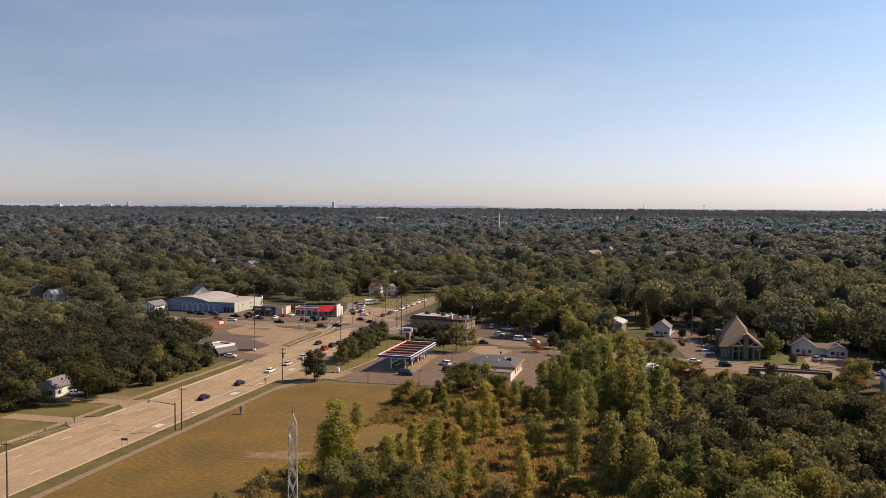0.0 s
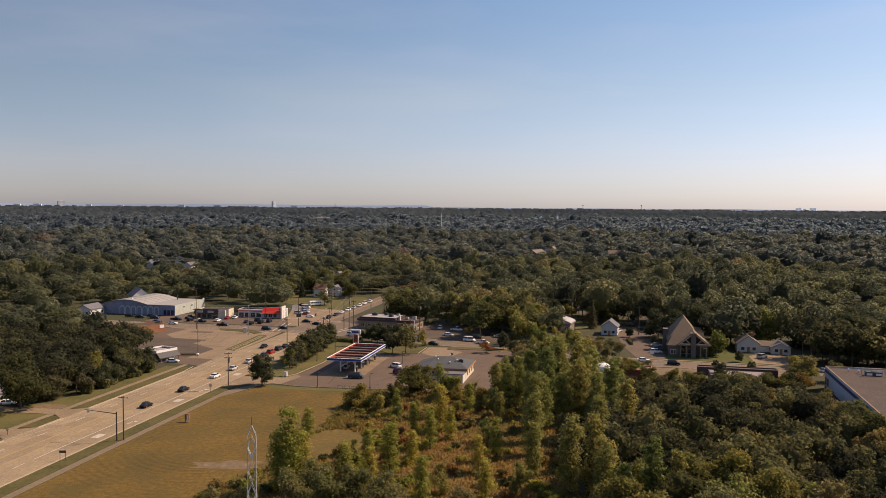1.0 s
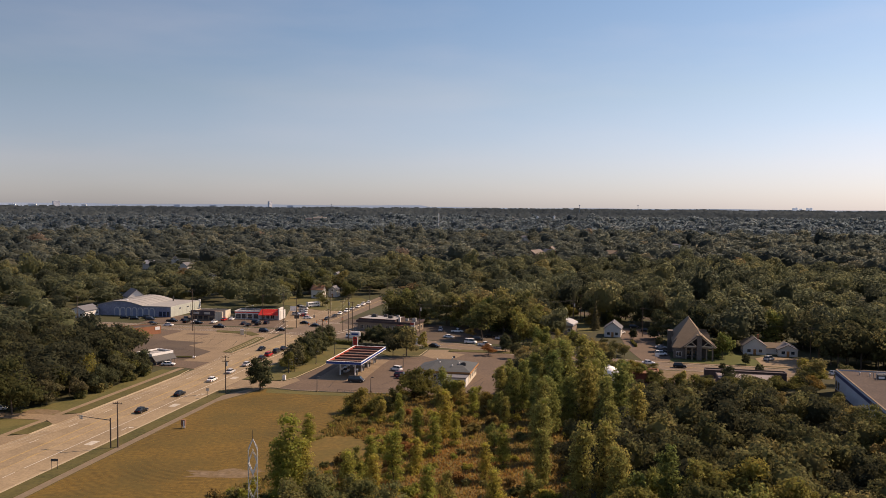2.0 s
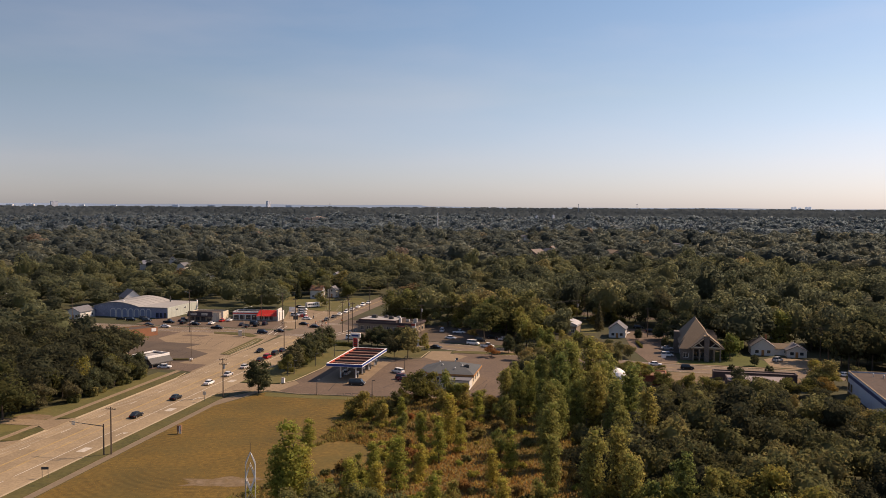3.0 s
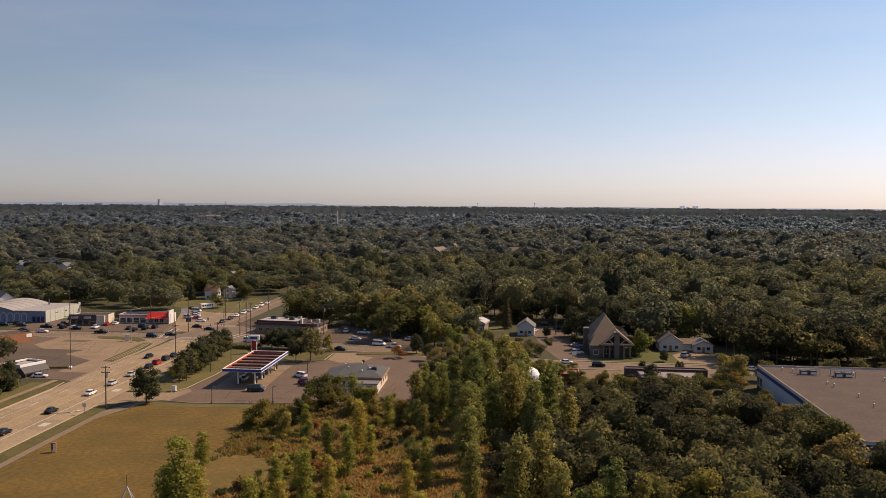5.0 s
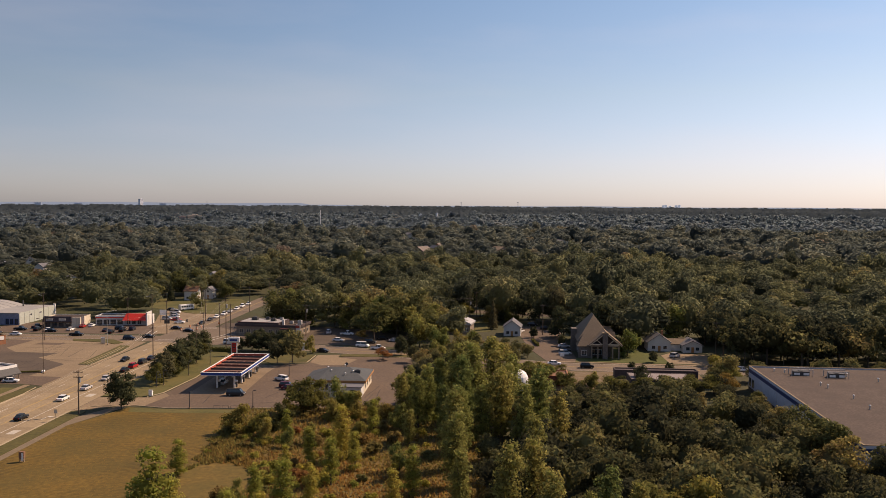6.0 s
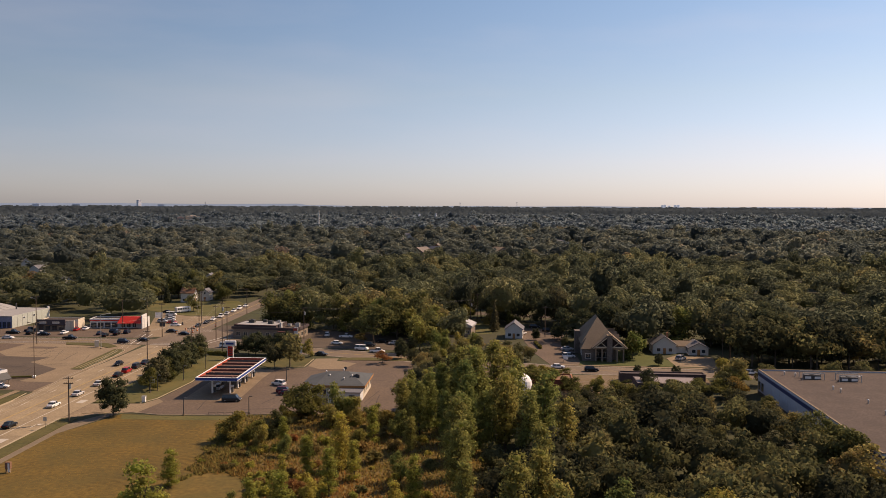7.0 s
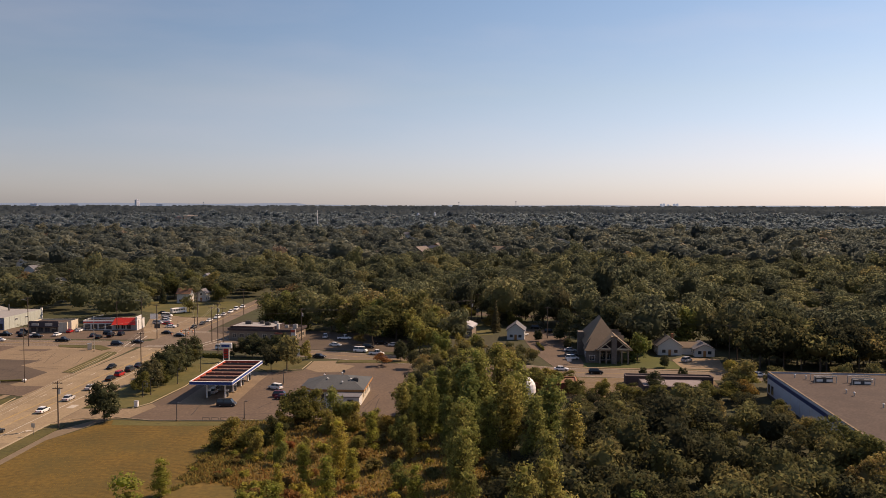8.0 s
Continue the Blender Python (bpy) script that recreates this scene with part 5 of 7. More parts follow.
# white house by the lawn, and houses that peep out of the woods
gable_house(-40.5, 530.0, 75, 6.4, 7.2, 5.4, 2.4, white_wall, roof_brown, "white two-storey house with brown roof", True, True)
gable_house(-31.5, 538.0, -15, 5.0, 7.0, 4.6, 2.0, white_wall, roof_grey, "white gabled house beside the road", True)
for x, y, rz, w, d, h, rh, wm, rm, lb in (
        (-193, 800, 20, 9, 10, 5.5, 3.0, white_wall, roof_grey, "white house with grey roof among trees"),
        (-166, 730, -30, 9, 11, 5.5, 2.6, white_wall, roof_grey, "pale grey-roofed house among trees"),
        (-205, 760, 60, 8, 10, 5.0, 2.8, white_wall, roof_metal, "white house with pale roof among trees"),
        (-124, 616, 40, 8, 9, 5.5, 2.6, white_wall, roof_grey, "white house half hidden by trees"),
        (-33, 600, -10, 8, 9, 7.3, 3.0, white_wall, roof_grey, "white house above the trees"),
        (-252, 592, 70, 10, 16, 4.5, 2.6, cream_wall, roof_grey, "low grey-roofed house among trees"),
        (-152, 446, -15, 8, 12, 3.5, 2.0, white_wall, roof_grey, "low white house beside the hall"),
        (-138, 482, 30, 9, 11, 6.5, 3.8, white_wall, roof_grey, "white house with steep grey roof"),
        (113, 860, 10, 12, 14, 6, 3.5, cream_wall, roof_tan, "tan-roofed house among trees"),
        (154, 858, -40, 16, 20, 8, 5.0, tan_wall, roof_tan_far, "large tan-roofed house above the trees"),
        (168, 876, 45, 13, 18, 8, 5.0, tan_wall, roof_grey, "large grey-roofed house above the trees"),
        (182, 915, -20, 14, 16, 8, 5.5, brick_wall, roof_tan_far, "brick house with steep tan-grey roof"),
        (250, 915, 30, 18, 14, 6, 3.5, tan_wall, roof_tan, "wide tan-roofed house among trees"),
        (368, 1046, 10, 24, 16, 7, 4.0, white_wall, roof_grey, "wide pale house far in the woods"),
        (190, 1255, -30, 18, 22, 6, 3.0, cream_wall, roof_tan, "pale house on a cleared rise"),
        (226, 1345, 20, 14, 18, 7, 3.0, white_wall, roof_grey, "white house on a cleared rise"),
        (300, 720, 30, 12, 14, 6, 3.0, white_wall, roof_grey, "small white house in the woods"),
        (330, 560, -30, 12, 14, 5, 3.0, white_wall, roof_grey, "white house hidden in the woods"),
        (262, 520, 15, 11, 13, 6, 3.0, white_wall, roof_grey, "white house behind dark trees"),
        (-243, 505, 30, 9, 12, 5.5, 3.0, tan_wall, roof_grey, "white house with grey roof deep among trees"),
        (-222, 482, -20, 8, 11, 5.0, 2.6, white_wall, roof_metal, "pale house near the cross street"),
        (-238, 560, 50, 9, 12, 6.0, 3.0, white_wall, roof_grey, "white two-storey house in the woods"),
        (-112.5, 248, -10, 6, 9, 3.2, 2.0, white_wall, roof_grey, "small white house under trees by the road")):
    gable_house(x, y, rz, w, d, h, rh, wm, rm, lb, y < 620, False, toward=16.0 if x < -230 or x > 240 and y < 800 else None)
patch("far_drive", [(196, 1180), (214, 1180), (232, 1290), (212, 1296), (202, 1240)], 0.3, concrete, "pale street on the rise among woods", "road")
FAR_CLEAR += [[(168, 1020), (206, 1020), (240, 1300), (204, 1310)], [R(300, 8), R(300, 26), R(520, 26), R(520, 8)]]


def far_block(name, x, y, w, d, z0, z1, rz, wall_m, label, floors=0, cols=0, roof_m=None):
    ob = thing(name, pose(x, y, 0, 0, 0, rz), label, "building")
    part("wall", box(-w / 2, w / 2, -d / 2, d / 2, 0, z1), wall_m, ob)
    part("roof", box(-w / 2 - 0.5, w / 2 + 0.5, -d / 2 - 0.5, d / 2 + 0.5, z1, z1 + 0.8), roof_m or tower_far_mat, ob, "flat roof edge")
    for f in range(floors):
        z = z0 + (z1 - z0) * (f + 0.3) / floors
        for c in range(cols):
            xx = -w / 2 + w * (c + 0.2) / cols
            part("window", box(xx, xx + w * 0.6 / cols, -d / 2 - 0.3, -d / 2, z, z + (z1 - z0) * 0.5 / floors), tower_far_win, ob)
    part("penthouse", box(-w * 0.2, w * 0.2, -d * 0.2, d * 0.2, z1 + 0.8, z1 + 2.6), roof_m or tower_far_mat, ob, "rooftop plant room")
    return ob


far_block("tower_block", -630, 4690, 20, 14, 30, 74, 48, tower_far_mat, "hazy grey tower block on the horizon", 10, 4)
far_block("slab_block", -1690, 4470, 34, 14, 30, 67, 40, tower_far_mat, "hazy slab block on the horizon", 8, 6)
for x, y, w, z1, pale in ((-1780, 4400, 60, 54, 1), (-1850, 4330, 50, 53, 1), (-1560, 4500, 40, 52, 1), (-1110, 4600, 50, 54.5, 0), (-930, 4650, 60, 54, 0), (-520, 4690, 50, 53, 0), (-1400, 4500, 50, 51, 1), (-2000, 4300, 50, 53, 1)):
    far_block("far_block", x, y, w * 0.6, 20, 40, z1 - 1.5, 10, tower_far_pale if pale else tower_far_mat, "pale low block on the far horizon" if pale else "grey low block on the far horizon")
# city towers take the ridge's emissive colour, so they look hazed
for x, w, z1 in ((2128, 18, 58), (2142, 12, 60), (2168, 24, 55), (2204, 22, 59), (2222, 20, 59.5)):
    far_block("far_tower", x, 4250, w * 0.7, 14, 35, z1 - 2, 50, haze_glow_mat, "faint city tower on the horizon, glowing pale for haze", roof_m=haze_glow_mat)
far_block("tan_block", -168, 2215, 34, 18, 8, 24, 5, surface("far_tan", (0.55, 0.42, 0.30), 0.8, 0.1, 0.02, 0.1), "tan flat-roofed block above the woods", roof_m=surface("far_tan_roof", (0.80, 0.66, 0.52), 0.8, 0.1, 0.02, 0.1))
far_block("tan_block", -196, 2200, 16, 14, 8, 21, 5, surface("far_rose", (0.42, 0.30, 0.25), 0.8, 0.1, 0.02, 0.1), "rose-brown block above the woods", roof_m=surface("far_rose_roof", (0.40, 0.30, 0.26), 0.8, 0.1, 0.02, 0.1))
far_block("white_block", 84, 1672, 14, 12, 6, 13, 0, tower_far_pale, "small white building below a mast")
far_block("white_block", 66, 1660, 60, 14, 6, 11.5, 0, surface("far_beige", (0.42, 0.36, 0.30), 0.8, 0.1, 0.02, 0.1), "long beige block among woods", roof_m=surface("far_beige_roof", (0.50, 0.43, 0.35), 0.8, 0.1, 0.02, 0.1))
far_block("white_block", 262, 1780, 26, 14, 6, 14, 0, tower_far_pale, "white building beyond the rise")
far_block("church", 436, 2380, 6, 6, 8, 27, 30, tower_far_pale, "small white tower above the far woods")
far_block("church", 486, 2390, 4, 4, 8, 29, 30, tower_far_pale, "slim white tower above the far woods")


def rod(line, r, n=5):
    """One unbroken rod along a line of points."""
    bm = bmesh.new()
    rows = []
    for i, p in enumerate(line):
        q = (Vector(line[min(i + 1, len(line) - 1)]) - Vector(line[max(i - 1, 0)])).to_track_quat("Z", "Y")
        rows.append([bm.verts.new(Vector(p) + q @ Vector((r * math.cos(k * math.tau / n), r * math.sin(k * math.tau / n), 0))) for k in range(n)])
    for a, b in zip(rows, rows[1:]):
        for k in range(n):
            bm.faces.new((a[k], a[(k + 1) % n], b[(k + 1) % n], b[k]))
    return bm


def lattice_mast(x, y, h, r, label, m, n=10, name="mast"):
    """A square lattice mast, wider at its foot, with diamond bracing and a pointed cap."""
    ob = thing(name, pose(x, y, land(x, y), 0, 0, 8), label, "mast")

    def rad(z):
        return r * (1.0 if z > h * 0.82 else 1.0 + (0.82 - z / h) * 0.9)
    legs = [(1, 1), (-1, 1), (-1, -1), (1, -1)]
    zs = [h * (k / n) for k in range(n + 1)]
    lw = 0.055
    for sx, sy in legs:
        part("leg", rod([(sx * rad(a), sy * rad(a), a) for a in zs] + [(0, 0, h + 1.2)], lw), steel, ob)
    for k, (a, c) in enumerate(zip(zs, zs[1:])):
        mid = (a + c) / 2
        for i in range(4):
            p, q = legs[i], legs[(i + 1) % 4]
            fx, fy = (p[0] + q[0]) / 2, (p[1] + q[1]) / 2
            loop = [(fx * rad(a), fy * rad(a), a + 0.1), (p[0] * rad(mid), p[1] * rad(mid), mid), (fx * rad(c), fy * rad(c), c - 0.1), (q[0] * rad(mid), q[1] * rad(mid), mid), (fx * rad(a), fy * rad(a), a + 0.1)]
            part("brace", rod(loop, lw * (1.25 if k % 2 else 0.8), 4), m if k % 2 else steel, ob)
    part("tip", rod([(0, 0, h + 1.0), (0, 0, h + 2.2)], 0.03), steel_dark, ob, "thin tip rod")
    return ob


lattice_mast(-15.0, 106.0, 29.4, 0.50, "pale steel lattice mast at the edge of the field", surface("pale_steel", (0.62, 0.62, 0.60), 0.5, 4.0, 0.6, 0.1, metal=0.2), 10)
rm = thing("radio_mast", pose(107, 1668, 1), "thin pale radio mast above the woods", "mast")
part("shaft", tube((0, 0, 0), (0, 0, 42), 0.9, 0.6, 6), white_paint, rm)
for x, y, h in ((1040, 3400, 66), (820, 3500, 64), (-250, 4000, 62)):
    far_m = thing("far_mast", pose(x, y, 0), "hair-thin mast on the horizon", "mast")
    part("shaft", tube((0, 0, 0), (0, 0, h), 1.0, 0.8, 5), tower_far_win, far_m)
    part("platform", tube((0, 0, h - 3), (0, 0, h), 2.6, n=6), tower_far_win, far_m)


# ---- street furniture ----
def utility_pole(x, y, h, arms=1, rz=None, label="weathered wooden utility pole with crossarm", transformer=False, lamp=0.0):
    ob = thing("utility_pole", pose(x, y, 0, 0, 0, ROAD_ANGLE if rz is None else rz), label, "utility pole", "utility poles")
    part("shaft", tube((0, 0, -0.2), (0, 0, h), 0.19, 0.13, 8), wood_pole, ob)
    for k in range(arms):
        z = h - 0.5 - k * 1.3
        part("crossarm", box(-1.25, 1.25, -0.09, 0.06, z - 0.08, z + 0.08), wood_pole, ob)
        for px in (-1.1, -0.45, 0.45, 1.1):
            part("insulator", tube((px, 0, z + 0.08), (px, 0, z + 0.32), 0.07, 0.05, 6), steel_dark, ob)
    if transformer:
        part("transformer", tube((0.42, 0, h - 3.2), (0.42, 0, h - 1.9), 0.28, n=10), steel, ob, "grey transformer can")
    if lamp:
        part("lamp_arm", tube((0, 0, h - 1.5), (-lamp, 0, h - 0.9), 0.05, n=6), steel, ob)
        part("lamp_head", box(-lamp - 0.7, -lamp, -0.16, 0.16, h - 1.02, h - 0.84, bevel=0.04), steel, ob)
    return ob


POLES = [(*R(-50, -1.5), 11.5, 1, False, 0), (-62.4, 209.4, 11.0, 1, False, 0), (-48.0, 266.1, 11.6, 2, True, 0), (-39.2, 344.1, 11.5, 1, False, 0), (-23.8, 334.0, 13.5, 1, False, 0), (-14.9, 358.4, 19.0, 1, True, 0),
         (-14.3, 387.1, 14.0, 1, False, 0), (-18.8, 391.0, 14.0, 1, False, 0), (-24.9, 385.2, 11.0, 1, False, 0), (-27.7, 440.3, 15.0, 1, False, 0), (-48.7, 419.2, 15.0, 1, False, 2.0), (-40.8, 402.5, 14.0, 1, False, 0),
         (159.0, 311.0, 13.0, 2, True, 0), (91.0, 407.0, 12.5, 2, True, 0), (16.0, 387.0, 13.0, 1, True, 0), (-86.5, 394.0, 19.0, 1, False, 1.5), (-140.0, 402.0, 15.0, 1, False, 0), (-60.0, 428.0, 13.0, 1, False, 0),
         (114.0, 372.0, 13.0, 1, False, 0), (-190.0, 426.0, 14.0, 2, False, 0), (-238.0, 442.0, 14.0, 2, False, 0), (-8.0, 470.0, 13.0, 1, False, 0), (2.0, 520.0, 13.0, 1, False, 0), (100, 430, 12.5, 1, False, 0)]
for x, y, h, arms, tr, lamp in POLES:
    utility_pole(x, y, h, arms, None, "weathered wooden utility pole with crossarm" if not tr else "wooden utility pole with crossarms and grey transformer", tr, lamp)


def wire_span(a, b, sag, offsets, label="sagging overhead wires between poles", thick=0.016, m=None):
    ob = thing("power_line", pose(*a), label, "overhead wire", "overhead wires")
    d = Vector(b) - Vector(a)
    side = Vector((-d.y, d.x, 0)).normalized()
    for o in offsets:
        line = [d * (k / 8) + side * o - Vector((0, 0, sag * k / 2 * (1 - k / 8))) for k in range(9)]
        part("wire", rod(line, thick, 4), m or wire_metal, ob)
    return ob


def top(i, drop=0.2):
    x, y, h = POLES[i][:3]
    return (x, y, h - drop)


for i, j in ((0, 1), (1, 2), (2, 3), (3, 8), (8, 9), (4, 5), (5, 7), (7, 9)):
    wire_span(top(i), top(j), 1.1, (-1.1, 0.45, 1.1))
wire_span(top(13), (-60, 377, 12), 1.5, (-0.4, 0.4), thick=0.012, m=steel_dark)
wire_span(top(13), top(14), 1.8, (-1.1, 0, 1.1), thick=0.012, m=steel_dark)
wire_span(top(12), top(18), 1.8, (-1.1, 0, 1.1), thick=0.012, m=steel_dark)


def light_pole(x, y, h, arm, rz, label, m=None, heads=1):
    ob = thing("street_lamp", pose(x, y, 0, 0, 0, rz), label, "street lamp", "street lamps")
    part("base", tube((0, 0, 0), (0, 0, 0.4), 0.28, n=8), concrete, ob)
    part("pole", tube((0, 0, 0.3), (0, 0, h), 0.12, 0.08, 8), m or steel, ob)
    for s0 in ((1, -1) if heads == 2 else (1,)):
        part("arm", tube((0, 0, h - 0.1), (s0 * arm, 0, h + 0.25), 0.05, n=6), m or steel, ob)
        part("lamp_head", box(*sorted((s0 * arm, s0 * (arm + 0.8))), -0.2, 0.2, h + 0.15, h + 0.33, bevel=0.04), m or steel, ob)
    return ob


light_pole(-70.1, 323.6, 17.5, 1.2, ROAD_ANGLE, "tall slim dark parking lot lamp", wood_pole, 2)
light_pole(-60.0, 377.2, 13.0, 3.0, 30, "tall grey street lamp with curved arm at the crossing")
for x, y in ((-20.6, 267.4), (-4.1, 265.8), (-32.4, 296.0), (-30.6, 298.5), (-24.5, 312.1), (6.7, 305.5), (-19.0, 330.0)):
    light_pole(x, y, 4.4, 0.1, 0, "short dark forecourt lamp post with pale head", steel_dark)
light_pole(-12.2, 352, 8, 1.0, 20, "slim lamp post behind the price sign", steel_dark)

# mast arm over the road, with its signal
ma = thing("signal_mast", pose(-63.9, 208.9, 0, 0, 0, ROAD_ANGLE), "dark signal post with long arm over the road", "traffic signal")
part("post", tube((0, 0, 0), (0, 0, 7.2), 0.17, 0.14, 8), wood_pole, ma)
part("arm", tube((0, 0, 6.7), (-8.6, 0, 7.3), 0.11, 0.06, 6), steel_dark, ma)
part("sign_plate", box(-8.0, -7.2, -0.05, 0.05, 6.6, 7.5), steel, ma, "grey sign plate")


def traffic_light(x, y, z, rz):
    ob = thing("traffic_light", pose(x, y, z, 0, 0, rz), "dark traffic light hung above the crossing", "traffic light", "traffic lights")
    part("housing", box(-0.22, 0.22, -0.2, 0.2, -1.2, 0, bevel=0.04), steel_dark, ob)
    for k in range(3):
        part("visor", tube((0, -0.2, -0.2 - k * 0.38), (0, -0.42, -0.2 - k * 0.38), 0.15, n=8), steel_dark, ob)
    part("hanger", tube((0, 0, 0), (0, 0, 1.2), 0.03, n=5), steel_dark, ob)
    return ob


wire_span((-48.7, 419.2, 8.5), (-24.9, 385.2, 8.5), 0.5, (0,), "span wire of the traffic lights")
wire_span((-60.0, 377.2, 8.5), (-27.7, 440.3, 8.5), 0.5, (0,), "span wire of the traffic lights")
for f in (0.3, 0.5, 0.7):
    traffic_light(-48.7 + 23.8 * f, 419.2 - 34 * f, 7.0, -60)


def post_sign(x, y, rz, w, h, top_z, m, label, posts=1):
    ob = thing("road_sign", pose(x, y, 0, 0, 0, rz), label, "road sign", "road signs")
    for px in ((0,) if posts == 1 else (-w * 0.4, w * 0.4)):
        part("post", tube((px, 0.05, 0), (px, 0.05, top_z), 0.05, n=6), steel_dark, ob)
    part("plate", box(-w / 2, w / 2, -0.03, 0.0, top_z - h, top_z, bevel=0.01), m, ob)
    return ob


post_sign(*R(-13.5, -0.9), ROAD_ANGLE + 15, 1.5, 0.55, 2.4, steel_dark, "dark street sign on two posts beside the road", 2)
post_sign(*R(56, -1.3), ROAD_ANGLE, 0.9, 1.0, 3.0, steel, "grey road sign on a post beside the road")
post_sign(-32.0, 299.5, 0, 1.0, 1.6, 3.4, steel, "small grey sign by the forecourt")
post_sign(13.0, 344.5, -20, 0.9, 2.6, 4.2, white_paint, "tall white sign at the forecourt's back")
post_sign(-41.5, 409.5, 0, 2.2, 1.6, 5.0, steel_dark, "dark sign panel at the shops")
post_sign(-46.0, 437.0, 0, 3.2, 2.4, 6.0, white_paint, "white sign panel beside the red shop", 2)
post_sign(102.8, 318.0, -17, 1.6, 1.2, 2.2, white_paint, "small white sign at the parking lot", 2)
kiosk = thing("field_kiosk", pose(-51.2, 226.2, 0.02, 0, 0, ROAD_ANGLE), "weathered brown cabinet on pale legs beside the footpath", "cabinet")
part("cabinet", box(-0.55, 0.55, -0.35, 0.35, 0.8, 2.2, bevel=0.03), roof_brown, kiosk)
part("face", box(0.05, 0.45, -0.37, -0.35, 0.2, 2.0), white_paint, kiosk, "pale front panel")
for px in (-0.4, 0.4):
    part("leg", box(px - 0.08, px + 0.08, -0.2, 0.2, 0, 0.8), concrete, kiosk)
cab = thing("utility_cabinet", pose(-32.6, 284.6, 0.16, 0, 0, ROAD_ANGLE), "white utility cabinet on the grass", "cabinet")
part("case", box(-0.5, 0.5, -0.4, 0.4, 0, 1.5, bevel=0.05), white_paint, cab)
part("lid", box(-0.55, 0.55, -0.45, 0.45, 1.5, 1.6), steel, cab)
cab2 = thing("utility_cabinet", pose(-62.3, 381.5, 0.1, 0, 0, 10), "tan utility cabinet at the corner lot", "cabinet")
part("case", box(-0.8, 0.8, -0.6, 0.6, 0, 2.3, bevel=0.05), cream_wall, cab2)
part("lid", box(-0.85, 0.85, -0.65, 0.65, 2.3, 2.4), steel, cab2)
for x, y in ((*R(2, 25.6), ), (*R(-9, 25.2), ), (*R(-2.5, 24.4), )):
    mb = thing("mailbox", pose(x, y, 0.1, 0, 0, ROAD_ANGLE), "dark roadside mailbox on a post", "mailbox", "mailboxes")
    part("post", box(-0.05, 0.05, -0.05, 0.05, 0, 1.1), wood_pole, mb)
    part("box", box(-0.16, 0.16, -0.28, 0.28, 1.1, 1.45, bevel=0.08), steel_dark, mb)
for x, y in ((-31, 409), (-29.5, 412), (-28, 417), (-36, 411), (-33, 420), (-30, 425), (-21, 428)):
    bar = thing("traffic_barrel", pose(x, y, 0.07), "orange and white traffic barrel", "traffic barrel", "traffic barrels")
    part("drum", tube((0, 0, 0.06), (0, 0, 1.0), 0.30, 0.24, 10), orange_plastic, bar)
    part("band", tube((0, 0, 0.45), (0, 0, 0.62), 0.29, 0.28, 10), white_paint, bar, "white band")
    part("foot", tube((0, 0, 0), (0, 0, 0.07), 0.42, n=10), rubber, bar)
for k in range(5):
    rk = thing("guard_rail", pose(-13.5 + k * 2.2, 266.6 - k * 0.5, 0, 0, 0, -13), "low dark rail at the forecourt edge", "rail", "low rails")
    part("rail", tube((-0.9, 0, 0.7), (0.9, 0, 0.7), 0.05, n=6), steel_dark, rk)
    for px in (-0.85, 0.85):
        part("post", tube((px, 0, 0), (px, 0, 0.72), 0.05, n=6), steel_dark, rk)
barrier = thing("stone_border", pose(-81, 325.6, 0), "low pale stone border with plants at the lot's edge", "planter")
part("kerb_wall", box(0, 10.8, -0.3, 0.5, 0, 0.35), concrete, barrier)
part("planting", box(0.3, 9.6, -0.15, 0.35, 0.35, 0.75, bevel=0.15), leaf_wood, barrier, "low dark planting")
part("end_stone", box(9.8, 10.8, -0.5, 0.7, 0, 0.8, bevel=0.2), white_paint, barrier, "pale end stone")


# ---- vehicles ----
def loft(sections, bm=None):
    """A closed hull through four-cornered sections, each a list of points."""
    bm = bm or bmesh.new()
    rows = [[bm.verts.new(p) for p in s0] for s0 in sections]
    n = len(rows[0])
    for a, b in zip(rows, rows[1:]):
        for k in range(n):
            bm.faces.new((a[k], a[(k + 1) % n], b[(k + 1) % n], b[k]))
    bm.faces.new(rows[0][::-1])
    bm.faces.new(rows[-1])
    bmesh.ops.recalc_face_normals(bm, faces=bm.faces)
    return bm


KINDS = {  # length, width, belt height, roof height, bonnet end, windscreen top, rear top, rear glass end (shares of length)
    "sedan": (4.7, 1.82, 0.92, 1.45, 0.27, 0.40, 0.74, 0.88),
    "suv": (4.7, 1.90, 1.05, 1.75, 0.24, 0.36, 0.90, 0.98),
    "van": (5.2, 2.0, 1.15, 2.0, 0.14, 0.26, 0.96, 0.99),
    "pickup": (5.6, 1.98, 1.05, 1.85, 0.26, 0.36, 0.56, 0.60),
}


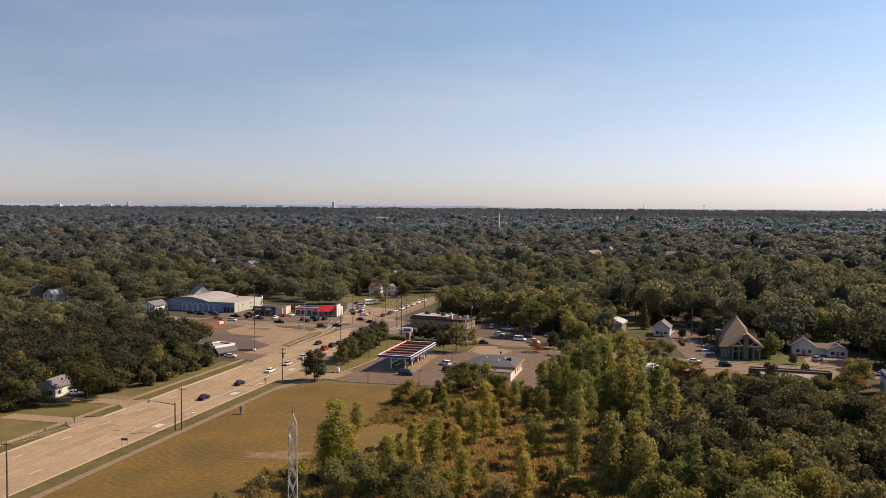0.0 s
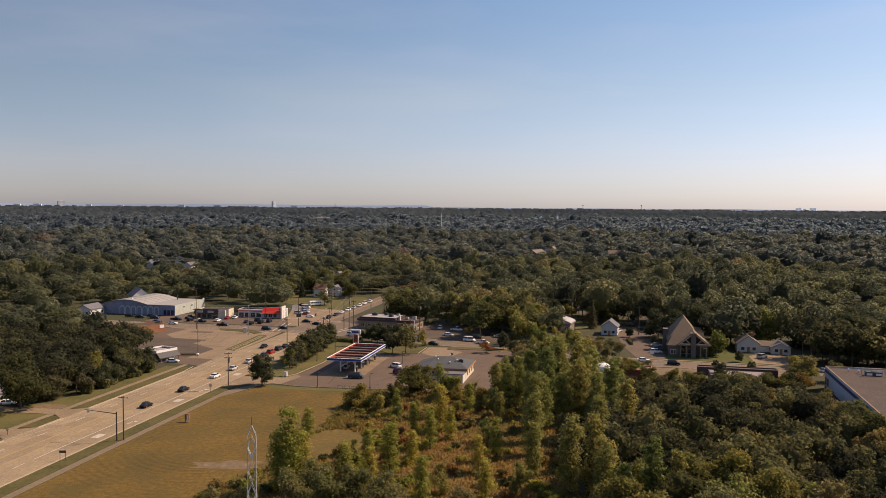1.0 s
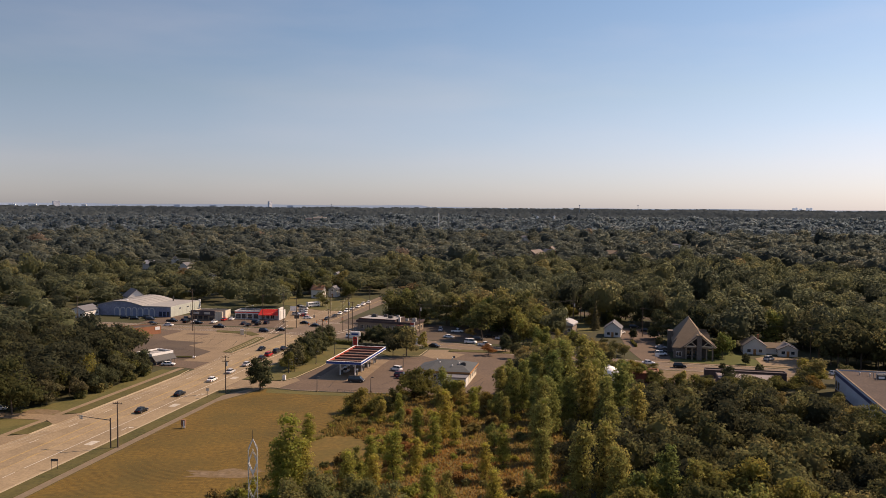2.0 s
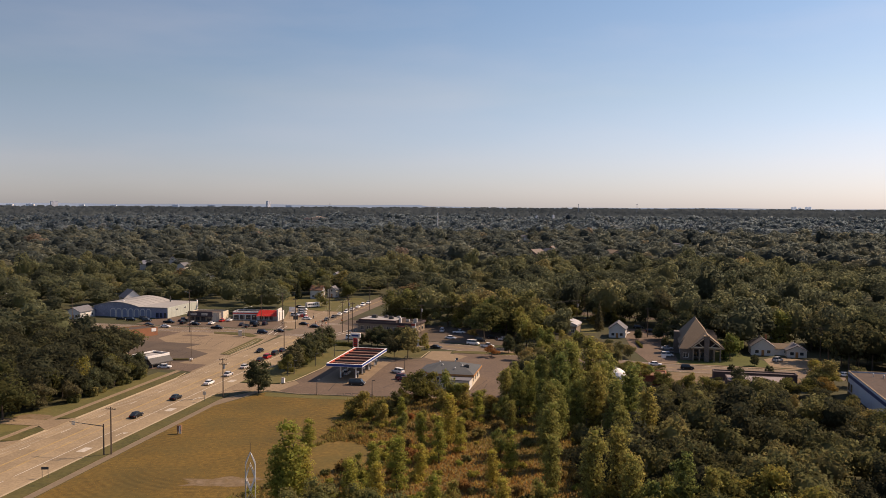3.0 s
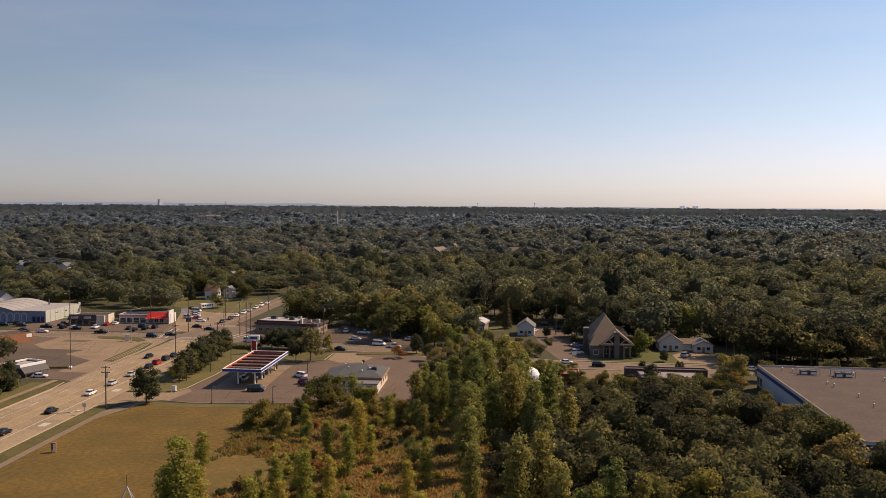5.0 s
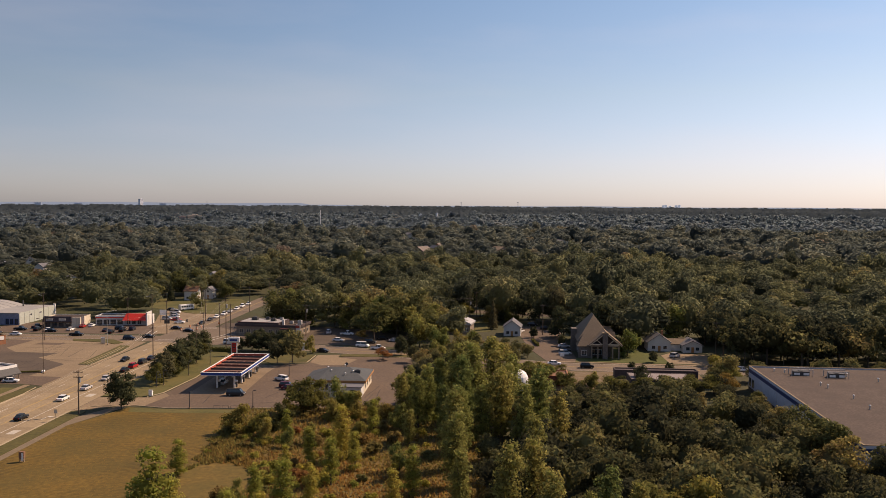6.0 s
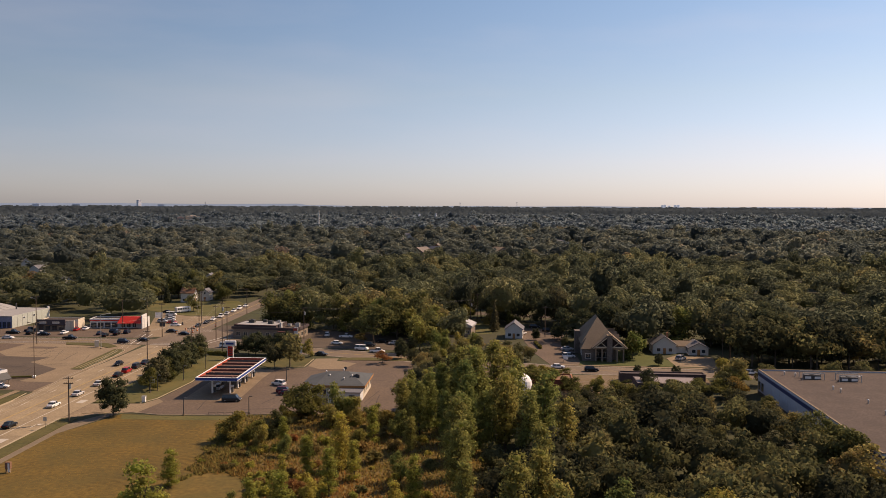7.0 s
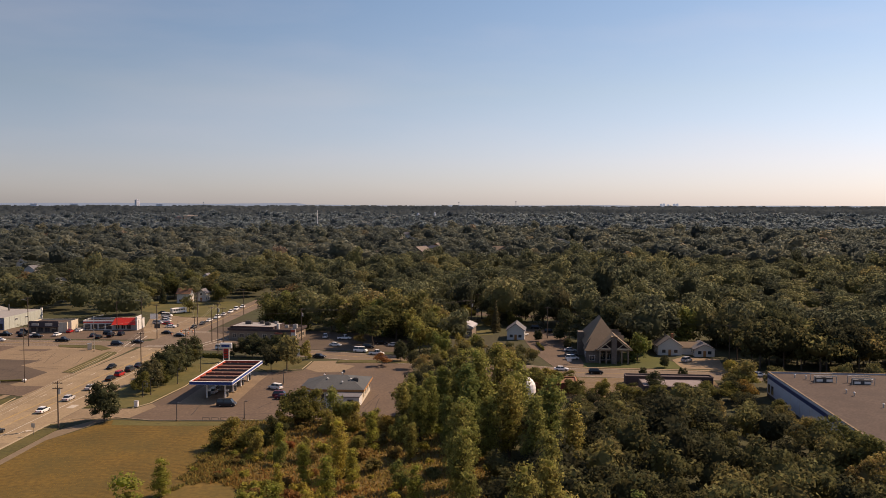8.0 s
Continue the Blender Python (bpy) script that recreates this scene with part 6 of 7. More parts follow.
def car_model(kind, color):
    Ln, W, belt, roof, b0, b1, b2, b3 = KINDS[kind]
    ob = thing("car" if kind != "pickup" else "pickup_truck", pose(0, -300, -40), color + {"sedan": " sedan car standing on the pavement surface", "suv": " tall estate car on the asphalt", "van": " boxy van on the asphalt",
                                                                              "pickup": " pickup truck with open load bed"}[kind], "car")
    h = W / 2
    X = lambda f: Ln / 2 - f * Ln
    secs = []
    for f, zt, zb, k in ((0.0, 0.62, 0.38, 0.80), (0.03, 0.74, 0.26, 0.92), (b0 * 0.7, belt - 0.08, 0.24, 1.0), (b0, belt - 0.02, 0.24, 1.0), (0.5, belt, 0.24, 1.0), (b3, belt + 0.02, 0.26, 1.0), (0.985, belt - 0.08, 0.30, 0.93), (1.0, belt - 0.22, 0.42, 0.84)):
        secs.append([(X(f), -h * k, zb), (X(f), h * k, zb), (X(f), h * k, (zb + zt) / 2 + 0.1), (X(f), h * k * 0.90, zt), (X(f), -h * k * 0.90, zt), (X(f), -h * k, (zb + zt) / 2 + 0.1)])
    part("body", loft(secs), paints[color], ob)
    c = 0.87
    gl = loft([[(X(b0), -h * c, belt - 0.04), (X(b0), h * c, belt - 0.04), (X(b0) - 0.02, h * c, belt - 0.02), (X(b0) - 0.02, -h * c, belt - 0.02)],
               [(X(b1), -h * c, belt - 0.04), (X(b1), h * c, belt - 0.04), (X(b1), h * c * 0.8, roof - 0.05), (X(b1), -h * c * 0.8, roof - 0.05)],
               [(X(b2), -h * c, belt - 0.04), (X(b2), h * c, belt - 0.04), (X(b2), h * c * 0.8, roof - 0.05), (X(b2), -h * c * 0.8, roof - 0.05)],
               [(X(b3), -h * c, belt - 0.04), (X(b3), h * c, belt - 0.04), (X(b3) + 0.02, h * c * 0.95, belt + 0.03), (X(b3) + 0.02, -h * c * 0.95, belt + 0.03)]])
    part("glazing", gl, glass, ob, "dark windows")
    r0, r1 = X(b1) + 0.05, X(b2) - 0.05
    part("roof", box(min(r0, r1), max(r0, r1), -h * c * 0.8, h * c * 0.8, roof - 0.06, roof + 0.01, bevel=0.02), paints[color], ob)
    for sy in (-1, 1):
        part("pillar", tube((X((b1 + b2) / 2), sy * h * c * 1.0, belt - 0.03), (X((b1 + b2) / 2), sy * h * c * 0.82, roof - 0.03), 0.06, n=4), paints[color], ob)
        part("headlight", box(X(0.03), X(0.0) + 0.0, *sorted((sy * h * 0.5, sy * h * 0.82)), 0.58, 0.72), head_lens, ob, "clear headlight")
        part("taillight", box(X(1.0) - 0.01, X(0.985), *sorted((sy * h * 0.55, sy * h * 0.84)), belt - 0.3, belt - 0.12), tail_lens, ob, "red tail light")
    for fx in (0.19, 0.80):
        for sy in (-1, 1):
            m = pose(X(fx), sy * (h - 0.1), 0.33)
            w = part("wheel", tube((0, -0.11, 0), (0, 0.11, 0), 0.33, n=12), rubber, ob, "black tyre")
            w.matrix_basis = m
            part("rim", tube((0, -0.125, 0), (0, 0.125, 0), 0.19, n=10), rim_metal, w, "metal rim")
    if kind == "pickup":
        part("load_bed", box(X(0.965), X(0.62), -h * 0.80, h * 0.80, belt - 0.05, belt + 0.03), rubber, ob, "dark open load bed")
    return ob


MODELS = {}


def car(kind, color, x, y, heading, z=0.06, group="cars"):
    key = (kind, color)
    if key not in MODELS:
        MODELS[key] = car_model(kind, color)
    ob = copy_thing(MODELS[key], pose(x, y, z, 0, 0, heading))
    return tagged(ob, group=group)


ALONG = math.degrees(math.atan2(UY, UX))     # away from the field, along the main road
CROSS = ALONG - 90
# on the main road
for kind, color, s0, w, way in (("sedan", "black", 36, 8.2, 1), ("sedan", "black", 57, 8.2, 1), ("sedan", "white", 78, 8.2, 1), ("sedan", "silver", 91.5, 8.2, 1), ("sedan", "silver", 105, 8.4, 1), ("sedan", "black", 118, 8.3, 1),
                                ("suv", "red", 124.5, 8.3, 1), ("suv", "dark grey", 132.0, 8.2, 1), ("sedan", "dark blue", 139, 8.2, 1), ("sedan", "black", 136, 16.2, -1)):
    car(kind, color, *R(s0, w), ALONG + (180 if way < 0 else 0), 0.06, "cars on the main road")
for i, (kind, color) in enumerate((("sedan", "black"), ("sedan", "dark grey"), ("sedan", "white"), ("suv", "white"), ("sedan", "silver"), ("sedan", "white"), ("suv", "white"), ("sedan", "white"))):
    car(kind, color, *R(226 + i * 10.5, 20.2 - (i % 2) * 0.3), ALONG + 180, 0.07, "cars queueing beyond the crossing")
# crossing and cross street
for kind, color, x, y, hd in (("suv", "dark blue", -53.9, 389.7, CROSS), ("sedan", "black", -47.0, 393.2, CROSS), ("sedan", "white", -101.1, 409.6, CROSS - 2), ("pickup", "black", -76.5, 403.8, CROSS), ("suv", "black", -61.6, 418.0, CROSS),
                              ("sedan", "black", -32.4, 406.2, CROSS), ("sedan", "dark grey", 20.3, 347.5, CROSS - 15), ("pickup", "white", 41, 349.5, CROSS - 15), ("van", "white", 36.0, 356.0, CROSS - 15), ("suv", "black", 105.5, 301.0, CROSS - 3),
                              ("sedan", "white", 96.4, 308.2, CROSS - 5), ("sedan", "black", -110, 415, CROSS), ("van", "silver", -4, 374, CROSS - 12), ("van", "white", -14, 371.5, CROSS - 12)):
    car(kind, color, x, y, hd, 0.08, "cars on the cross street")
# parked
for kind, color, x, y, hd in (("sedan", "white", -76.5, 311.5, CROSS + 10), ("sedan", "red", -78.8, 428, 80), ("sedan", "white", -75.5, 430, 80), ("suv", "black", -95.5, 421, 75), ("sedan", "white", -91, 420, 75), ("sedan", "white", -82, 419.5, 75),
                              ("sedan", "black", -89, 416.5, CROSS), ("pickup", "black", -103, 424, CROSS), ("suv", "dark grey", -115, 430, CROSS), ("sedan", "dark blue", -67, 414, 80), ("suv", "black", -60, 412, 80),
                              ("van", "white", -44.1, 471, CROSS), ("sedan", "white", -42.7, 453, CROSS), ("sedan", "silver", -43.4, 461, CROSS), ("sedan", "white", -38.6, 434, CROSS), ("sedan", "red", -41, 443, CROSS), ("sedan", "black", -38.2, 415, CROSS),
                              ("suv", "silver", -45.5, 447, CROSS), ("sedan", "black", -47, 482, CROSS), ("suv", "black", -123, 432, CROSS + 8), ("suv", "dark grey", -118, 436, CROSS + 8), ("sedan", "black", -129, 436, CROSS + 8), ("pickup", "dark blue", -98, 430, 70), ("sedan", "black", -64, 409, 80), ("suv", "dark blue", -56.5, 416, 80)):
    car(kind, color, x, y, hd, 0.06, "parked cars at the shops")
for kind, color, x, y, hd in (("suv", "white", 4.2, 299.5, ALONG + 60), ("suv", "maroon", 5.6, 289.0, CROSS), ("sedan", "maroon", 6.2, 286.0, CROSS), ("van", "dark grey", -9.0, 281.0, CROSS), ("suv", "silver", -13.2, 297.5, ALONG)):
    car(kind, color, x, y, hd, 0.05, "cars at the filling station")
for kind, color, x, y, hd in (("suv", "white", 25.8, 392.0, 80), ("pickup", "white", 33.0, 386.5, CROSS), ("sedan", "black", 46, 372, CROSS), ("sedan", "silver", 50, 366, CROSS), ("sedan", "white", 28, 371, CROSS - 15), ("suv", "dark grey", 40, 364, CROSS - 10)):
    car(kind, color, x, y, hd, 0.07, "parked cars at the restaurant")
for kind, color, x, y, hd in (("suv", "silver", 144.5, 314.0, 30), ("suv", "white", 107.0, 326.0, CROSS + 5), ("sedan", "dark grey", 109.0, 332.0, CROSS + 5), ("sedan", "silver", 112.0, 341.0, CROSS + 5), ("sedan", "white", 107.0, 381.0, 40), ("suv", "black", 120, 386, CROSS),
                              ("sedan", "white", 154.5, 286.3, CROSS), ("sedan", "white", -106.5, 247.5, 10), ("suv", "black", 118, 398, CROSS), ("suv", "white", 181, 250, CROSS)):
    car(kind, color, x, y, hd, 0.09, "parked cars by the houses")
for ob in MODELS.values():
    for o in (*ob.children_recursive, ob):
        bpy.data.objects.remove(o)

bus = thing("minibus", pose(-39.8, 482.5, 0.06, 0, 0, CROSS + 48), "white minibus parked on the lot", "bus")
part("body", box(-3.9, 3.9, -1.15, 1.15, 0.45, 2.9, bevel=0.18), white_paint, bus)
for sy in (-1, 1):
    for k in range(5):
        part("window", box(-3.2 + k * 1.3, -2.2 + k * 1.3, *sorted((sy * 1.14, sy * 1.17)), 1.6, 2.4), glass, bus)
part("windscreen", box(3.86, 3.93, -0.95, 0.95, 1.5, 2.5), glass, bus)
for px in (-2.4, 2.5):
    for sy in (-1, 1):
        w = part("wheel", tube((px, sy * 0.85, 0.45), (px, sy * 1.16, 0.45), 0.45, n=12), rubber, bus, "black tyre")

# hedges
def hedge(x0, y0, x1, y1, w, h, label):
    ob = thing("hedge", pose(x0, y0, 0.1, 0, 0, math.degrees(math.atan2(y1 - y0, x1 - x0))), label, "hedge")
    L = math.hypot(x1 - x0, y1 - y0)
    g = np.random.default_rng(int(abs(x0) * 10))
    bm = bmesh.new()
    for k in range(int(L * 26)):
        c = Vector((g.uniform(0, L), g.uniform(-w, w) / 2, g.uniform(0.15, h)))
        n = Vector(g.normal(size=3)).normalized()
        t = n.orthogonal().normalized() * g.uniform(0.2, 0.4)
        b = n.cross(t)
        bm.faces.new([bm.verts.new(c + t), bm.verts.new(c + b), bm.verts.new(c - t), bm.verts.new(c - b)])
    part("foliage", bm, leaf_wood, ob)
    part("inside", box(0.1, L - 0.1, -w * 0.4, w * 0.4, 0, h * 0.85, bevel=0.1), leaf_wood, ob)
    return ob


hedge(-23, 357.5, -13, 353.5, 1.4, 1.5, "clipped dark hedge behind the filling station")
hedge(103, 345, 105, 358, 1.0, 1.0, "low hedge along the parking lot")

# ---- trees ----
rng = np.random.default_rng(7)


def ico_data(level):
    bm = bmesh.new()
    bmesh.ops.create_icosphere(bm, subdivisions=level, radius=1.0)
    v = np.array([q.co[:] for q in bm.verts])
    f = np.array([[w.index for w in q.verts] for q in bm.faces])
    bm.free()
    return v, f


ICO1, ICO2 = ico_data(1), ico_data(2)


def lobes_of(shape, g, count=9):
    """Balls that make up a crown one metre high and about one wide, by kind of tree; the first is its inside."""
    out = []
    if shape == "broad":
        out.append((0, 0, 0.46, 0.34, 0.34))
        lean = g.uniform(0, math.tau)
        for k in range(count * 2):
            a, h = k * 2.4 + g.uniform(-0.5, 0.5), 0.14 + 0.74 * ((k * 0.618) % 1.0)
            r = (0.40 * math.sin(math.pi * min(0.95, h + 0.08)) ** 0.8 + 0.02) * g.uniform(0.75, 1.12) * (1 + 0.16 * math.cos(a - lean))
            s = g.uniform(0.10, 0.20)
            out.append((r * math.cos(a), r * math.sin(a), h * g.uniform(0.94, 1.06), s, s * g.uniform(0.6, 0.85)))
    elif shape == "dome":
        out.append((0, 0, 0.40, 0.36, 0.40))
        lean = g.uniform(0, math.tau)
        for k in range(count):
            a, e = k * 2.4 + g.uniform(-0.5, 0.5), -0.15 + 1.6 * ((k * 0.618 + 0.2) % 1.0)
            s = g.uniform(0.13, 0.22) * (1.0 if count > 8 else 1.25)
            r = 0.36 * g.uniform(0.85, 1.15) * (1 + 0.2 * math.cos(a - lean))
            out.append((r * math.cos(e) * math.cos(a), r * math.cos(e) * math.sin(a), 0.42 + 0.36 * math.sin(e) * g.uniform(0.8, 1.15), s, s * g.uniform(0.65, 0.95)))
    elif shape == "tall":
        for k in range(15):
            h = 0.06 + 0.86 * k / 14 + g.uniform(-0.03, 0.03)
            a = k * 2.4 + g.uniform(-0.6, 0.6)
            r = 0.13 * g.uniform(0.3, 1) * (1.1 - 0.6 * h)
            s = (0.165 - 0.26 * (h - 0.45) ** 2) * g.uniform(0.7, 1.15)
            out.append((r * math.cos(a), r * math.sin(a), h, s, s * 0.55))
    elif shape == "oval":
        out.append((0, 0, 0.47, 0.33, 0.38))
        for k in range(16):
            a, h = k * 2.4 + g.uniform(-0.4, 0.4), 0.12 + 0.74 * k / 15
            r = 0.29 * math.sin(math.pi * (0.12 + 0.80 * h)) + 0.01
            s = g.uniform(0.12, 0.19)
            out.append((r * math.cos(a), r * math.sin(a), h, s, s * 0.85))
    elif shape == "cone":
        for k in range(9):
            h = 0.05 + 0.87 * k / 8
            s = 0.26 * (1.02 - h)
            out.append((g.normal(0, 0.015), g.normal(0, 0.015), h, s, 0.10))
    elif shape == "bush":
        for k in range(8):
            a, r = g.uniform(0, math.tau), g.uniform(0, 0.38)
            s = g.uniform(0.16, 0.30)
            out.append((r * math.cos(a), r * math.sin(a), g.uniform(0.15, 0.62), s, s))
    return np.array(out)


def crown_arrays(shape, width, height, n, size, g, core=0, core_scale=0.66, count=9, ruffle=0.8, reach=1.10):
    """Sprays of leaves set over the lobes, round a darker inside: core is how many lobes have one, 0 for all. Returns points, quads and triangles."""
    L = lobes_of(shape, g, count)
    L[:, [0, 1, 3]] *= width
    L[:, [2, 4]] *= height
    wt = L[:, 3] * L[:, 4] + L[:, 3] ** 2
    many = n * 4
    pick = g.choice(len(L), size=many, p=wt / wt.sum())
    d = g.normal(size=(many, 3))
    d /= np.linalg.norm(d, axis=1)[:, None]
    rad = L[pick][:, [3, 3, 4]]
    p = L[pick, :3] + d * rad * g.uniform(0.72, reach, size=(many, 1))
    deep = np.zeros(many, bool)
    for l in L:
        q = (p - l[:3]) / np.array([l[3], l[3], l[4]])
        deep |= (q * q).sum(1) < 0.5
    keep = np.where(~deep & (d[:, 2] > -0.7))[0][:n]
    p, d = p[keep], d[keep]
    m = len(p)
    nrm = d + g.normal(0, ruffle, size=(m, 3)) + np.array([0, 0, 0.35])
    nrm /= np.linalg.norm(nrm, axis=1)[:, None]
    t = np.cross(nrm, g.normal(size=(m, 3)))
    t /= np.linalg.norm(t, axis=1)[:, None]
    b = np.cross(nrm, t)
    sz = size * g.uniform(0.5, 1.3, size=(m, 1))
    k = g.uniform(0.7, 1.1, size=(m, 3, 1))
    leafy = np.stack([p + t * sz * k[:, 0], p + (b * 0.87 - t * 0.5) * sz * k[:, 1], p - (b * 0.87 + t * 0.5) * sz * k[:, 2]], 1).reshape(-1, 3)
    pts, tris = [leafy], [np.arange(m * 3).reshape(-1, 3)]
    base = m * 3
    iv, jf = ICO2 if core == 1 and n > 200 else ICO1
    for l in (L[:1] if core == 1 else L):
        q = iv * np.array([l[3], l[3], l[4]]) * core_scale * g.uniform(0.82, 1.12, size=(len(iv), 1)) + l[:3]
        pts.append(q)
        tris.append(jf + base)
        base += len(q)
    return np.concatenate(pts), np.zeros((0, 4), int), np.concatenate(tris)


def mesh_of(name, pts, quads, tris, material, tint=None):
    me = bpy.data.meshes.new(name)
    nq, nt_ = len(quads), len(tris)
    me.vertices.add(len(pts))
    me.vertices.foreach_set("co", np.ascontiguousarray(pts, dtype=np.float32).ravel())
    me.loops.add(nq * 4 + nt_ * 3)
    me.loops.foreach_set("vertex_index", np.concatenate([quads.ravel(), tris.ravel()]).astype(np.int32))
    me.polygons.add(nq + nt_)
    me.polygons.foreach_set("loop_start", np.concatenate([np.arange(nq) * 4, nq * 4 + np.arange(nt_) * 3]).astype(np.int32))
    if tint is not None:
        at = me.attributes.new("tint", "FLOAT", "POINT")
        at.data.foreach_set("value", tint.astype(np.float32))
    me.update(calc_edges=True)
    me.materials.append(material)
    return me


def trunk_bm(height, r, g, limbs=5, spread=0.3, top=0.7):
    bm = bmesh.new()
    a = Vector((0, 0, -0.2))
    for k in range(3):
        b = Vector((g.normal(0, 0.03) * height * 0.4, g.normal(0, 0.03) * height * 0.4, height * top * (k + 1) / 3))
        tube(a, b, r * (1 - k * 0.27), r * (1 - (k + 1) * 0.27), 7, bm, cap=False)
        a = b
    for k in range(limbs):
        z = height * g.uniform(0.25, 0.55)
        an = g.uniform(0, math.tau)
        tube((0, 0, z), (math.cos(an) * height * spread, math.sin(an) * height * spread, z + height * g.uniform(0.12, 0.3)), r * 0.42, r * 0.12, 5, bm, cap=False)
    return bm


def tree_model(shape, width, height, n, size, material, label, seed, category="tree", bare=0.2):
    """One tree of a kind, as trunk and crown; its crown starts at that share of its height."""
    g = np.random.default_rng(seed)
    ob = thing("tree", Matrix.Translation((0, -400 - seed * 20, -60)), label, category, "trees")
    pts, q, t = crown_arrays(shape, width, height * (1 - bare), n, size, g, 0, 0.74 if shape == "oval" else 0.62, 9, 0.7, 1.30 if shape == "tall" else 1.18)
    pts[:, 2] += height * bare
    crown = new("crown", mesh_of("crown", pts, q, t, material))
    crown.parent = ob
    part("trunk", trunk_bm(height, max(0.12, height * 0.019), g, 5, 0.07 if shape == "tall" else 0.24, 0.72), bark, ob)
    return ob


def bush_model(width, height, n, size, material, label, seed):
    g = np.random.default_rng(seed)
    pts, q, t = crown_arrays("bush", width, height, n, size, g)
    pts[:, 2] = np.maximum(pts[:, 2], -0.05)
    ob = new("shrub", mesh_of("shrub", pts, q, t, material))
    return tagged(ob, label, "shrub", "shrubs")


LB = "broad green deciduous tree in early autumn leaf"
LW = "dark green tree of the dense woods"
LT = "tall slender poplar with yellowing leaves"
broad = [tree_model("broad", 9.8 + k % 3, 12.0, 2250, 0.33, leaf, LB, 10 + k, bare=0.06) for k in range(4)]
woodt = [tree_model("broad", 9.0 + k % 3, 10.0, 2250, 0.30, leaf_wood, LW, 20 + k, bare=0.02) for k in range(4)]
darkt = [tree_model("broad", 9.5 + k % 3, 11.0, 2300, 0.32, leaf_dark, "tall dark green tree at the wood's edge", 70 + k, bare=0.04) for k in range(3)]
tall = [tree_model("tall", 10.5 + k, 16.0, 2500, 0.27, leaf_gold, LT, 30 + k, bare=0.05) for k in range(3)]
poplar = [tree_model("tall", 10.5 + k, 16.0, 2500, 0.25, leaf_yellow, "young poplar with yellow-green autumn leaves", 34 + k, bare=0.03) for k in range(2)]
gold = [tree_model("broad", 8.0, 10.0, 1700, 0.30, leaf_gold, "bushy yellow-green tree beside the rough ground", 60 + k, bare=-0.04) for k in range(2)]
full = [tree_model("oval", 8.6, 10.0, 2000, 0.28, leaf_dark, "full round maple with dark green crown", 45 + k, bare=0.07) for k in range(2)]
cone = [tree_model("cone", 9.0, 13.0, 900, 0.42, leaf_dark, "dark conical spruce tree", 40, bare=0.05)]
bush = [bush_model(3.4, 2.3, 320, 0.27, m, l, 50 + k) for k, (m, l) in enumerate(((leaf, "green rounded shrub beside tall grass"), (leaf_rust, "rusty brown autumn shrub"), (leaf_yellow, "yellow-green shrub in dry grass"),
                                                                                  (leaf_rust, "low russet thicket shrub")))]
maple = [tree_model("broad", 11.0, 12.0, 2250, 0.33, leaf, "large spreading maple with clear trunk beside the lot", 90, bare=0.24)]
rusty = [tree_model("broad", 9.0, 8.0, 1300, 0.32, leaf_rust, "small tree in red-brown autumn leaf", 92, bare=0.14)]
PARKED = poplar + maple + rusty + darkt + gold + full + broad + woodt + tall + cone + bush
planted = []


def plant(models, x, y, scale, wide=1.0):
    src = models[int(rng.integers(len(models)))]
    k = scale * rng.uniform(0.94, 1.06)
    m = Matrix.Translation((x, y, 0)) @ Matrix.Rotation(rng.uniform(0, math.tau), 4, "Z")
    ob = copy_thing(src, m)
    ob.scale = (k * wide, k * wide, k)
    planted.append((x, y, 3.0 * k))
    return ob


# trees that stand out, with their heights in metres
def grove(models, rows, unit, wide=1.0):
    for x, y, h in rows:
        plant(models, x, y, h / unit, wide)


grove(full, [(-38.3, 271.0, 9.6)], 10.0, 1.12)
grove(woodt, [(-100.4, 242.0, 16), (-96.8, 261.0, 11), (-121, 246, 13), (-92, 276, 11), (-86, 288, 10), (-116, 229, 9), (-122, 222, 10)], 10.0, 1.0)
grove(full, [(56, 333, 5), (62, 330, 4.5), (132, 306, 4.5), (47.7, 336, 7), (117, 291, 4), (128, 286, 4.5), (112.5, 345, 4.5), (108, 366, 4.8)], 10.0, 1.0)
grove(gold, [(128.5, 319, 10.0), (86, 283, 5.0), (112, 259, 6.0), (97, 275, 4.5)], 10.0, 1.05)
grove(woodt, [(92, 289, 4.0), (140, 276, 8.0), (137, 268, 7.0), (84, 287, 6.0), (104, 257, 6.3), (120, 256, 6.2), (127, 257, 6.0), (133, 259, 5.6), (80, 290, 6.0), (103, 268, 4.0), (92, 264, 5.6), (86, 266, 6.0), (96, 259, 6.2), (109, 264, 4.8),
              (116, 262, 4.8), (124, 264, 4.6), (80, 279, 6.5), (76, 284, 7), (87, 274, 5.2)], 10.0, 1.3)
grove(darkt, [(111, 270, 6.5)], 10.0, 1.0)
grove(full, [(-31.5, 306, 8.5), (-29, 316, 9.0), (-27, 325, 9.0), (-25.5, 333, 9.5), (-23, 341, 9.0)], 9.2, 1.15)
grove(woodt, [(-33.0, 300.0, 6.5), (-30.0, 311, 7.4), (-27.6, 320.5, 7.8), (-26.0, 329, 7.4), (-24.2, 337, 8.0)], 10.0, 0.95)
grove(full, [(-3, 353.5, 8.5), (1, 352, 7.5), (7, 349, 8.5), (10.5, 348, 7)], 9.4, 1.2)
grove(darkt, [(-9, 356, 4.5), (4, 352.5, 7.5), (-5.5, 355, 6.5)], 10.0, 1.0)
grove(gold, [(57, 350, 13.5), (62, 342, 10)], 10.0, 1.0)
grove(cone, [(98, 392, 14), (84, 418, 15)], 13.0, 0.9)
grove(maple, [(42, 367, 16.5)], 12.0, 1.1)
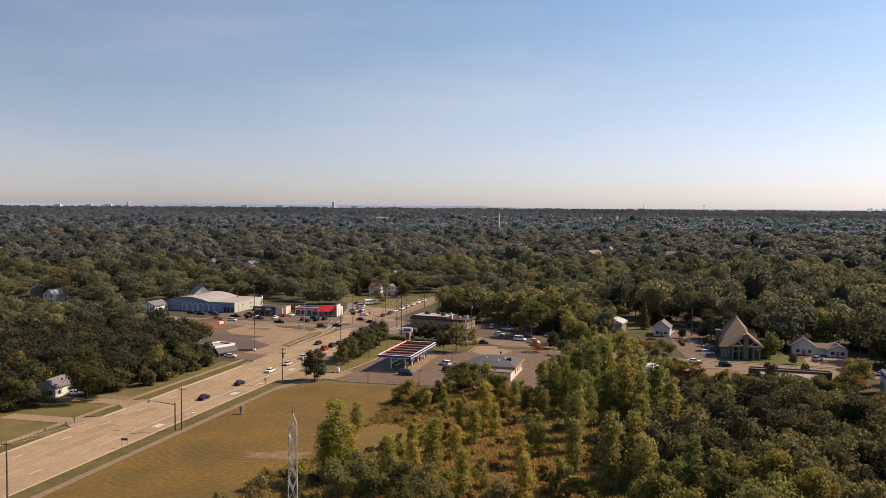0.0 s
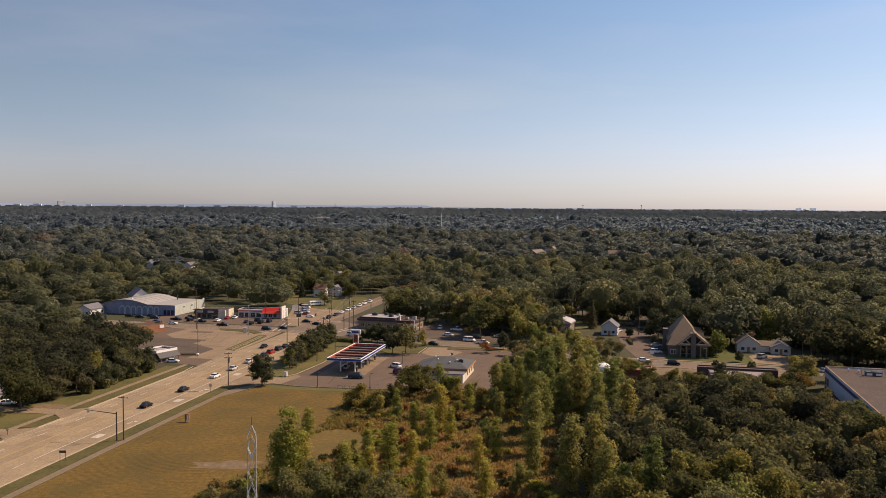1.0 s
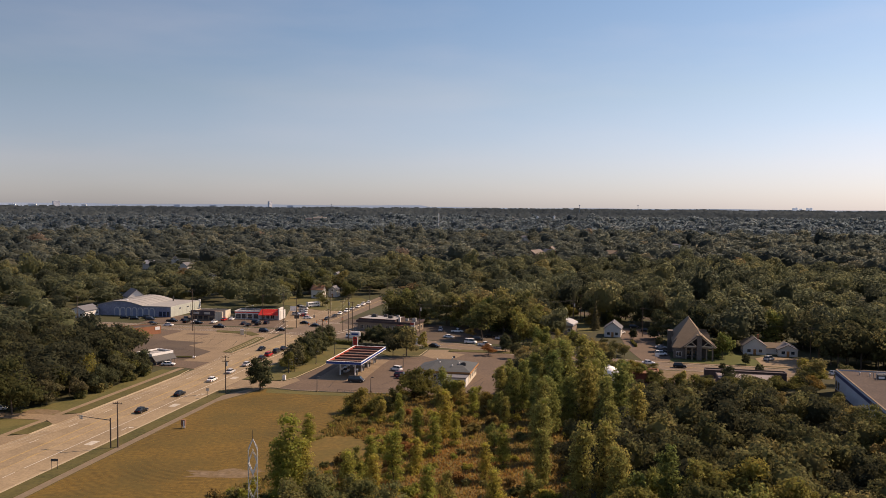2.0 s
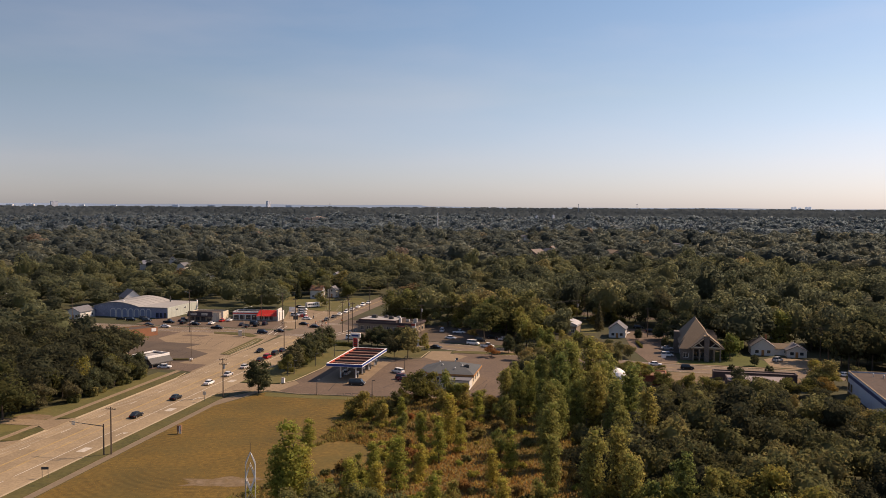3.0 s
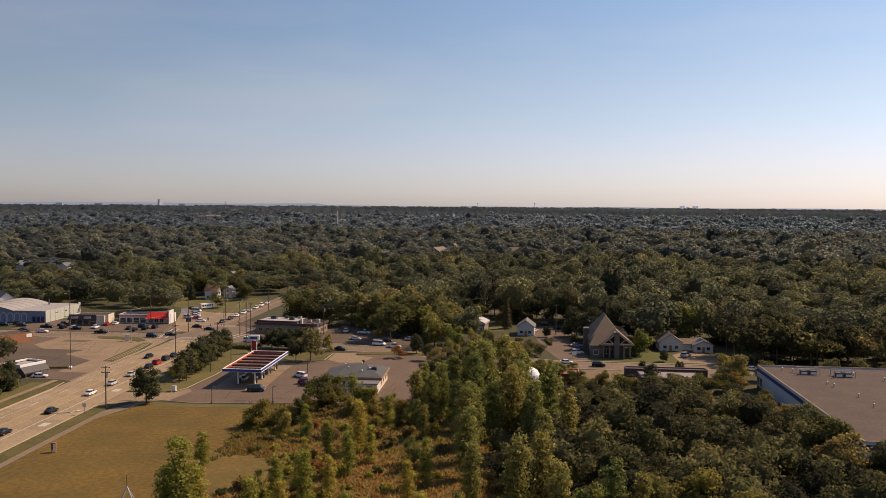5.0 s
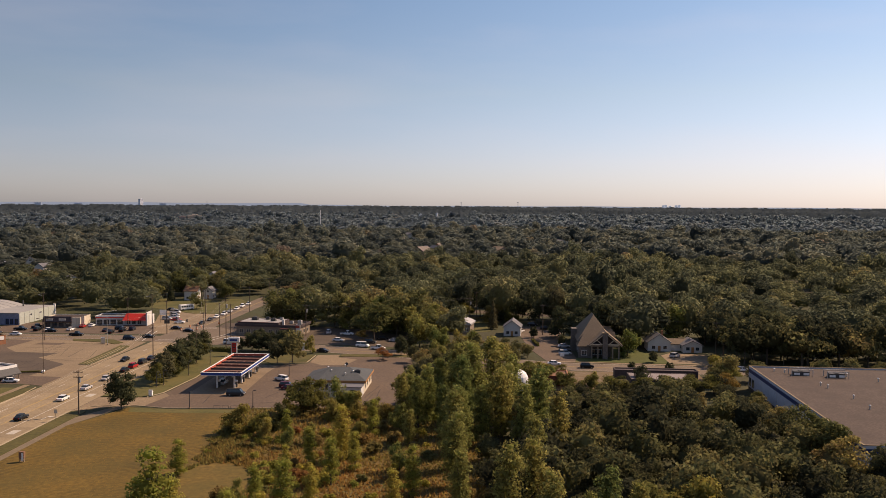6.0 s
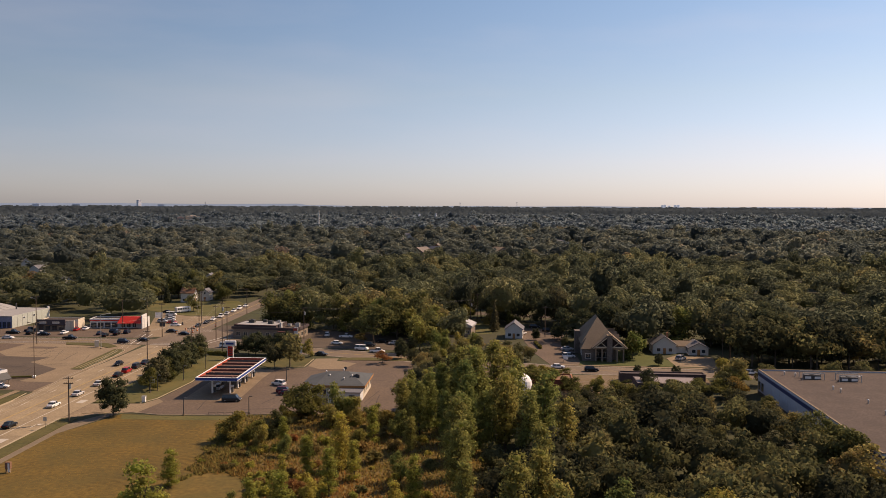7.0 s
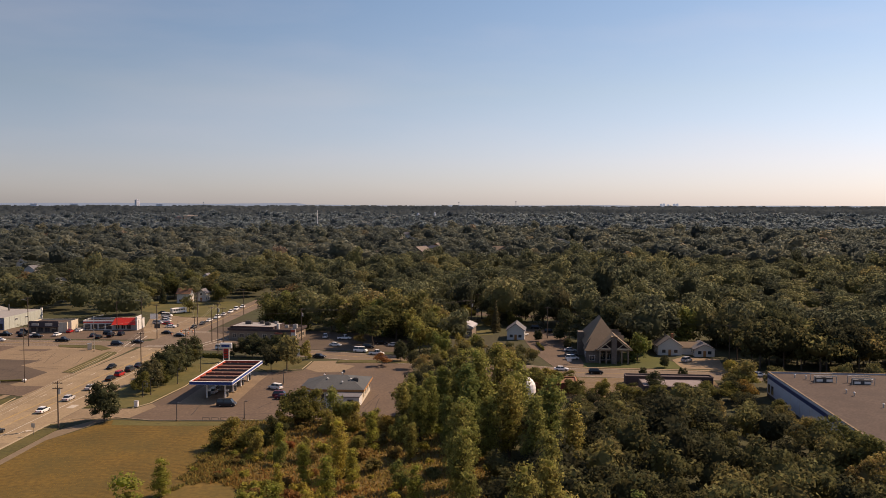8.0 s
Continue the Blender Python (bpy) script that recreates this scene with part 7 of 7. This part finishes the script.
grove(gold, [(15.5, 346, 6.8)], 10.0, 0.95)
grove(broad, [(-35, 486, 9), (53, 380, 17), (63, 384, 19), (42, 397, 18), (71, 392, 16), (66, 368, 12), (12, 414, 17), (5, 421, 17), (30, 411, 17), (14, 424, 18), (56, 392, 19)], 12.0, 1.05)
grove(gold, [(47, 388, 16), (59, 374, 14), (69, 378, 14), (36, 405, 15), (20, 418, 16), (9, 429, 16)], 10.0, 1.1)
grove(tall, [(56, 243, 22), (50, 238, 21), (60, 245, 19), (45, 229, 19), (36, 238, 14), (33, 245, 13), (37, 204, 17), (41, 214, 15), (58, 232, 18), (35, 193, 15), (32, 176, 13), (38, 167, 16),
             (44, 172, 15), (48, 184, 16), (43, 160, 14), (31, 222, 9), (52, 220, 17), (39, 241, 15), (43, 247, 17), (48, 248, 19), (53, 250, 20), (40, 226, 14), (47, 219, 15), (55, 227, 17), (61, 224, 15),
             (36, 250, 12), (41, 254, 13), (46, 256, 14), (50, 260, 13), (38, 262, 11), (44, 266, 11)], 16.0, 1.0)
grove(broad, [(137, 268, 9.5), (114, 190, 11), (117, 197, 11), (119, 204, 9.5), (120, 216, 7), (124, 228, 6), (130, 240, 5), (112, 180, 10)], 12.0, 1.15)
grove(tall, [(58, 211, 19), (60, 204, 16), (53, 206, 17)], 16.0, 1.0)
grove(gold, [(18, 252, 10), (22, 249, 7), (16, 247, 6), (-1, 233, 5.5), (4, 226, 5), (27, 246, 6), (31, 234, 7), (9, 228, 5), (-6, 190, 5), (12, 168, 6), (28, 168, 7), (26, 205, 6)], 10.0, 0.9)
grove(poplar, [(-18.0, 170.4, 17.0), (-20.2, 172, 13.5), (-15.6, 172.5, 13.0)], 16.0, 1.2)
grove(poplar, [(-18.2, 211.0, 7.4)], 16.0, 1.6)
grove(poplar, [ (4, 232, 8), (15, 214, 12), (11.5, 199, 10), (17, 207, 9), (21, 181, 9), (2, 180, 12), (-2, 172, 9), (7, 188, 8), (24, 232, 9), (8, 213, 8), (3, 206, 7)], 16.0, 1.15)
grove(woodt, [(-7, 240, 7), (-2, 238, 6), (3, 243, 6.5), (9, 257, 9.5), (13, 259, 8.5), (5, 254, 5), (22, 255, 6), (28, 240, 6), (20, 228, 5)], 10.0, 1.0)
grove(broad, [(-29, 150, 7), (-24, 156, 6.5), (-16, 158, 7.5), (-10, 155, 8.5), (-4, 157, 8), (2, 152, 8), (-13, 165, 7), (-34, 144, 6), (-6, 164, 6.5), (14, 150, 7.5)], 10.0, 0.95)
grove(poplar, [(8, 160, 11), (-7, 168, 12), (-3, 186, 9.5), (20, 160, 10), (26, 190, 10)], 16.0, 1.1)

grove(darkt, [(133, 352, 17), (140, 350, 18), (147, 350, 16), (126, 357, 15), (170, 338, 16), (177, 331, 16), (183, 325, 17), (189, 317, 16), (181, 344, 17), (193, 335, 18), (166, 353, 16), (120, 363, 14)], 11.0, 1.05)
grove(darkt, [(124, 406, 17), (132, 400, 18), (112, 412, 16), (103, 434, 17), (96, 438, 16), (122, 426, 18), (136, 414, 18), (88, 436, 17), (114, 438, 18), (80, 414, 15), (107, 424, 15)], 11.0, 0.9)
grove(broad, [(-48, 550, 15), (-38, 558, 16), (-27, 556, 15), (-20, 545, 14), (-57, 546, 14), (-22, 522, 11), (-62, 530, 12)], 12.0, 1.1)
grove(cone, [(-52, 527, 13)], 13.0, 0.9)
grove(gold, [(157.5, 343, 16)], 10.0, 1.15)
grove(gold, [(65, 343, 8.5), (71, 344, 7.5), (76, 346, 8), (59, 328, 7)], 10.0, 1.0)
grove(darkt, [(186, 300, 9), (194, 297, 9.5), (202, 298, 10), (210, 297, 9), (217, 299, 10), (224, 297, 10), (179, 305, 9)], 11.0, 1.1)
grove(woodt, [(84, 384, 5), (101, 409, 8), (110, 407, 7), (93, 425, 9), (55, 394, 6), (60, 399, 7)], 10.0, 1.1)
grove(rusty, [(40, 328.5, 4.8), (38, 375, 4)], 8.0, 1.1)
grove(cone, [(173, 343, 18)], 13.0, 0.9)

# shrubs of the rough ground
for k in range(300):
    x, y = rng.uniform(-34, 50), rng.uniform(150, 262)
    if not inside(SCRUB, x, y) or (inside([(-16, 199), (-5, 199), (-4, 216), (-16, 217)], x, y)):
        continue
    if inside([(4, 176), (30, 160), (34, 226), (26, 232), (12, 206)], x, y) and rng.random() < 0.7:
        continue
    plant(bush if rng.random() < 0.6 else bush[2:3], x, y, rng.uniform(0.5, 1.35))

for k in range(75):
    x, y = rng.uniform(-30, 26), rng.uniform(152, 222)
    if inside(SCRUB, x, y) and not inside([(-16, 199), (-5, 199), (-4, 216), (-16, 217)], x, y):
        plant(bush[2:3] if rng.random() < 0.6 else bush[:1], x, y, rng.uniform(0.35, 0.8))
for k in range(34):
    x, y = rng.uniform(-17, -4), rng.uniform(218, 246)
    if x > -15 + 0.15 * (y - 218):
        plant(bush[1:], x, y, rng.uniform(0.3, 0.75))

for k in range(22):
    s0 = rng.uniform(36, 88)
    if rng.random() < 0.55:
        plant(darkt, *R(s0, 35.6 + rng.uniform(-0.5, 2.5) + max(0.0, 44 - s0) * 0.4), rng.uniform(0.5, 0.85))
    else:
        plant(bush[:1], *R(s0, 34.2 + rng.uniform(-1.0, 1.8) + max(0.0, 44 - s0) * 0.4), rng.uniform(0.6, 1.7))

WOODS_NEAR = [(40, 120), (112, 120), (116, 176), (139, 256), (136, 272), (108, 262), (84, 262), (64, 256), (52, 232), (48, 200), (42, 170)]
WOODS_FRONT = [(112, 120), (250, 120), (250, 172), (114, 172)]
WOODS_LEFT = [R(-140, 52), R(-40, 60), R(0, 46), R(31, 38.5), R(60, 34), R(80, 34.5), R(88, 47), R(110, 58), (-120, 376), (-124, 405), (-300, 440), (-300, 100)]


def wooded(x, y):
    """Share of woods: none on roads, lots and buildings."""
    return not any(inside(p, x, y) for p in CLEAR) and not inside(SCRUB, x, y)


def in_view(x, y, margin=0.05):
    a = math.atan2(x - 0.0, y - 5.0)
    return -0.53 - margin < a < 0.72 + margin


NEAR_REACH = 335.0
wanted = []
step = 6.9
for i in range(-60, 80):
    for j in range(16, 70):
        x, y = (i + rng.uniform(0.1, 0.9)) * step, (j + rng.uniform(0.1, 0.9)) * step
        d = math.hypot(x, y - 25)
        if d > NEAR_REACH or not in_view(x, y, 0.06) or not wooded(x, y):
            continue
        if any(math.hypot(x - px, y - py) < pr for px, py, pr in planted):
            continue
        wall = (116.5 + 0.2949 * (y - 181.6) / 0.9555 - x) * 0.9555
        if y > 206 and -1 < wall < 8:
            continue
        if inside(WOODS_NEAR, x, y) or inside(WOODS_FRONT, x, y):
            low = 0.5 if y > 246 or (y > 206 and 0 < wall < 16) else 0.72 if y > 228 else 0.85 if x > 80 + (y - 176) * 0.28 else 1.0
            kind = rng.random()
            wanted.append((woodt if kind < 0.5 else broad if kind < 0.68 else gold if kind < 0.84 else tall, x, y, low * rng.uniform(0.65, 1.25) * (0.72 if kind > 0.84 else 1.0) if inside(WOODS_NEAR, x, y) else rng.uniform(0.55, 0.7)))
        elif inside(WOODS_LEFT, x, y):
            wanted.append((darkt, x, y, rng.uniform(0.95, 1.35)))
        elif y < 215 and x < -60:
            if rng.random() < 0.3:
                wanted.append((broad, x, y, rng.uniform(0.6, 0.9)))
        elif 40 < x < 112 and 296 < y < 374:
            wanted.append((broad, x, y, rng.uniform(0.4, 0.62)))
        elif x > 146 and y > 282 or x > 120 and y > 335:
            wanted.append((woodt if rng.random() < 0.6 else broad, x, y, rng.uniform(1.1, 1.7)))
        elif x > 40 and y < 300:
            wanted.append((woodt, x, y, rng.uniform(0.45, 0.7)))
        else:
            wanted.append((broad if rng.random() < 0.7 else woodt, x, y, rng.uniform(0.8, 1.2)))

# the nearest stand singly; the rest of the near woods are joined
lone = sum(1 for o in bpy.data.objects if o.parent is None and o.name.startswith("tree")) - len(poplar + maple + rusty + darkt + gold + full + broad + woodt + tall + cone)
wanted.sort(key=lambda q: math.hypot(q[1] - 5, q[2] - 60) if q[1] > -75 else math.hypot(q[1] + 90, q[2] - 230) + 90)
single, rest_of = wanted[:296 - lone], wanted[296 - lone:]
for models, x, y, k in single:
    plant(models, x, y, k)


def joined_woods(name, places, label):
    P, Q, T, C, S = [], [], [], [], []
    base = 0
    forms = {}
    for v in range(5):
        g = np.random.default_rng(300 + v)
        pts, q, t = crown_arrays("broad", 9.8 + v % 3, 9.5, 950, 0.46, g, 1, 0.82, 9, 0.55, 1.18)
        pts[:, 2] += 1.6
        tv = np.array([[0.22 * math.cos(a) * f, 0.22 * math.sin(a) * f, z] for z, f in ((-0.2, 1.0), (7.0, 0.4)) for a in (0, 1.57, 3.14, 4.71)])
        tq = np.array([[0, 1, 5, 4], [1, 2, 6, 5], [2, 3, 7, 6], [3, 0, 4, 7]]) + len(pts)
        forms[v] = (np.concatenate([pts, tv]), np.concatenate([q, tq]), t, np.concatenate([np.zeros(len(q), int), np.ones(4, int), np.zeros(len(t), int)]))
    slot_q, slot_t = [], []
    for models, x, y, k in places:
        pts, q, t, sl = forms[int(rng.integers(5))]
        a = rng.uniform(0, math.tau)
        c, s_ = math.cos(a) * k, math.sin(a) * k
        P.append(np.stack([pts[:, 0] * c - pts[:, 1] * s_ + x, pts[:, 0] * s_ + pts[:, 1] * c + y, pts[:, 2] * k], 1))
        Q.append(q + base)
        T.append(t + base)
        slot_q.append(sl[:len(q)])
        slot_t.append(sl[len(q):])
        dark = 0.0 if models is broad else 0.75 if models is darkt else 0.35
        C.append(np.full(len(pts), max(0.0, rng.random() - dark)))
        base += len(pts)
    me = mesh_of(name, np.concatenate(P), np.concatenate(Q), np.concatenate(T), leaf_near, np.concatenate(C))
    me.materials.append(bark)
    me.polygons.foreach_set("material_index", np.concatenate(slot_q + slot_t).astype(np.int32))
    return tagged(new(name, me), label, "woods", kind="stuff")


joined_woods("near_woods", rest_of, "dense belts of broad green trees round the lots")

for ob in PARKED:
    for o in (*ob.children_recursive, ob):
        bpy.data.objects.remove(o)


def far_woods(name, r0, r1, spacing, variants, n, size, hmin, hmax, label, count=5, leaves=None, core=0.8):
    """A belt of woods too many to count: real crowns, joined."""
    models = []
    for k in range(variants):
        g = np.random.default_rng(100 + k + int(r0))
        models.append(crown_arrays("dome", 1.0, 1.0, n, size, g, 1, core, count, 0.30, 1.05))
    P, Q, T, C = [], [], [], []
    base = 0
    x0, x1 = -r1 * 0.62, r1 * 0.78
    nx, ny = int((x1 - x0) / spacing), int(r1 / spacing)
    for j in range(ny + 1):
        for i in range(nx):
            x, y = x0 + (i + rng.uniform(0.05, 0.95)) * spacing, (j + rng.uniform(0.05, 0.95)) * spacing
            d = math.hypot(x, y - 25)
            if not r0 < d <= r1 or not in_view(x, y, 0.04):
                continue
            if d < 700 and not wooded(x, y):
                continue
            if d >= 700 and any(inside(p, x, y) for p in FAR_CLEAR):
                continue
            pts, q, t = models[int(rng.integers(variants))]
            lie = noise.noise(Vector((x * 0.011, y * 0.011, 9.0)))
            if rng.random() < 0.05 + 0.12 * max(0.0, -lie):
                continue
            h = (1.12 if x > 60 and d < 720 else 1.0) * rng.uniform(hmin, hmax) * (1.0 + 0.45 * lie) * (1.28 if rng.random() < 0.16 else 1.0)
            w = spacing * (0.90 + 0.50 * rng.random() ** 2)
            a = rng.uniform(0, math.tau)
            c, s_ = math.cos(a) * w, math.sin(a) * w
            z = pts[:, 2] * h * 0.8 + h * 0.2 + land(x, y)
            P.append(np.stack([pts[:, 0] * c - pts[:, 1] * s_ + x, pts[:, 0] * s_ + pts[:, 1] * c + y, z], 1))
            Q.append(q + base)
            T.append(t + base)
            patchy = 0.5 + 0.5 * max(-1.0, min(1.0, 2.2 * noise.noise(Vector((x * 0.017, y * 0.017, 3.0)))))
            C.append(np.full(len(pts), min(1.0, max(0.0, 0.78 * rng.random() + 0.22 * patchy + (0.3 if rng.random() < 0.03 else 0.0)))))
            base += len(pts)
    ob = new(name, mesh_of(name, np.concatenate(P), np.concatenate(Q), np.concatenate(T), leaves or leaf_far, np.concatenate(C)))
    return tagged(ob, label, "woods", kind="stuff")


far_woods("woods", NEAR_REACH, 720, 15.2, 14, 760, 0.046, 10.0, 18.0, "broken woods of mixed green trees among houses", 16, None, 0.80)
far_woods("woods_beyond", 720, 1490, 21.0, 12, 245, 0.075, 10.5, 21.0, "wide woods of green and yellowing trees", 12, leaf_mid_haze, 0.94)
far_woods("woods_far_off", 1475, 2650, 25.0, 8, 48, 0.13, 8.0, 21.0, "far woods in green bands, tinted blue for haze", 6, leaf_haze, 0.94)


def canopy_sheet(name, r0, r1, label):
    """Treetops so far off that single trees melt together: a rough sheet at crown height."""
    na, nr = 520, 110
    ang = np.linspace(-0.60, 0.78, na)
    rad = r0 * (r1 / r0) ** np.linspace(0, 1, nr)
    A, Rr = np.meshgrid(ang, rad)
    A = A + rng.uniform(-0.4, 0.4, A.shape) * (ang[1] - ang[0])
    Rr = Rr * (1 + rng.uniform(-0.4, 0.4, A.shape) * (rad[1] / rad[0] - 1))
    X, Y = Rr * np.sin(A), Rr * np.cos(A)
    k = np.clip((Rr - 1300) / 3300, 0, 1)
    Z = 31.0 * k * k * (3 - 2 * k) + 9.0 + rng.uniform(-15.0, 6.5, A.shape) + 3.5 * np.sin(X * 0.013 + 1.7 * np.sin(Y * 0.006)) * np.sin(Y * 0.011)
    pts = np.stack([X, Y, Z], -1).reshape(-1, 3)
    i = (np.arange(nr - 1)[:, None] * na + np.arange(na - 1)[None]).ravel()
    quads = np.stack([i, i + 1, i + na + 1, i + na], 1)
    tint = np.clip(0.05 + 0.2 * np.sin(X * 0.004 + 2 * np.sin(Y * 0.0021)) + rng.uniform(0, 0.5, A.shape), 0, 0.95).ravel()
    ob = new(name, mesh_of(name, pts, quads, np.zeros((0, 3), int), leaf_haze, tint))
    return tagged(ob, label, "woods", kind="stuff")


canopy_sheet("far_woods", 2450.0, 4850.0, "endless far woods up to the horizon")

# dry tufts of the rough ground and the field's edge
def tufts():
    n = 62000
    x, y = rng.uniform(-36, 52, n), rng.uniform(140, 264, n)
    ok = np.array([inside(SCRUB, a, b) for a, b in zip(x, y)]) & (((x + 11.0) / 7.5) ** 2 + ((y - 206) / 11.5) ** 2 > 1)
    m = 9000
    bx, by = rng.uniform(-17, -4, m), rng.uniform(205, 247, m)
    keep = (bx > -15.5 + 0.15 * (by - 218) + 1.2 * np.sin(by * 0.9)) & (bx < -4) & (((bx + 11.0) / 7.5) ** 2 + ((by - 206) / 11.5) ** 2 > 1 + 0.12 * np.sin(bx * 2.1))
    x, y = np.concatenate([x[ok], bx[keep]]), np.concatenate([y[ok], by[keep]])
    n = len(x)
    h, a, w = rng.uniform(0.2, 0.85, n), rng.uniform(0, math.tau, n), rng.uniform(0.08, 0.30, n)
    dx, dy = np.cos(a) * w, np.sin(a) * w
    lean = rng.normal(0, 0.25, (n, 2))
    p = np.stack([np.stack([x - dx, y - dy, np.zeros(n)], 1), np.stack([x + dx, y + dy, np.zeros(n)], 1), np.stack([x + lean[:, 0], y + lean[:, 1], h], 1)], 1).reshape(-1, 3)
    gap = np.exp(-((x - 14) / 17) ** 2 - ((y - 188) / 32) ** 2)
    tint = np.repeat(np.clip(0.42 + 0.50 * gap + 0.2 * np.sin(x * 0.13 + y * 0.05) * np.sin(y * 0.11) + rng.normal(0, 0.15, n), 0, 1), 3)
    ob = new("tall_grass", mesh_of("tall_grass", p, np.zeros((0, 4), int), np.arange(n * 3).reshape(-1, 3), leaf_tuft, tint))
    return tagged(ob, "tall dry rusty grass and weeds between shrubs", "grass", kind="stuff")


tufts()


def field_blades():
    """Short dry grass of the mown field, uneven in height and tone."""
    n = 26000
    x, y = rng.uniform(-80, -6, n), rng.uniform(140, 272, n)
    ok = np.array([inside(FIELD, a, b) and not (inside(BARE, a, b) and i % 3) for i, (a, b) in enumerate(zip(x, y))])
    x, y = x[ok], y[ok]
    n = len(x)
    lie = np.sin(x * 0.21 + 1.3 * np.sin(y * 0.07)) * np.sin(y * 0.13 + 0.8 * np.sin(x * 0.11))
    h, a, w = rng.uniform(0.008, 0.03, n) * (1 + 0.4 * lie), rng.uniform(0, math.tau, n), rng.uniform(0.04, 0.13, n)
    dx, dy = np.cos(a) * w, np.sin(a) * w
    reach = rng.uniform(0.08, 0.20, n)
    lean = np.stack([-np.sin(a) * reach, np.cos(a) * reach], 1)
    p = np.stack([np.stack([x - dx, y - dy, np.full(n, 0.02)], 1), np.stack([x + dx, y + dy, np.full(n, 0.02)], 1), np.stack([x + lean[:, 0], y + lean[:, 1], h + 0.02], 1)], 1).reshape(-1, 3)
    green = np.clip((y - 255) / 12, 0, 1) * 0.5
    tint = np.repeat(np.clip(0.74 + 0.12 * lie + rng.normal(0, 0.10, n) - green, 0, 1), 3)
    ob = new("field_grass", mesh_of("field_grass", p, np.zeros((0, 4), int), np.arange(n * 3).reshape(-1, 3), leaf_straw, tint))
    return tagged(ob, "short dry straw-coloured grass of the mown field", "grass", kind="stuff")


BARE = blob(-34.0, 189.5, 8.0, 2.4, 3.0, 48, 0.9)
field_blades()

# the last rise on the horizon, its haze painted as a pale glow
def horizon_ridge():
    bm = bmesh.new()
    prev = None
    for k in range(181):
        a = -0.75 + 1.7 * k / 180
        x, y = 4880 * math.sin(a), 4880 * math.cos(a)
        top = (57 if a < 0.05 else 48) + 4 * noise.noise(Vector((a * 9, 0, 0))) + 1.5 * noise.noise(Vector((a * 60, 5, 0)))
        cur = (bm.verts.new((x, y, -20)), bm.verts.new((x, y, top)))
        if prev:
            bm.faces.new((prev[0], cur[0], cur[1], prev[1]))
        prev = cur
    return structure("backdrop", bm, haze_glow_mat, "pale rise of land on the horizon, glowing to look hazy", "distant land")


horizon_ridge()

# ---- road slabs ----
road = next(o for o in bpy.data.objects if o.name == "road")
LANES = [(0.0, 6.05), (6.1, 10.2), (10.25, 14.0), (14.05, 17.9), (17.95, 23.0)]
SLAB = 9.2
slab_mesh = []
for a, b in LANES:
    bm = box(0.012, SLAB - 0.012, a, b - 0.012, 0.0, 0.05)
    me = bpy.data.meshes.new("slab")
    bm.to_mesh(me)
    bm.free()
    me.materials.append(concrete_slab)
    slab_mesh.append(me)
turn = Matrix(((UX, -UY, 0, 0), (UY, UX, 0, 0), (0, 0, 1, 0), (0, 0, 0, 1)))
for i in range(34):
    for me in slab_mesh:
        s0 = -125 + i * SLAB
        ob = new("slab", me)
        ob.parent = road
        ob.matrix_basis = Matrix.Translation((RO[0] + s0 * UX, RO[1] + s0 * UY, rng.uniform(-0.004, 0.0))) @ turn
